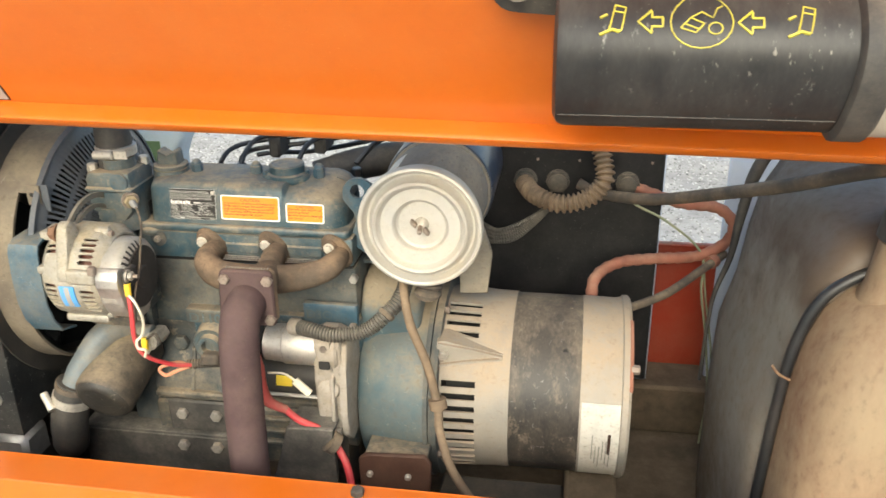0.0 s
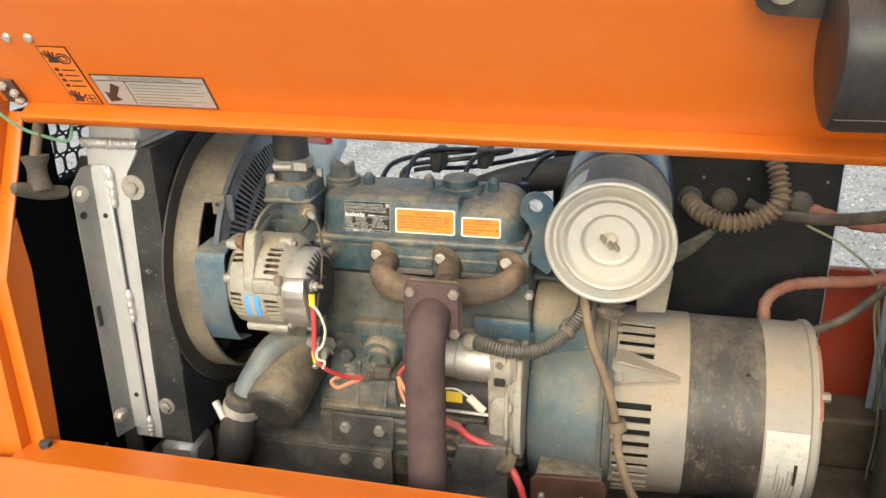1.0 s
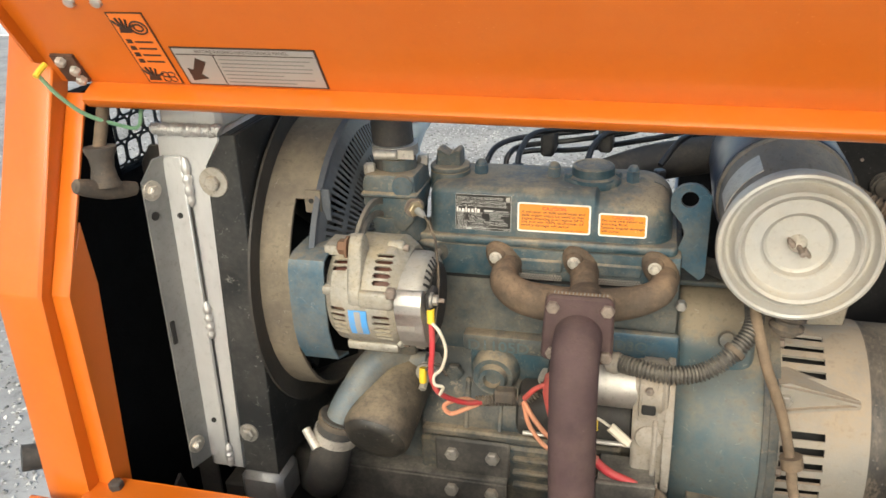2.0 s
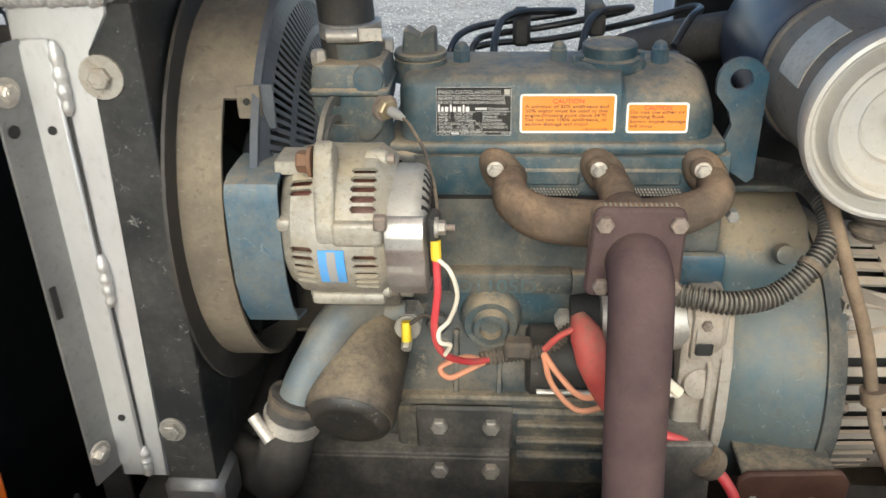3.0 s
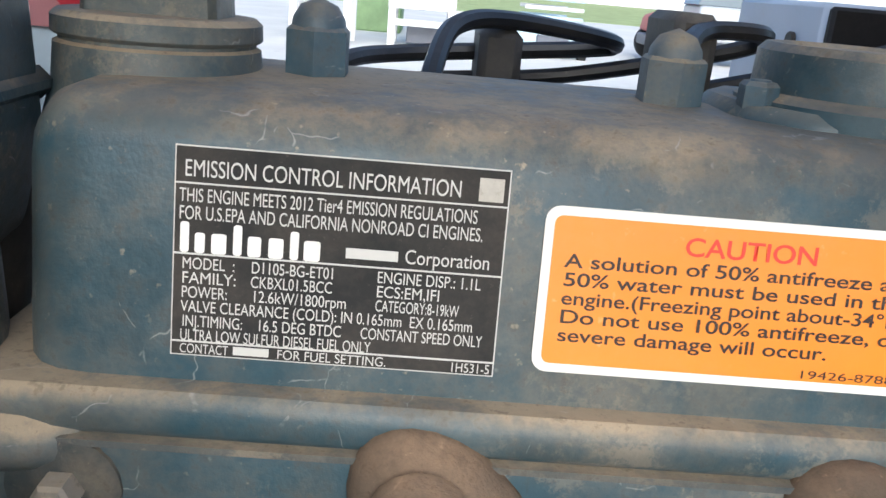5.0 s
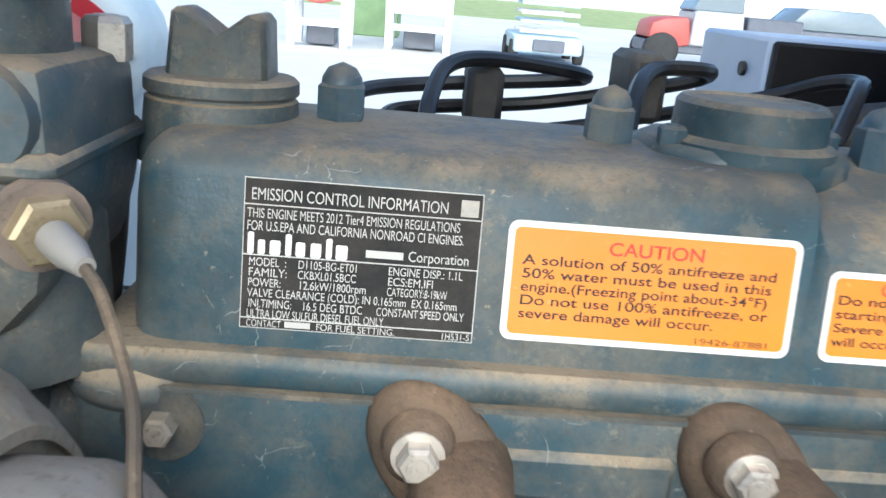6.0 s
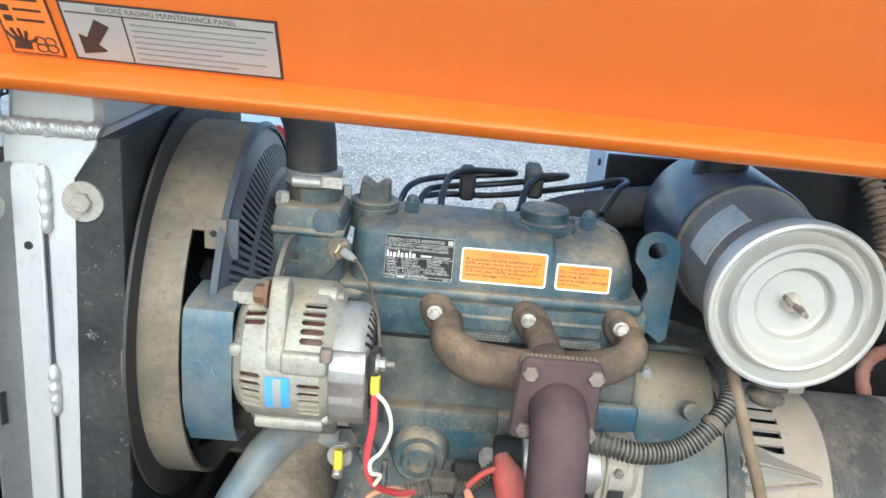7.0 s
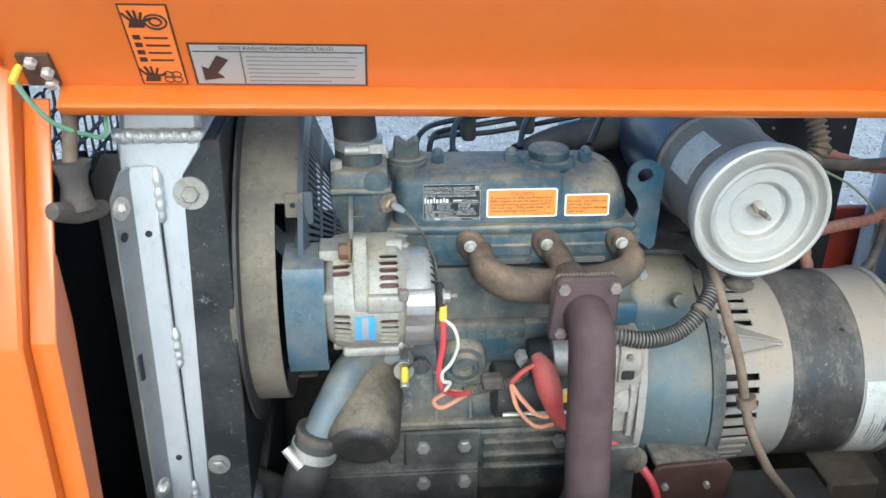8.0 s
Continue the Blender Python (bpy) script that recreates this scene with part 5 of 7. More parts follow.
for x in (-0.502, -0.4075, -0.314):
    bm = bmesh.new()
    bmesh.ops.create_uvsphere(bm, u_segments=24, v_segments=14, radius=1.0, matrix=Matrix.LocRotScale((x + 0.007, 1.040, 1.116), Matrix.Rotation(radians(-38), 3, "Y"), (0.0185, 0.0130, 0.0285)))
    part("port_flange", bm, rust_cast, man, smooth=180)
    part("bolt_boss", lathe((x, 1.03, 1.126), -Y, [(0, 0.0110), (0.006, 0.0100), (0.0085, 0.0075)], 18), rust_cast, man)
    bolt("manifold_bolt", (x, 1.0235, 1.1265), -Y, 0.0060, 0.0058, zinc, man, 0.0078)
bolt("manifold_bolt", (-0.281, 1.028, 1.080), -Y, 0.0065, 0.008, bright_steel, man)
part("outlet_flange", prism([(-0.423, 1.068), (-0.357, 1.068), (-0.352, 1.073), (-0.352, 1.139), (-0.357, 1.144), (-0.420, 1.144), (-0.425, 1.139), (-0.427, 1.073)], "y", 0.908, 0.914, 0.002), rust_cast, man)
exh = thing("exhaust_pipe", (-0.39, 0.86, 0.62), "purple-brown heat-stained exhaust down pipe with a bolted flange", "exhaust pipe")
part("flange", prism([(-0.424, 1.066), (-0.357, 1.066), (-0.352, 1.071), (-0.352, 1.140), (-0.357, 1.145), (-0.419, 1.145), (-0.424, 1.140), (-0.429, 1.071)], "y", 0.897, 0.9045, 0.0025), pipe_rust, exh)
bm = bmesh.new()
for k in range(15):
    x = -0.417 + 0.059 * (k + 0.5) / 15
    rod((x, 0.9040, 1.1452), (x, 0.9085, 1.1452), 0.0008, seg=6, bm=bm)
tagged(part("gasket_edge", bm, dull_steel, exh, "bright perforated gasket edge"), kind="stuff")
part("down_pipe", tube([(-0.388, 0.906, 1.099), (-0.388, 0.887, 1.099), (-0.388, 0.870, 1.091), (-0.388, 0.859, 1.068), (-0.3875, 0.852, 1.03), (-0.386, 0.844, 0.96), (-0.384, 0.837, 0.89), (-0.386, 0.84, 0.80), (-0.40, 0.86, 0.72), (-0.42, 0.90, 0.66), (-0.46, 0.95, 0.63)], 0.0255, 22, 8), pipe_rust, exh)
for x, z in ((-0.4155, 1.1325), (-0.3585, 1.1325), (-0.4155, 1.077), (-0.3585, 1.077)):
    bolt("flange_bolt", (x, 0.8975, z), -Y, 0.0073, 0.0062, dull_bolt, exh, 0.0)

# ---- charging alternator ----
AC = (0.947, 1.112)
alt = thing("alternator", (-0.61, 0.947, 1.05), "dusty cast-aluminium charging alternator with a blue label", "alternator")
aang = [-180 + 1.25 * k for k in range(289)]


def vents(ends, mids, first, counts):
    """Rounded cooling slots: the lowest edge of each run of slots in degrees, and how many, 7.5 degrees apart."""
    def open_cell(i, j):
        for a0, count in zip(first, counts):
            k = round((aang[min(j, 288)] - a0) / 1.25)
            if 0 <= k < 6 * count and ((i in mids and k % 6 < 4) or (i in ends and k % 6 in (1, 2))):
                return True
        return False
    return open_cell


part("front_frame", shell([-0.675, -0.671, -0.6645, -0.663, -0.647, -0.6455, -0.6385], aang, vents((2, 4), (3,), (-31.25, 41.25), (5, 2)), AC, [0.047, 0.0550, 0.0600, 0.0620, 0.0645, 0.065, 0.065], [0.043, 0.0515, 0.0565, 0.0585, 0.0610, 0.0615, 0.0615]), cast_alu, alt)
part("nose", lathe((-0.668, *AC), -X, [(-0.004, 0.05), (0.0, 0.046), (0.004, 0.03), (0.010, 0.026), (0.010, 0)], 28), cast_alu, alt)
part("nose_lug", box(-0.6755, -0.660, 0.890, 0.905, 1.125, 1.137, 0.004, seg=2), cast_alu, alt)
part("rear_frame", shell([-0.6385, -0.630, -0.615, -0.6135, -0.596, -0.5945, -0.588, -0.582], aang, vents((2, 4), (3,), (-37.5, 28.75), (5, 5)), AC, [0.065, 0.0645, 0.0645, 0.0645, 0.0645, 0.063, 0.0585, 0.053], [0.0615, 0.061, 0.061, 0.061, 0.061, 0.060, 0.056, 0.05]), cast_alu, alt)
part("rear_plate", lathe((-0.590, *AC), X, [(0, 0.048), (0, 0.059), (0.003, 0.057), (0.005, 0.050), (0.005, 0)], 40), cast_alu, alt)
part("winding", rod((-0.668, *AC), (-0.592, *AC), 0.052), copper, alt, "red-brown copper winding, darkened for the shade inside")
EC = (0.940, 1.1075)
part("end_shell", lathe((-0.588, *EC), X, [(0, 0.049), (0, 0.0535), (0.002, 0.0545), (0.021, 0.0545), (0.026, 0.0530), (0.0305, 0.0490), (0.0330, 0.043), (0.0340, 0.036), (0.0340, 0)], 44), cover_steel, alt, "dull steel rear cover")
STEP = ((28, 0.0545), (26, 0.0640), (21, 0.0672), (12, 0.0680), (3, 0.0668), (-4, 0.0640), (-12, 0.0622), (-22, 0.0628), (-36, 0.0642), (-50, 0.0648), (-64, 0.0640), (-80, 0.0622), (-92, 0.0605), (-95, 0.0545))
part("end_step", prism([(AC[0] - r * math.cos(radians(q)), AC[1] + r * math.sin(radians(q))) for q, r in STEP] + [(AC[0] - 0.047 * math.cos(radians(q)), AC[1] + 0.047 * math.sin(radians(q))) for q in (-95, -70, -45, -20, 0, 28)], "x", -0.5875, -0.5565, 0.0014, seg=2), bright_steel, alt, "brighter bulged lower band of the rear cover")
for k in range(6):
    q = radians(44 + 10 * k)
    e = Vector((0, -math.cos(q), math.sin(q)))
    p0 = Vector((-0.5553, *EC))
    # raised dark tube in place of a shaded slot
    part("shell_slot_shade", tube([p0 + e * 0.037 + X * 0.0005, p0 + e * 0.0445 - X * 0.0018, p0 + e * 0.0500 - X * 0.0052], 0.0025, 8, 3), shade_and_black, alt)
part("adjusting_ear", prism([(0.8812, 1.119), (0.8825, 1.135), (0.893, 1.162), (0.8985, 1.184), (0.903, 1.192), (0.911, 1.1960), (0.920, 1.192), (0.926, 1.184), (0.931, 1.165), (0.931, 1.119)], "x", -0.6425, -0.6265, 0.004, seg=2), cast_alu, alt)
part("body_pad", box(-0.629, -0.589, 0.8805, 0.900, 1.117, 1.138, 0.004, seg=3), cast_alu, alt)
part("base_flange", box(-0.656, -0.593, 0.9035, 0.985, 1.050, 1.062, 0.004, seg=2), cast_alu, alt)
lab = part("maker_label", shell([-0.6415, -0.634, -0.627, -0.6205], [-27, -21, -15, -9, -3, 2], lambda i, j: False, AC, 0.0662, 0.0640), label_blue, alt, "blue and white maker's label")
part("label_panel", shell([-0.6345, -0.6275], [-26, -21, -15, -9, -3, 1], lambda i, j: False, AC, 0.0665, 0.0655), label_silver, lab)
for q in (80, -58):
    y, z = AC[0] - 0.0625 * math.cos(radians(q)), AC[1] + 0.0605 * math.sin(radians(q))
    part("bolt_boss", rod((-0.608, y, z), (-0.588, y, z), 0.0072, 0.0072, 0.002, 14), cast_alu, alt)
part("side_clip", box(-0.595, -0.585, 0.8775, 0.887, 1.133, 1.145, 0.0015), dull_bolt, alt)
part("rear_well", lathe((-0.5545, *EC), X, [(0, 0.043), (0.0012, 0.042), (0.0012, 0.016), (0.004, 0.014), (0.004, 0)], 32), black_grime, alt, "dark rear face")
part("terminal_block", box(-0.5545, -0.545, 0.887, 0.915, 1.112, 1.138, 0.003), black_grime, alt, "black terminal block")
for x, y, z in ((-0.586, 0.9340, 1.1713), (-0.585, 0.9130, 1.0600)):
    part("through_bolt", rod((x - 0.008, y, z), (x + 0.003, y, z), 0.0042, seg=8), dull_bolt, alt)
bolt("output_nut", (-0.5475, 0.893, 1.130), X, 0.0062, 0.006, dull_steel, alt, 0.0085)
part("output_stud", rod((-0.55, 0.893, 1.130), (-0.5325, 0.893, 1.130), 0.0026, seg=10), dull_bolt, alt)
bolt("ear_bolt", (-0.645, 0.909, 1.179), -X, 0.009, 0.010, brown_steel, alt, 0.0125)
bm = bmesh.new()
arc = [(0.985 - 0.068 * math.cos(radians(q)), 1.133 + 0.060 * math.sin(radians(q))) for q in range(24, 150, 9)]
for side in (0.0075, -0.0075):
    ring = [(0.985 - (0.068 + side) * math.cos(radians(q)), 1.133 + (0.060 + side) * math.sin(radians(q))) for q in range(24, 150, 9)]
    prism([(y + 0.0032 * (y - 0.985) / 0.068, z + 0.0032 * (z - 1.133) / 0.06) for y, z in ring] + [(y - 0.0032 * (y - 0.985) / 0.068, z - 0.0032 * (z - 1.133) / 0.06) for y, z in ring[::-1]], "x", -0.646, -0.6415, 0, bm)
for y, z in (arc[0], arc[-1]):
    rod((-0.646, y, z), (-0.6415, y, z), 0.0088, seg=14, bm=bm)
part("adjuster_arm", bm, bracket_grey, alt, "curved slotted steel adjusting arm")
part("pulley", lathe((-0.715, *AC), X, [(0, 0.02), (0, 0.034), (0.006, 0.036), (0.014, 0.026), (0.022, 0.036), (0.028, 0.034), (0.04, 0.02)], 28), black_grime, alt)
part("pivot_bracket", box(-0.65, -0.585, 0.945, 1.04, 1.022, 1.048, 0.006, seg=2), lower_grime, alt)
part("pivot_bolt", rod((-0.668, 0.955, 1.037), (-0.575, 0.955, 1.037), 0.007, seg=10), zinc, alt)
harness = thing("alternator_leads", (-0.55, 0.885, 1.0), "red and white alternator leads with yellow sleeves", "wire")
part("red_lead", tube([(-0.5475, 0.888, 1.106), (-0.547, 0.886, 1.076), (-0.551, 0.89, 1.036), (-0.545, 0.90, 1.006), (-0.524, 0.93, 0.976), (-0.50, 0.957, 0.962)], 0.0032, 9), red_wire, harness)
part("white_lead", tube([(-0.547, 0.886, 1.106), (-0.536, 0.881, 1.097), (-0.531, 0.884, 1.073), (-0.538, 0.889, 1.047), (-0.547, 0.888, 1.036), (-0.546, 0.886, 1.026), (-0.538, 0.89, 1.021), (-0.543, 0.894, 1.008)], 0.0019, 8), white_wire, harness)
part("sleeve", rod((-0.5478, 0.8892, 1.1205), (-0.5475, 0.8875, 1.104), 0.0043, seg=12), yellow, harness, "yellow crimp sleeve")
part("loop_lead", tube([(-0.493, 0.96, 0.967), (-0.523, 0.94, 0.961), (-0.543, 0.938, 0.952), (-0.551, 0.94, 0.962), (-0.529, 0.95, 0.967), (-0.508, 0.95, 0.963)], 0.0028, 8), salmon, harness)
part("loom", tube([(-0.515, 0.95, 0.965), (-0.485, 0.957, 0.966), (-0.455, 0.958, 0.971), (-0.435, 0.965, 0.985), (-0.418, 0.972, 0.998)], 0.0065, 9, ridge=(0.004, 0.0016)), rubber_dusty, harness, "dusty corrugated loom")
part("connector", box(-0.492, -0.466, 0.948, 0.966, 0.966, 0.983, 0.003), rubber_dusty, harness)
part("salmon_lead", tube([(-0.456, 0.952, 0.971), (-0.447, 0.947, 0.940), (-0.425, 0.943, 0.915), (-0.405, 0.940, 0.918), (-0.392, 0.938, 0.93)], 0.0028, 8), salmon, harness)
part("salmon_lead", tube([(-0.456, 0.953, 0.972), (-0.441, 0.945, 0.952), (-0.420, 0.94, 0.932), (-0.396, 0.938, 0.936)], 0.003, 8), salmon, harness)
part("pink_lead", tube([(-0.455, 0.953, 0.975), (-0.442, 0.95, 0.992), (-0.425, 0.948, 1.004)], 0.0032, 8), red_boot, harness)
part("boot", tube([(-0.425, 0.962, 1.008), (-0.418, 0.948, 0.995), (-0.410, 0.940, 0.970), (-0.402, 0.938, 0.942), (-0.390, 0.938, 0.920), (-0.366, 0.94, 0.908)], 0.014, 14, 6, radii=[0.007, 0.0150, 0.0160, 0.0105, 0.0075, 0.006]), red_boot, harness, "red rubber terminal boot")
sw = thing("oil_pressure_switch", (-0.58, 0.985, 0.97), "oil pressure switch with a yellow sleeved lead", "switch")
part("body", lathe((-0.585, 1.02, 0.975), Vector((0, -1, 0.1)), [(0, 0.0125), (0.032, 0.0125), (0.034, 0.010), (0.040, 0.009)], 6), zinc, sw)
part("washer", lathe((-0.585, 0.982, 0.979), Vector((0, -1, 0.1)), [(0, 0.0125), (0.001, 0.0132), (0.003, 0.0132), (0.004, 0.012)], 20), dull_steel, sw)
part("stud", rod((-0.585, 0.980, 0.975), (-0.5855, 0.962, 0.966), 0.0052, seg=6), zinc, sw)
part("sleeve", tube([(-0.585, 0.966, 0.974), (-0.585, 0.967, 0.984), (-0.585, 0.969, 0.993)], 0.0048, 10, 3), yellow, sw, "yellow sleeve")
part("lead", tube([(-0.581, 0.967, 0.992), (-0.565, 0.965, 1.003), (-0.55, 0.95, 0.998)], 0.002, 7), rubber_dusty, sw)

# oil filter, lower coolant pipe
filt = thing("oil_filter", (-0.625, 0.96, 0.88), "dusty black spin-on oil filter with a domed end", "oil filter")
fa, fb = Vector((-0.628, 1.022, 0.958)), Vector((-0.638, 0.922, 0.914))
fd = (fb - fa).normalized()
fl = (fb - fa).length
part("can", lathe(fa, fd, [(0, 0.040), (0.006, 0.0445), (fl - 0.010, 0.0445), (fl - 0.004, 0.0440), (fl, 0.0425), (fl + 0.001, 0.0415)], 36), filter_black, filt)
part("end_dome", lathe(fb, fd, [(-0.002, 0.0420), (0.004, 0.0395), (0.0075, 0.034), (0.009, 0.030), (0.0085, 0.028), (0.0105, 0.02), (0.011, 0.0)], 36), filter_end, filt, "scratched black end")
low = thing("lower_radiator_hose", (-0.70, 0.95, 0.80), "blue-grey coolant inlet pipe joined to a black hose by a clamp", "hose")
part("inlet_tube", tube([(-0.618, 1.01, 0.986), (-0.638, 0.987, 0.996), (-0.655, 0.968, 0.986), (-0.670, 0.953, 0.962), (-0.684, 0.942, 0.936), (-0.697, 0.934, 0.900)], 0.0195, 18), tube_blue, low)
part("bypass_pipe", rod((-0.642, 1.0, 0.984), (-0.588, 1.0, 0.986), 0.0105, seg=18), tube_blue, low)
part("pipe_collar", lathe((-0.646, 0.995, 0.980), X, [(0, 0.016), (0.001, 0.0185), (0.006, 0.0185), (0.007, 0.016)], 20), tube_blue, low)
part("pipe_flange", box(-0.655, -0.61, 1.0, 1.03, 0.97, 1.005, 0.006), lower_grime, low)
part("hose", tube([(-0.6885, 0.939, 0.926), (-0.6995, 0.933, 0.893), (-0.710, 0.935, 0.855), (-0.725, 0.950, 0.815), (-0.75, 0.98, 0.79), (-0.80, 1.02, 0.785)], 0.0265, 18), rubber, low)
cl = part("clamp_band", lathe((-0.6945, 0.936, 0.908), Vector((-0.3, -0.1, -1)), [(0, 0.0272), (0, 0.0288), (0.013, 0.0288), (0.013, 0.0272)], 30), zinc, low, "worm-drive hose clamp")
part("clamp_screw", rod((-0.729, 0.918, 0.917), (-0.711, 0.905, 0.898), 0.006, seg=10), zinc, cl)
part("clamp_band", lathe((-0.6885, 0.939, 0.926), Vector((-0.3, -0.1, -1)), [(0, 0.0272), (0, 0.0285), (0.008, 0.0285), (0.008, 0.0272)], 30), rubber_dusty, low)

# ---- starter ----
st = thing("starter_motor", (-0.36, 1.0, 0.87), "dusty aluminium starter motor with a silver solenoid", "starter motor")
part("solenoid", lathe((-0.405, 0.985, 0.992), X, [(0, 0.018), (0.003, 0.026), (0.03, 0.028), (0.032, 0.030), (0.075, 0.030), (0.082, 0.027), (0.09, 0.027)], 30), bright_steel, st, "dusty silver solenoid")
part("solenoid_cap", lathe((-0.43, 0.985, 0.992), X, [(0, 0.020), (0.025, 0.024), (0.026, 0.02)], 20), shade_and_black, st)
part("motor", lathe((-0.47, 1.01, 0.925), X, [(0, 0.03), (0.004, 0.036), (0.14, 0.036), (0.144, 0.03)], 30), black_grime, st, "black motor body")
part("motor_label", shell([-0.392, -0.368], [2, 8, 14, 20, 26], lambda i, j: False, (1.01, 0.925), 0.0372, 0.0355), yellow, st, "yellow label")
part("gear_cover", lathe((-0.322, 0.985, 0.992), X, [(0, 0.026), (0.004, 0.0335), (0.026, 0.0335), (0.03, 0.03)], 24), starter_cast, st)
part("nose_casting", prism([(0.962, 0.866), (0.960, 0.95), (0.957, 1.005), (0.966, 1.02), (1.0, 1.02), (1.06, 0.98), (1.06, 0.86), (1.0, 0.855)], "x", -0.328, -0.288, 0.006, seg=2), starter_cast, st)
part("solenoid_flange", prism([(0.953, 0.965), (0.953, 1.012), (0.962, 1.022), (1.0, 1.022), (1.0, 0.96)], "x", -0.322, -0.30, 0.004, seg=2), starter_cast, st)
part("casting_lump", lathe((-0.308, 0.965, 0.935), Vector((0, -1, 0.2)), [(0, 0.018), (0.010, 0.015), (0.012, 0.008), (0.012, 0)], 16), starter_cast, st)
part("casting_rib", prism([(0.952, 0.885), (0.948, 0.89), (0.95, 0.958), (0.962, 0.962), (0.962, 0.88)], "x", -0.304, -0.298, 0.0015), starter_cast, st)
bolt("cover_screw", (-0.31, 0.953, 1.005), -Y, 0.005, 0.005, dull_bolt, st)
# proud dark box painted as the shade of a recess
part("recess_shade", box(-0.318, -0.302, 0.9515, 0.954, 0.972, 0.986, 0.002), shade_and_black, st)
part("mount_flange", prism([(0.955, 0.862), (0.952, 0.90), (0.957, 0.96), (0.968, 1.005), (1.07, 1.01), (1.07, 0.84), (0.98, 0.838)], "x", -0.291, -0.281, 0.003, seg=2), starter_cast, st)
part("tie_rod", rod((-0.46, 0.972, 0.912), (-0.325, 0.972, 0.912), 0.003, seg=8), bright_steel, st)
bolt("starter_bolt", (-0.296, 0.953, 0.862), -X, 0.011, 0.012, zinc, st)
part("plug", tube([(-0.352, 0.945, 0.955), (-0.342, 0.942, 0.948), (-0.330, 0.940, 0.938)], 0.006, 8, 4), white_wire, st, "white plug on a short lead")
part("plug_lead", tube([(-0.352, 0.945, 0.955), (-0.37, 0.95, 0.962), (-0.395, 0.955, 0.958)], 0.0016, 6, 4), white_wire, st)
cab = thing("starter_cable", (-0.33, 0.93, 0.83), "thick red battery cable clipped beside the starter", "cable")
part("cable", tube([(-0.372, 0.940, 0.912), (-0.350, 0.941, 0.892), (-0.318, 0.936, 0.882), (-0.296, 0.93, 0.866), (-0.272, 0.91, 0.835), (-0.26, 0.89, 0.77), (-0.255, 0.88, 0.70)], 0.0054, 10), red_wire, cab)
part("clip", lathe((-0.302, 0.926, 0.872), Vector((1, 0.3, -0.9)), [(0, 0.0135), (0, 0.0165), (0.012, 0.0165), (0.012, 0.0135)], 20), rubber_dusty, cab)
loom2 = thing("starter_conduit", (-0.25, 0.97, 1.02), "black corrugated conduit along the bell housing", "conduit")
part("conduit", tube([(-0.345, 0.965, 1.03), (-0.323, 0.955, 1.032), (-0.291, 0.952, 1.029), (-0.253, 0.96, 1.033), (-0.224, 0.97, 1.054), (-0.204, 0.99, 1.078), (-0.203, 1.02, 1.096), (-0.214, 1.055, 1.104), (-0.235, 1.09, 1.10), (-0.26, 1.13, 1.09)], 0.0095, 12, 8, ridge=(0.0042, 0.003)), conduit_black, loom2)

part("tie", lathe((-0.224, 0.97, 1.054), Vector((0.7, 0.5, 0.75)), [(0, 0.0105), (0, 0.0125), (0.006, 0.0125), (0.006, 0.0105)], 18), rubber_dusty, loom2, "dusty cable tie")
part("end_fitting", lathe((-0.345, 0.965, 1.03), Vector((-1, 0.3, -0.1)), [(0, 0.0115), (0.004, 0.013), (0.014, 0.012), (0.018, 0.008)], 14), starter_cast, loom2)

# ---- generator end ----
GC = (1.138, 0.867)
bell = thing("bell_housing", (-0.23, 1.138, 0.72), "blue bell housing with tan dust on top", "bell housing")
part("bell", lathe((-0.284, *GC), X, [(0, 0.125), (0.006, 0.138), (0.03, 0.150), (0.085, 0.157), (0.108, 0.158), (0.112, 0.155)], 56), teal_bell, bell)
part("upper_case", prism([(1.04, 0.95), (1.045, 1.02), (1.075, 1.058), (1.12, 1.066), (1.20, 1.066), (1.25, 1.03), (1.25, 0.9)], "x", -0.282, -0.19, 0.012, seg=3), teal_bell, bell)
part("rim", lathe((-0.178, *GC), X, [(0, 0.158), (0, 0.163), (0.007, 0.163), (0.007, 0.158)], 56), block_grime, bell)
part("case_boss", lathe((-0.225, 1.035, 1.035), Vector((0, -1, 0.4)), [(0, 0.0105), (0.010, 0.009), (0.011, 0)], 16), teal_bell, bell)
part("foot_bracket", prism([(-0.264, 0.790), (-0.160, 0.785), (-0.158, 0.838), (-0.168, 0.851), (-0.255, 0.846), (-0.264, 0.838)], "y", 0.935, 0.943, 0.002), foot_brown, bell, "brown painted foot bracket")
part("foot_shelf", box(-0.258, -0.166, 0.9435, 1.03, 0.832, 0.840, 0.002), lower_grime, bell)
for x in (-0.2475, -0.1915):
    bolt("foot_bolt", (x, 0.934, 0.815), -Y, 0.005, 0.005, zinc, bell)
gen = thing("electric_generator", (-0.02, 1.138, 0.73), "grey generator head with cooling slots and a scuffed black stator band", "generator")
part("adapter", lathe((-0.172, *GC), X, [(0, 0.150), (0.002, 0.159), (0.013, 0.159), (0.014, 0.141)], 56), block_grime, gen, "dark mounting flange")
for q in (70, 40, 8, -22):
    bolt("flange_bolt", (-0.1585, GC[0] - 0.150 * math.cos(radians(q)), GC[1] + 0.150 * math.sin(radians(q))), X, 0.006, 0.006, dull_bolt, gen)
sang = [-100 + 1.9 * k for k in range(101)]


def slots(i, j):
    a = sang[min(j, 100)]
    band = (-62 < a < 29) or (49 < a < 84)
    return i == 1 and band and j % 4 in (1, 2)


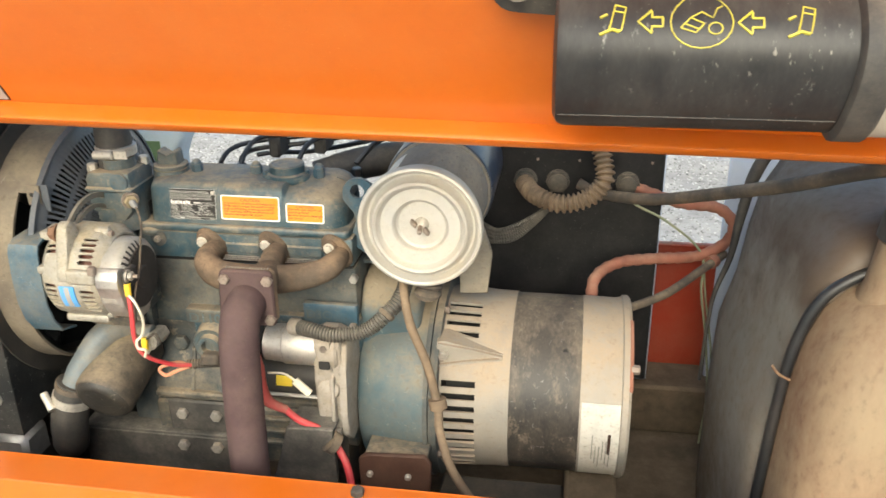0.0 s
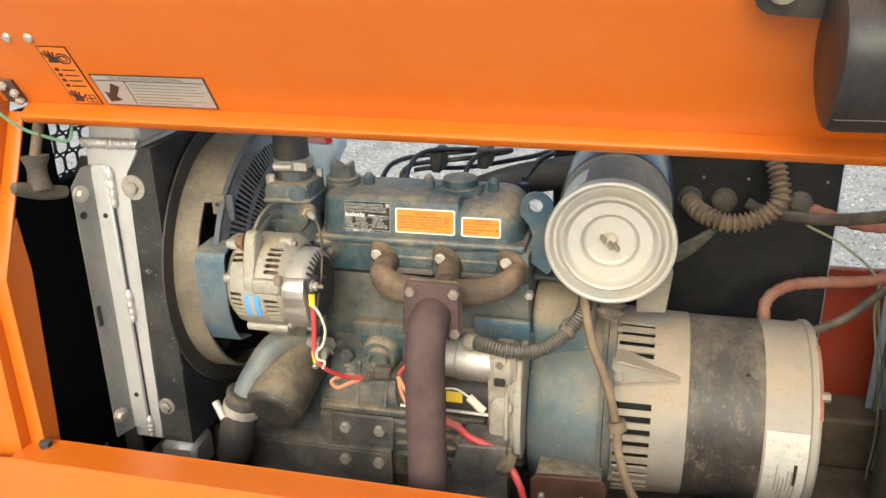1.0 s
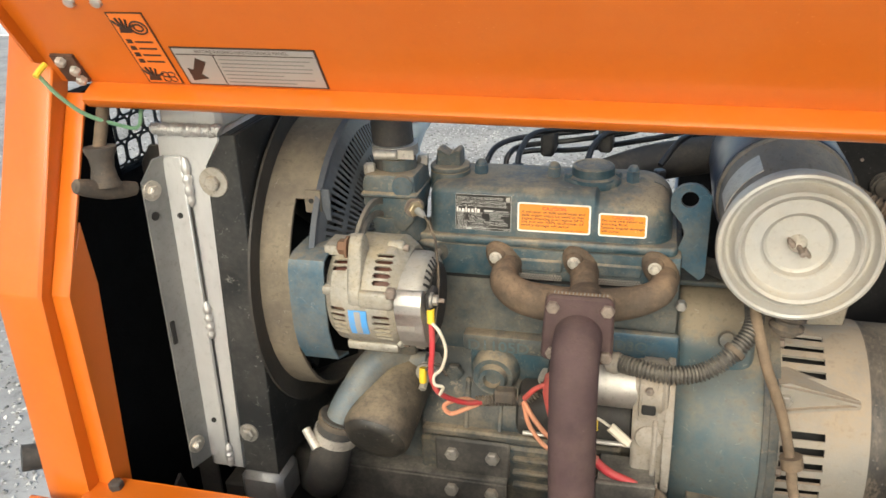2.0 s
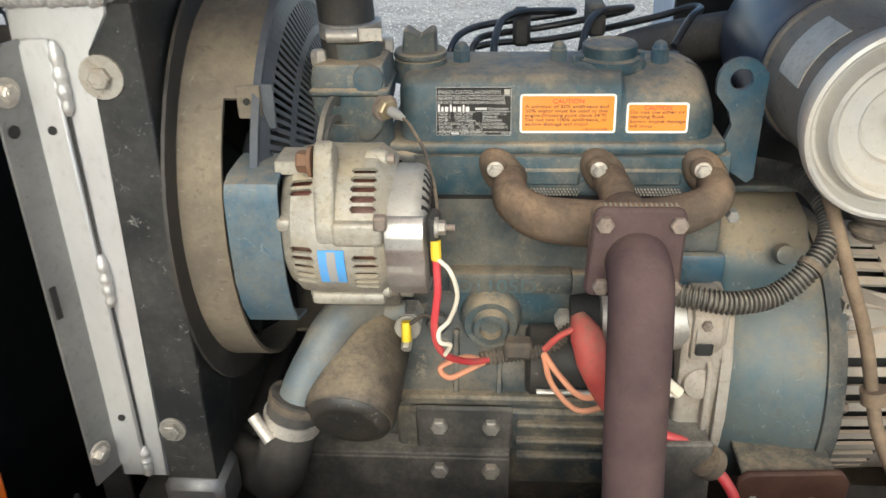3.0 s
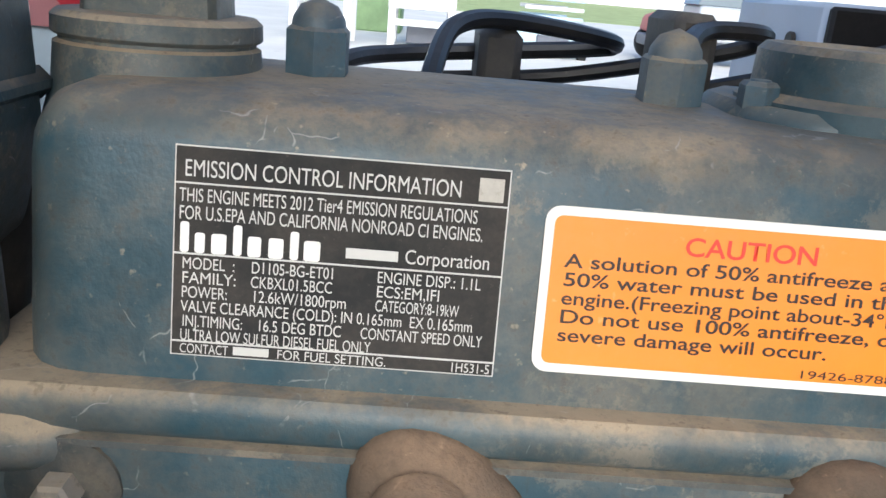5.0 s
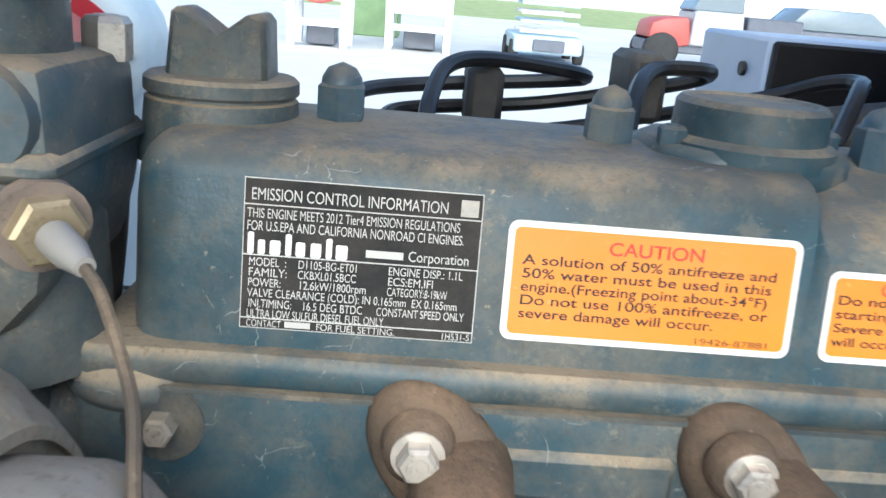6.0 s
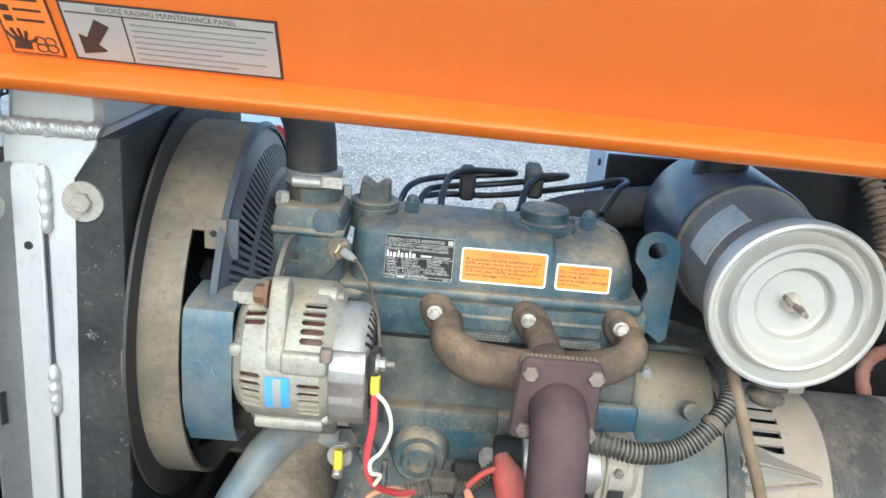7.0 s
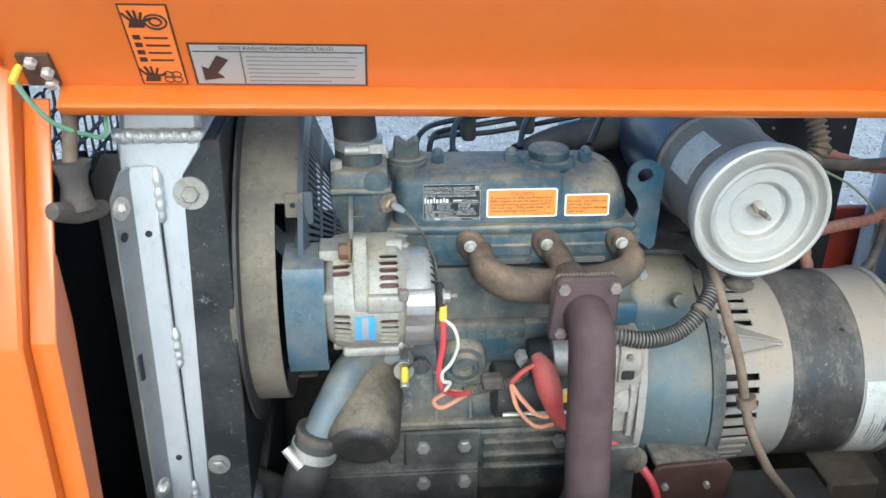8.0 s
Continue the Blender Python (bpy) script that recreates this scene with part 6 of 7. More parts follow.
part("slotted_frame", shell([-0.163, -0.155, -0.105, -0.085, -0.056], sang + [90 + 5.0 * k for k in range(1, 35)], slots, GC, [0.143, 0.143, 0.141, 0.1395, 0.139], [0.1385, 0.1385, 0.1365, 0.134, 0.132]), gen_alu, gen)
# rotor coloured near-black, which puts the inner shade behind the slots
part("rotor", rod((-0.16, *GC), (0.09, *GC), 0.118, seg=40), shade_and_black, gen)
lug_out = [(-0.162, 0.988), (-0.150, 0.990), (-0.125, 0.981), (-0.068, 0.966), (-0.066, 0.957), (-0.125, 0.953), (-0.150, 0.946), (-0.162, 0.948)]
part("frame_lug", loft([[(x, (1.0225 + 0.16 * (x + 0.162)) if k == 0 else 1.062, z) for x, z in lug_out] for k in (0, 1)]), gen_alu, gen)
for dz in (0.0, 1.0):
    part("lug_rib", loft([[(x, y + 0.16 * (x + 0.162), z0 - dz * (z0 - z1) + s) for y, s in ((1.017, -0.0018), (1.017, 0.0018), (1.03, 0.0022), (1.03, -0.0022))] for x, z0, z1 in ((-0.16, 0.986, 0.951), (-0.12, 0.977, 0.956), (-0.068, 0.963, 0.960))]), gen_alu, gen)
bolt("lug_bolt", (-0.153, 1.0235, 0.968), -Y, 0.0075, 0.008, zinc, gen)
part("stator", lathe((-0.057, *GC), X, [(0, 0.132), (0, 0.1375), (0.104, 0.1375), (0.104, 0.132)], 64), band_black, gen, "scuffed black stator band")
# dark plug stands for a shaded hole
part("stator_hole_shade", rod((0.022, 1.0485, 0.9715), (0.022, 1.055, 0.968), 0.0042, seg=12), shade_and_black, gen)
part("rear_frame", lathe((0.046, *GC), X, [(0, 0.132), (0, 0.1385), (0.050, 0.1375), (0.058, 0.139), (0.060, 0.142), (0.068, 0.142), (0.072, 0.138), (0.074, 0.11), (0.066, 0.1), (0.066, 0)], 64), gen_alu, gen)
part("rim_lead", tube([(0.116, 1.138 - 0.139 * math.cos(radians(a)), 0.867 + 0.139 * math.sin(radians(a))) for a in (28, 38, 50, 62, 74)], 0.0036, 8, 5), rust_hose, gen, "red-brown edge strip")
bolt("rear_bolt", (0.119, 1.035, 0.958), X, 0.007, 0.009, dull_bolt, gen)
plate = part("rating_plate", shell([0.049, 0.104], [-42, -34, -26, -18, -10, -2, 6, 14, 20], lambda i, j: False, GC, 0.1402, 0.138), label_grime, gen, "worn silver rating plate")
for k in range(6):
    part("text_bar", shell([0.066 + 0.005 * k, 0.0672 + 0.005 * k], [-20 - (k % 3) * 4 + 4 * i for i in range(6 - k % 2)], lambda i, j: False, GC, 0.1405, 0.1398), ink_grey, plate)
part("heading_bar", shell([0.088, 0.0925], [-14, -9, -4, 1], lambda i, j: False, GC, 0.1405, 0.1398), ink_black, plate)
# added black block standing in for the unlit void above the floor
part("frame_rail", box(-0.16, 0.03, 0.985, 1.05, 0.602, 0.735, 0.004), black_grime, gen, "black block added for the dark void under the generator")
part("foot", box(0.031, 0.11, 1.0, 1.26, 0.60, 0.745, 0.006), dirt_floor, gen, "dirt-covered foot")
gcab = thing("generator_cable", (-0.15, 0.95, 0.78), "brown dusty cable tied along the generator flange", "cable")
part("cable", tube([(-0.205, 1.01, 1.11), (-0.20, 0.985, 1.085), (-0.188, 0.965, 1.045), (-0.166, 0.96, 0.989), (-0.150, 0.952, 0.927), (-0.145, 0.935, 0.898), (-0.125, 0.91, 0.855), (-0.09, 0.89, 0.81), (-0.06, 0.88, 0.74), (-0.05, 0.88, 0.66)], 0.0062, 10), conduit_tan, gcab)
part("tie", lathe((-0.151, 0.953, 0.938), Vector((0.2, -0.2, -1)), [(0, 0.009), (0, 0.0125), (0.014, 0.0125), (0.014, 0.009)], 18), conduit_tan, gcab, "dusty clip")

# ---- air cleaner ----
CX, CZ = -0.172, 1.188
clean = thing("air_cleaner", (CX, 1.05, 1.10), "round air cleaner with a pale ribbed metal cover", "air cleaner")
part("cover", lathe((CX, 0.960, CZ), Y, [(0.019, 0.0), (0.019, 0.0305), (0.017, 0.0335), (0.010, 0.0355), (0.008, 0.0375), (0.008, 0.0525), (0.006, 0.0545), (-0.001, 0.0572), (-0.0035, 0.0602), (-0.001, 0.0632), (0.010, 0.0665), (0.013, 0.069), (0.013, 0.0715), (0.010, 0.0735), (0.001, 0.0757), (-0.0008, 0.078), (0.0005, 0.081), (0.005, 0.0825), (0.014, 0.082), (0.016, 0.079), (0.03, 0.078)], 72), cover_grey, clean, "pale grey ribbed cover", 28)
nut = part("wing_nut", lathe((CX, 0.979, CZ), -Y, [(0, 0.010), (0.004, 0.009), (0.009, 0.006), (0.011, 0.004), (0.011, 0)], 14), zinc, clean, "dull wing nut")
part("stud", rod((CX, 0.970, CZ), (CX + 0.002, 0.950, CZ - 0.001), 0.0030, seg=12), dull_bolt, nut)
for side in (-1, 1):
    part("wing", prism([(CX + side * 0.003, CZ - side * 0.004), (CX + side * 0.011, CZ - side * 0.011), (CX + side * 0.013, CZ - side * 0.007), (CX + side * 0.006, CZ + side * 0.001)], "y", 0.962, 0.971, 0.0012), dull_bolt, nut)
part("canister", lathe((CX, 0.98, CZ), Y, [(0, 0.073), (0.13, 0.0735), (0.131, 0.0765), (0.137, 0.0765), (0.138, 0.074)], 56), canister_dusty, clean)
part("rear_canister", lathe((CX, 1.118, CZ), Y, [(0, 0.078), (0.004, 0.0795), (0.15, 0.0795), (0.165, 0.076), (0.174, 0.065), (0.176, 0)], 56), canister_blue, clean, "blue-grey rear canister")
bm = bmesh.new()
for y0, y1, r0, r1 in ((1.02, 1.075, 0.0742, 0.073),):
    rings = [[bm.verts.new((CX - r * math.cos(radians(a)), y, CZ + r * math.sin(radians(a)))) for a in range(12, 64, 4)] for y, r in ((y0, r0), (y1, r0), (y1, r1), (y0, r1))]
    for a, b in zip(rings, rings[1:] + rings[:1]):
        for k in range(len(a) - 1):
            bm.faces.new((a[k], a[k + 1], b[k + 1], b[k]))
part("worn_label", bm, label_grime, clean, "worn silver label")
part("intake_pipe", lathe((-0.186, 1.205, 1.245), Z, [(0, 0.034), (0.02, 0.030), (0.075, 0.030)], 28), black_paint, clean, "black intake pipe")
part("intake_cap", lathe((-0.186, 1.205, 1.308), Z, [(0, 0.03), (0.002, 0.083), (0.006, 0.088), (0.03, 0.088), (0.036, 0.082), (0.042, 0.0)], 36), black_paint, clean, "black intake cap")
part("drain_boot", tube([(CX + 0.008, 1.0, 1.118), (CX + 0.006, 0.998, 1.10), (CX + 0.004, 0.995, 1.085), (CX + 0.003, 0.995, 1.074)], 0.0165, 16, 6, ridge=(0.011, 0.005)), rubber_dusty, clean, "ribbed rubber dust valve")
part("outlet_hose", tube([(CX - 0.01, 1.24, 1.19), (CX - 0.04, 1.30, 1.185), (-0.27, 1.31, 1.175), (-0.34, 1.29, 1.165), (-0.40, 1.26, 1.15)], 0.027, 16, 8), rubber, clean, "black rubber intake hose")
brk = thing("air_cleaner_bracket", (-0.12, 1.08, 1.02), "grey steel bracket under the air cleaner", "bracket")
part("plate", prism([(-0.135, 1.045), (-0.094, 1.048), (-0.088, 1.11), (-0.10, 1.15), (-0.135, 1.15)], "y", 1.070, 1.076, 0.0015), bracket_grey, brk)
part("ledge", box(-0.30, -0.12, 1.09, 1.15, 1.075, 1.082, 0.002), block_grime, brk)

# injector pipes
inj = thing("injector_pipes", (-0.45, 1.25, 1.17), "black steel injector pipes with clamps behind the valve cover", "fuel pipes")
part("pipe", tube([(-0.558, 1.235, 1.165), (-0.555, 1.24, 1.182), (-0.545, 1.265, 1.194), (-0.515, 1.30, 1.197), (-0.43, 1.32, 1.204), (-0.413, 1.318, 1.2075), (-0.43, 1.30, 1.212), (-0.475, 1.27, 1.217), (-0.497, 1.245, 1.214), (-0.505, 1.215, 1.20), (-0.506, 1.20, 1.185)], 0.0042, 9), injector_pipe, inj)
part("pipe", tube([(-0.534, 1.26, 1.165), (-0.53, 1.27, 1.18), (-0.514, 1.30, 1.184), (-0.44, 1.32, 1.190), (-0.37, 1.30, 1.208), (-0.351, 1.29, 1.216), (-0.36, 1.27, 1.2205), (-0.389, 1.255, 1.220), (-0.405, 1.225, 1.212), (-0.413, 1.20, 1.19)], 0.0042, 9), injector_pipe, inj)
part("pipe", tube([(-0.53, 1.33, 1.163), (-0.50, 1.335, 1.167), (-0.431, 1.33, 1.173), (-0.324, 1.30, 1.203), (-0.29, 1.28, 1.218), (-0.279, 1.262, 1.221), (-0.295, 1.23, 1.218), (-0.316, 1.20, 1.195)], 0.0042, 9), injector_pipe, inj)
for x, y, z in ((-0.475, 1.30, 1.191), (-0.392, 1.285, 1.205)):
    part("pipe_clamp", box(x - 0.010, x + 0.010, y - 0.03, y + 0.025, z - 0.014, z + 0.022, 0.004), rubber, inj, "black rubber clamp")
for x in (-0.506, -0.413, -0.316):
    part("union_nut", lathe((x, 1.20, 1.165), Z, [(0, 0.009), (0.022, 0.009), (0.024, 0.007)], 6), injector_pipe, inj)

# ---- control box and what runs from it ----
ctrl = thing("control_box", (-0.05, 1.43, 0.72), "control box with a black front and pale blue-grey sides", "control box")
part("shell", box(-0.290, 0.174, 1.364, 1.50, 0.74, 1.238, 0.003), pale_blue, ctrl)
part("front", box(-0.288, 0.171, 1.358, 1.365, 0.745, 1.236, 0.002), black_panel, ctrl, "black front panel")
for z in (1.215, 1.15):
    part("side_screw", rod((-0.289, 1.40, z), (-0.293, 1.40, z), 0.005, seg=12), black_grime, ctrl)
for x in (-0.06, -0.005, 0.112):
    g = part("cable_gland", lathe((x, 1.362, 1.128), -Y, [(0, 0.020), (0.008, 0.020), (0.009, 0.016), (0.02, 0.015), (0.022, 0.011)], 20), gland_dark, ctrl, "dusty cable gland")
    part("gland_nut", lathe((x, 1.354, 1.128), -Y, [(0, 0.0205), (0.007, 0.0205)], 6), gland_dark, g)
for x in (-0.04, 0.03, 0.15):
    part("rivet", rod((x, 1.358, 1.165), (x, 1.3555, 1.165), 0.0024, seg=10), dull_bolt, ctrl)
cbl = thing("corrugated_conduit", (0, 1.3, 1.10), "tan dusty corrugated conduit looping from the control box", "conduit")
part("conduit", tube([(-0.062, 1.345, 1.127), (-0.041, 1.30, 1.121), (0.001, 1.28, 1.114), (0.046, 1.28, 1.126), (0.070, 1.28, 1.155), (0.067, 1.295, 1.185), (0.058, 1.31, 1.215), (0.045, 1.33, 1.25)], 0.0135, 14, 8, ridge=(0.0092, 0.005)), conduit_tan, cbl)
loopc = thing("bundled_cable", (-0.08, 1.29, 1.05), "grey bundled cables looped before the black panel", "cable")
for k in range(4):
    part("cable", tube([(-0.13, 1.29 + 0.008 * k, 1.04 + 0.006 * k), (-0.10, 1.275, 1.045 + 0.006 * k), (-0.07, 1.275, 1.052 + 0.007 * k), (-0.034, 1.285, 1.083 + 0.003 * k), (-0.012, 1.30, 1.107)], 0.0048, 8, 6, ridge=(0.004, 0.0010)), cable_grey, loopc)
c1 = thing("black_cable", (0.2, 1.2, 1.12), "thick dusty black cable crossing to the fuel tank", "cable")
part("cable", tube([(0.03, 1.345, 1.128), (0.066, 1.33, 1.117), (0.144, 1.28, 1.128), (0.217, 1.20, 1.167), (0.295, 1.05, 1.237), (0.367, 0.95, 1.293), (0.42, 0.90, 1.31)], 0.0095, 10), rubber_dusty, c1)
c2 = thing("red_sleeved_cable", (0.2, 1.3, 0.99), "red-brown taped cable looping from generator to control box", "cable")
part("cable", tube([(0.060, 1.21, 0.965), (0.064, 1.25, 0.997), (0.10, 1.29, 1.009), (0.157, 1.32, 1.007), (0.237, 1.36, 0.999), (0.283, 1.37, 1.02), (0.294, 1.362, 1.058), (0.265, 1.36, 1.089), (0.198, 1.35, 1.10), (0.112, 1.355, 1.126)], 0.0096, 12, 8, ridge=(0.02, 0.0012)), rust_hose, c2)
c3 = thing("grey_cable", (0.2, 1.28, 0.97), "dusty grey cable from the generator end", "cable")
part("cable", tube([(0.105, 1.17, 0.985), (0.129, 1.20, 0.977), (0.182, 1.25, 0.978), (0.244, 1.33, 0.986), (0.288, 1.375, 1.0)], 0.0072, 10), rubber_dusty, c3)
part("strap", lathe((0.262, 1.355, 0.99), Vector((1, 1, 0.4)), [(0, 0.008), (0, 0.0125), (0.012, 0.0125), (0.012, 0.008)], 16), rust_hose, c3)
c4 = thing("hanging_wire", (0.27, 1.33, 0.62), "thin dusty green wire hanging to the floor", "wire")
part("wire", tube([(0.112, 1.352, 1.12), (0.124, 1.348, 1.096), (0.183, 1.35, 1.064), (0.246, 1.36, 1.005), (0.254, 1.36, 0.93), (0.269, 1.35, 0.846), (0.28, 1.33, 0.741), (0.275, 1.32, 0.64)], 0.0022, 8), olive_wire, c4)
part("wire", tube([(0.25, 1.358, 1.0), (0.262, 1.355, 0.92), (0.279, 1.345, 0.83), (0.289, 1.33, 0.74), (0.282, 1.32, 0.66)], 0.0018, 8), olive_wire, c4)

# ---- fuel tank ----
tank = thing("fuel_tank", (0.55, 1.05, 0.60), "large dusty plastic fuel tank in two tones, brown and grey", "fuel tank")


FRONT_EDGE = [(0.262, 0.62), (0.264, 0.80), (0.268, 0.92), (0.275, 1.05), (0.285, 1.115), (0.300, 1.155), (0.322, 1.180), (0.36, 1.200), (0.43, 1.212), (0.60, 1.218), (0.97, 1.218)]
REAR_EDGE = [(0.262, 0.62), (0.258, 0.80), (0.262, 0.95), (0.281, 1.03), (0.290, 1.11), (0.302, 1.175), (0.325, 1.218), (0.37, 1.240), (0.45, 1.244), (0.60, 1.245), (0.97, 1.245)]


def tank_section(y, edge, d):
    """The tank's outline at y, drawn in by d on its rounded side and top."""
    pts = [(x + d * max(0, min(1, (0.55 - x) / 0.25)), z - d * max(0, min(1, (z - 0.62) / 0.3))) for x, z in edge]
    return [(x, y, z) for x, z in pts + [(0.97, 0.603), (0.262 + d, 0.603)]]


part("rear_shell", loft([tank_section(y, REAR_EDGE, d) for y, d in ((0.888, 0.022), (0.892, 0.012), (0.905, 0.004), (0.94, 0.0), (1.20, 0.0), (1.26, 0.006), (1.295, 0.02), (1.31, 0.045), (1.315, 0.075))]), tank_grey, tank, "grey translucent plastic shell", 60)
part("front_shell", loft([tank_section(y, FRONT_EDGE, d) for y, d in ((0.788, 0.085), (0.790, 0.06), (0.797, 0.040), (0.812, 0.024), (0.84, 0.014), (0.887, 0.010))]), tank_brown, tank, "brown dust-covered shell", 60)
part("seam_strip", tube([(x + 0.004, 0.886, z - 0.002) for x, z in FRONT_EDGE], 0.0068, 10, 5), injector_pipe, tank, "black rubber seam strip")
part("seam_strip", tube([(x - 0.004, 1.275, z + 0.004) for x, z in REAR_EDGE[1:9]], 0.011, 10, 5, radii=[0.003, 0.0035, 0.005, 0.008, 0.010, 0.010, 0.010, 0.010]), rubber, tank, "black rubber seam strip")
part("clip", tube([(0.262, 0.88, 1.07), (0.268, 0.872, 1.064), (0.282, 0.871, 1.057)], 0.0018, 7, 3), brown_steel, tank)
neck = part("filler_neck", lathe((0.372, 0.87, 1.165), Vector((0.1, 0, 1)), [(0, 0.038), (0.02, 0.033), (0.07, 0.031), (0.072, 0.027)], 24), tank_brown, tank)
part("filler_cap", lathe((0.380, 0.87, 1.238), Vector((0.1, 0, 1)), [(0, 0.036), (0.03, 0.036), (0.034, 0.03), (0.034, 0)], 24), rubber, neck, "black filler cap")

# mounting beam, feet and plates on the floor
beam = thing("engine_beam", (-0.55, 0.95, 0.60), "black steel engine mounting beam", "beam")
part("beam_top", box(-0.73, -0.485, 0.990, 1.035, 0.808, 0.814, 0.0015), bracket_dusty, beam)
part("beam_face", box(-0.73, -0.485, 0.9895, 0.996, 0.64, 0.809, 0.002), bracket_dusty, beam)
for x in (-0.5595, -0.5045):
    bolt("beam_bolt", (x, 0.9895, 0.794), -Y, 0.0095, 0.008, dull_steel, beam)
part("leg", box(-0.72, -0.68, 0.99, 1.2, 0.60, 0.641, 0.003), black_grime, beam)
plate2 = thing("support_bracket", (-0.35, 0.94, 0.60), "dirty black angled support bracket", "bracket")
part("gusset", prism([(-0.365, 0.888), (-0.296, 0.890), (-0.293, 0.78), (-0.29, 0.62), (-0.42, 0.62), (-0.405, 0.77), (-0.384, 0.81)], "y", 0.925, 0.933, 0.0015), bracket_dusty, plate2)
part("shelf", box(-0.364, -0.297, 0.9332, 0.985, 0.879, 0.887, 0.002), bracket_dusty, plate2)
for x, y in ((0.20, 0.98), (0.30, 1.02)):
    ft = thing("rubber_mount", (x, y, 0.60), "dirty black rubber mounting foot", "mount")
    part("block", lathe((x, y, 0.60), Z, [(0, 0.045), (0.02, 0.05), (0.07, 0.042), (0.085, 0.02), (0.12, 0.012)], 18), rubber_dusty, ft)
handle = thing("jack_handle", (-1.03, 0.80, 0.90), "black rubber-gripped handle beside the housing", "handle")
part("grip", tube([(-0.98, 0.83, 0.905), (-1.0, 0.80, 0.925), (-1.03, 0.77, 0.935)], 0.016, 12, 6), rubber, handle)

# ---- trailer under the housing ----
trailer = thing("trailer", (0, 1.15, 0.0), "black steel trailer frame carrying the generator housing", "trailer")
for y in (0.80, 1.46):
    part("frame_rail", box(-1.0, 1.02, y - 0.03, y + 0.03, 0.48, 0.584, 0.004), black_paint, trailer)
for x in (-0.8, 0.0, 0.8):
    part("cross_member", box(x - 0.03, x + 0.03, 0.83, 1.43, 0.50, 0.58, 0.004), black_paint, trailer)
for y in (0.66, 1.60):
    w = part("wheel", lathe((0.1, y - 0.08, 0.30), Y, [(0, 0.17), (0.01, 0.27), (0.03, 0.30), (0.13, 0.30), (0.15, 0.27), (0.16, 0.17)], 36), tyre_rubber, trailer)
    part("rim", lathe((0.1, y - 0.07, 0.30), Y, [(0, 0.06), (0.02, 0.16), (0.12, 0.16), (0.14, 0.06)], 28), white_paint, w)
part("axle", rod((0.1, 0.60, 0.30), (0.1, 1.66, 0.30), 0.035), black_paint, trailer)
for x in (-0.9, 0.9):
    part("prop_stand", rod((x, 1.15, 0.0), (x, 1.15, 0.5), 0.03), black_paint, trailer)

# ---- plastic bottle on the far sill ----
bottle = thing("coolant_bottle", (-0.78, 1.44, 0.962), "pale blue plastic coolant bottle with green and red labels", "bottle")
levels = ((0.972, -0.855, -0.738), (0.978, -0.862, -0.731), (1.125, -0.862, -0.722), (1.150, -0.862, -0.712), (1.168, -0.860, -0.701), (1.200, -0.858, -0.699), (1.214, -0.850, -0.703), (1.224, -0.835, -0.710), (1.228, -0.815, -0.720))
part("body", loft([[((x0 + x1) / 2 + (x1 - x0) / 2 * math.copysign(abs(math.cos(q)) ** 0.3, math.cos(q)), 1.437 + 0.037 * math.copysign(abs(math.sin(q)) ** 0.3, math.sin(q)), z) for q in (2 * math.pi * (k + 0.5) / 28 for k in range(28))] for z, x0, x1 in levels]), bottle_plastic, bottle)
part("green_label", box(-0.805, -0.748, 1.3985, 1.4005, 1.070, 1.160, 0.0005), green_paint, bottle, "green paper label")
half = [radians(23 + 4 * k) for k in range(12)]
part("pink_label", prism([(-0.770, 1.186)] + [(-0.770 + 0.058 * math.cos(q), 1.163 + 0.058 * math.sin(q)) for q in half], "y", 1.3986, 1.4004), pink_paper, bottle, "pink rounded label")
part("red_border", prism([(-0.770 + 0.070 * math.cos(q), 1.163 + 0.070 * math.sin(q)) for q in half] + [(-0.770 + 0.0575 * math.cos(q), 1.163 + 0.0575 * math.sin(q)) for q in half[::-1]], "y", 1.3978, 1.4002), red_wire, bottle, "red border of the label")
part("bracket", box(-0.865, -0.735, 1.405, 1.512, 0.9625, 0.9715, 0.002), black_grime, bottle, "black steel shelf bracket")

# ---- yard behind ----
rng = random.Random(4)


def pebbles(name, areas, sizes, label):
    verts, faces = [], []
    for (x0, x1, y0, y1, count) in areas:
        for _ in range(count):
            r = rng.uniform(*sizes)
            c = (x0 + (x1 - x0) * rng.betavariate(1.6, 1.6), y0 + (y1 - y0) * rng.betavariate(1.6, 1.6))
            n = len(verts)
            ax = [r * rng.uniform(0.6, 1.2) for _ in range(4)]
            q = rng.uniform(0, 6.28)
            for k in range(4):
                verts.append((c[0] + ax[k] * math.cos(q + k * 1.571), c[1] + ax[k] * math.sin(q + k * 1.571), r * rng.uniform(0.05, 0.3)))
            verts.append((c[0] + r * rng.uniform(-0.3, 0.3), c[1] + r * rng.uniform(-0.3, 0.3), r * rng.uniform(0.6, 1.0)))
            faces += [(n + k, n + (k + 1) % 4, n + 4) for k in range(4)]
    me = bpy.data.meshes.new(name)
    me.from_pydata(verts, [], faces)
    me.materials.append(stone)
    return tagged(new(name, me), label, "gravel", kind="stuff")


pebbles("gravel_stones", ((-5.6, -0.9, 0.3, 6.0, 30000), (-2.6, 3.6, 1.6, 7.5, 34000), (-3.6, 4.2, 5.5, 9.2, 26000)), (0.003, 0.011), "loose grey crushed stones on the yard")
# sheet of whitened ground carries the glare of the far yard
tagged(part("pavement", box(-200, 200, 9.0, 40, 0.0, 0.012), glare_yard, smooth=0), "far yard ground, whitened in its colour for overexposed glare", "pavement", kind="structure")
tagged(part("grass_field", box(-300, 300, 40, 112, 0.0, 0.03), grass, smooth=0), "green grass field beyond the yard", "grass", kind="stuff")

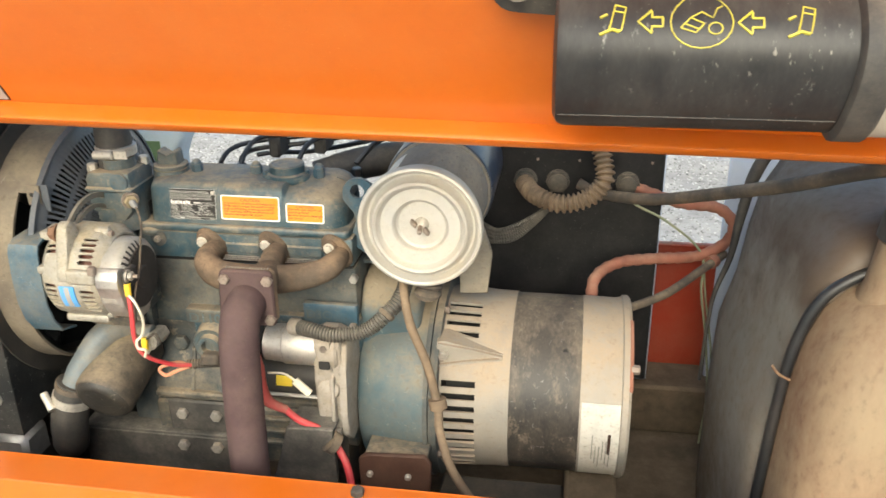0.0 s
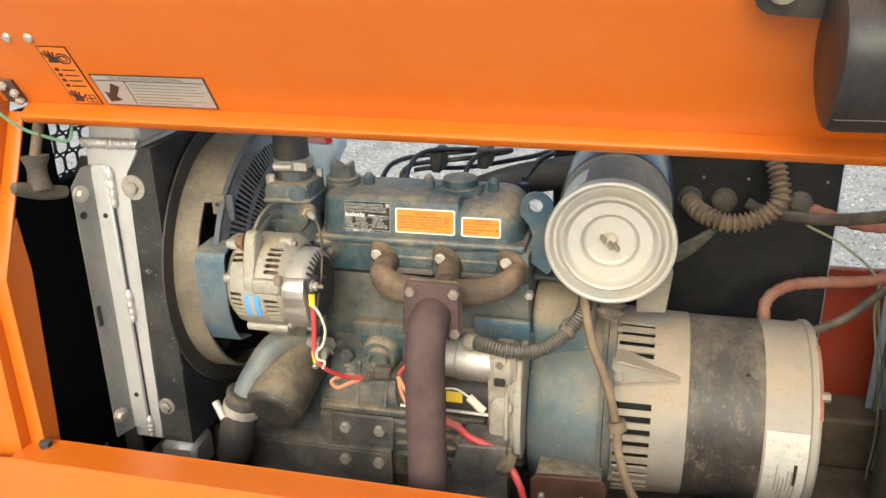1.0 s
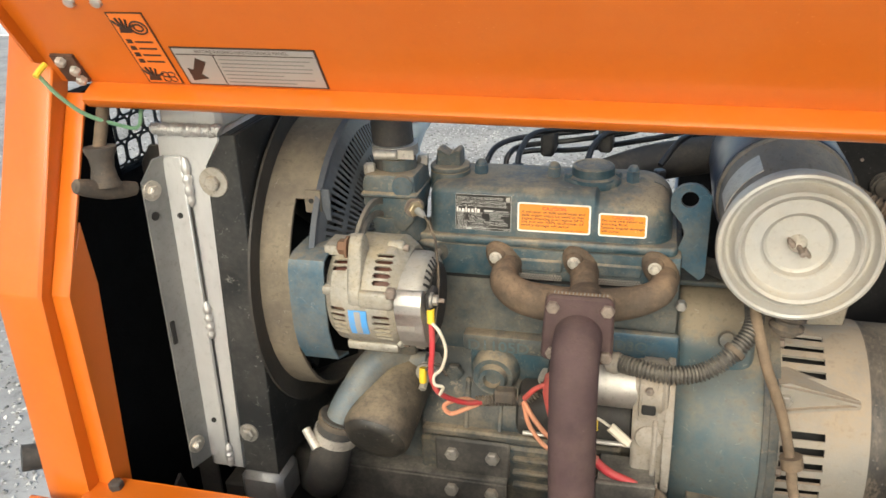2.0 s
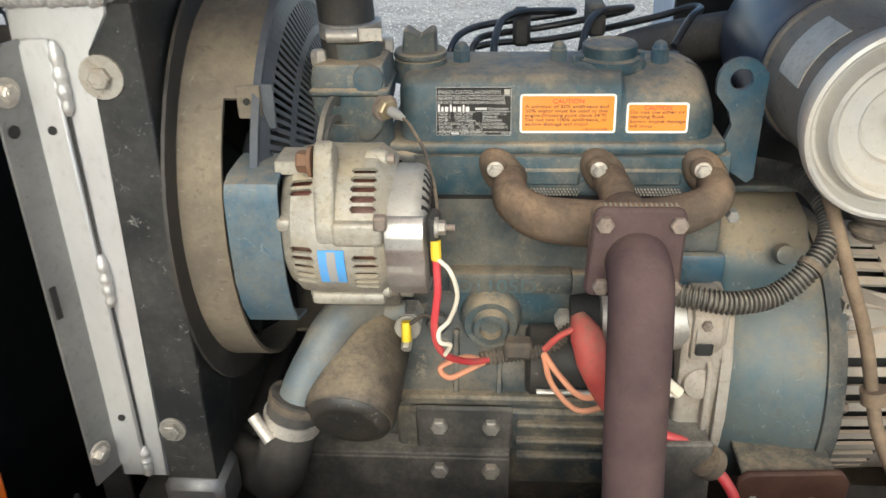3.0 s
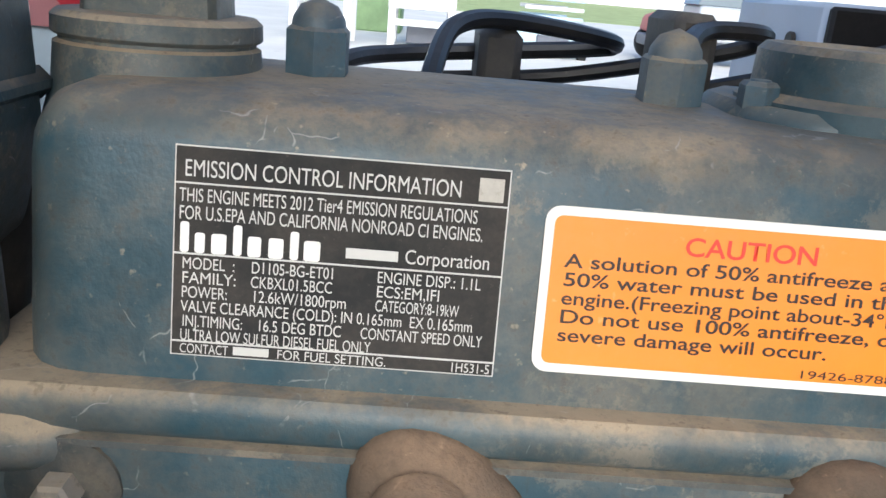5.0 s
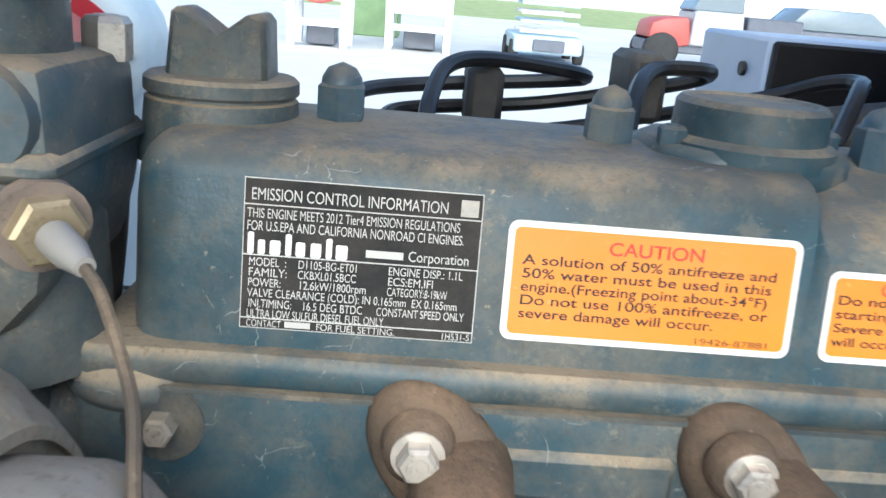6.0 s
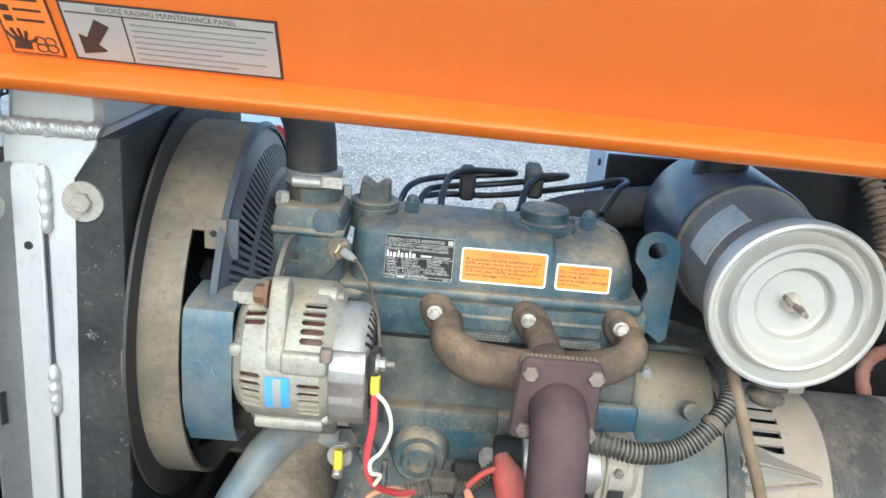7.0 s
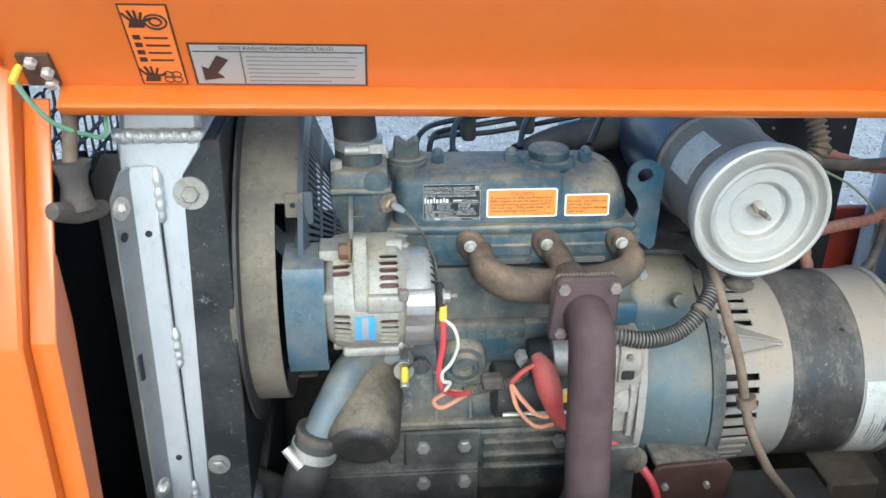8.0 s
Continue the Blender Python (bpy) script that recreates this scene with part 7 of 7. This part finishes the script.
# added white wall in place of the blown-out bright distance
tagged(part("backdrop", box(-260, 260, 120, 121, 0.0, 16), white_paint, smooth=0), "added white wall standing for the overexposed distance beyond the grass", "backdrop", kind="structure")


def stand(x, y, w, h, label, drum):
    s = thing("white_stand", (x, y, 0), label, "stand", "white stands in the yard")
    for dx in (0, w):
        for dy in (0, 1.0):
            part("leg", box(x + dx - 0.07, x + dx + 0.07, y + dy - 0.07, y + dy + 0.07, 0, h, 0.01), white_paint, s)
    part("lower_rail", box(x, x + w, y - 0.05, y + 0.05, 0.38, 0.50, 0.01), white_paint, s)
    part("deck", box(x - 0.05, x + w + 0.05, y - 0.05, y + 1.05, h - 0.12, h, 0.01), white_paint, s)
    if drum:
        t = part("drum", lathe((x + w / 2, y - 0.1, h + 0.42), Y, [(0, 0.3), (0.02, 0.55), (1.1, 0.55), (1.12, 0.3)], 32), white_paint, s)
        part("drum_rim", tube([(x + w / 2 + 0.56 * math.cos(q), y - 0.1, h + 0.42 + 0.56 * math.sin(q)) for q in (2 * math.pi * k / 24 for k in range(25))], 0.035, 8, 2), red_machine, t)
    else:
        part("panel", box(x - 0.08, x + w + 0.08, y - 0.08, y + 1.08, h * 0.72, h + 1.2, 0.02), white_paint, s)
    part("cross_box", box(x + w * 0.25, x + w * 0.8, y + 0.3, y + 0.8, 0.05, 0.4, 0.02), dark_machine, s)


stand(-2.95, 16.2, 0.95, 0.95, "white steel stand with a round tank on it", True)
stand(-1.25, 17.0, 1.1, 0.95, "white steel stand with a closed white cabinet", False)
bin_ = thing("green_container", (-1.9, 20.5, 0), "green steel container in the yard", "container")
part("body", box(-2.3, -1.2, 20.5, 22.0, 0.0, 2.1, 0.04), green_paint, bin_)
part("lid", box(-2.35, -1.15, 20.45, 22.05, 2.1, 2.2, 0.03), green_paint, bin_)
lift_m = thing("scissor_lift", (1.75, 17.0, 0), "pale blue and white scissor lift, folded, in the yard", "lift")
part("base", box(1.1, 2.4, 16.9, 19.0, 0.18, 0.5, 0.04), pale_machine, lift_m)
for k in range(5):
    z = 0.5 + 0.17 * k
    for s in (0, 1):
        part("scissor_arm", box(1.2 + 0.06 * s, 2.3 - 0.06 * s, 17.0 + 1.6 * s, 17.08 + 1.6 * s, z + 0.04, z + 0.11, 0.01), pale_machine if k % 2 else white_paint, lift_m)
part("platform", box(1.1, 2.4, 16.9, 19.0, 1.36, 1.46, 0.02), white_paint, lift_m)
for x in (1.12, 2.34):
    for y in (16.92, 18.94):
        part("rail_post", box(x, x + 0.05, y, y + 0.05, 1.46, 2.5), white_paint, lift_m)
for z in (1.95, 2.45):
    part("rail", box(1.12, 2.39, 16.92, 16.97, z, z + 0.05), white_paint, lift_m)
part("ladder_box", box(1.45, 2.05, 16.82, 16.9, 0.22, 0.44, 0.02), dark_machine, lift_m)
for x in (1.05, 2.30):
    for y in (17.2, 18.6):
        part("wheel", rod((x, y, 0.2), (x + 0.16, y, 0.2), 0.2), tyre_rubber, lift_m)


def wheel(parent, x, y, r, w):
    t = part("wheel", lathe((x, y - w / 2, r), Y, [(0, r * 0.6), (0.02, r * 0.92), (0.05, r), (w - 0.05, r), (w - 0.02, r * 0.92), (w, r * 0.6)], 32), tyre_rubber, parent)
    part("rim", lathe((x, y - w / 2 + 0.01, r), Y, [(0, 0.05), (0.03, r * 0.58), (w - 0.06, r * 0.58), (w - 0.03, 0.05)], 24), white_paint, t)


utv = thing("utility_vehicle", (4.9, 18.8, 0), "red utility vehicle with a silver cab", "vehicle")
part("hood", prism([(3.95, 0.6), (4.0, 0.9), (4.25, 1.0), (4.75, 1.05), (4.85, 0.5), (4.6, 0.45)], "y", 18.3, 19.5, 0.06, seg=2), red_machine, utv)
part("chassis", box(3.9, 6.6, 18.4, 19.4, 0.32, 0.55, 0.03), dark_machine, utv)
part("door", prism([(4.8, 0.5), (4.85, 1.2), (5.85, 1.2), (5.9, 0.5)], "y", 18.28, 19.52, 0.04), silver_machine, utv)
part("cab_glass", prism([(4.8, 1.2), (5.1, 1.85), (5.8, 1.85), (5.85, 1.2)], "y", 18.36, 19.44, 0.02), glass, utv)
part("cab_roof", box(5.0, 5.95, 18.3, 19.5, 1.85, 1.93, 0.03), silver_machine, utv)
part("cargo_bed", box(5.95, 7.1, 18.3, 19.5, 0.62, 1.15, 0.04), dark_machine, utv)
for x in (4.25, 6.45):
    for y in (18.35, 19.45):
        wheel(utv, x, y, 0.36, 0.26)
car = thing("blue_car", (8.6, 21.5, 0), "dark blue parked car in the yard", "car")
part("body", prism([(7.0, 0.3), (6.95, 0.75), (7.6, 0.95), (10.6, 0.95), (10.9, 0.7), (10.9, 0.3)], "y", 20.6, 22.3, 0.08, seg=2), dark_machine, car)
part("cabin", prism([(7.7, 0.95), (8.2, 1.45), (9.7, 1.45), (10.4, 0.95)], "y", 20.7, 22.2, 0.06, seg=2), glass, car)
for x in (7.7, 10.1):
    for y in (20.65, 22.25):
        wheel(car, x, y, 0.31, 0.2)
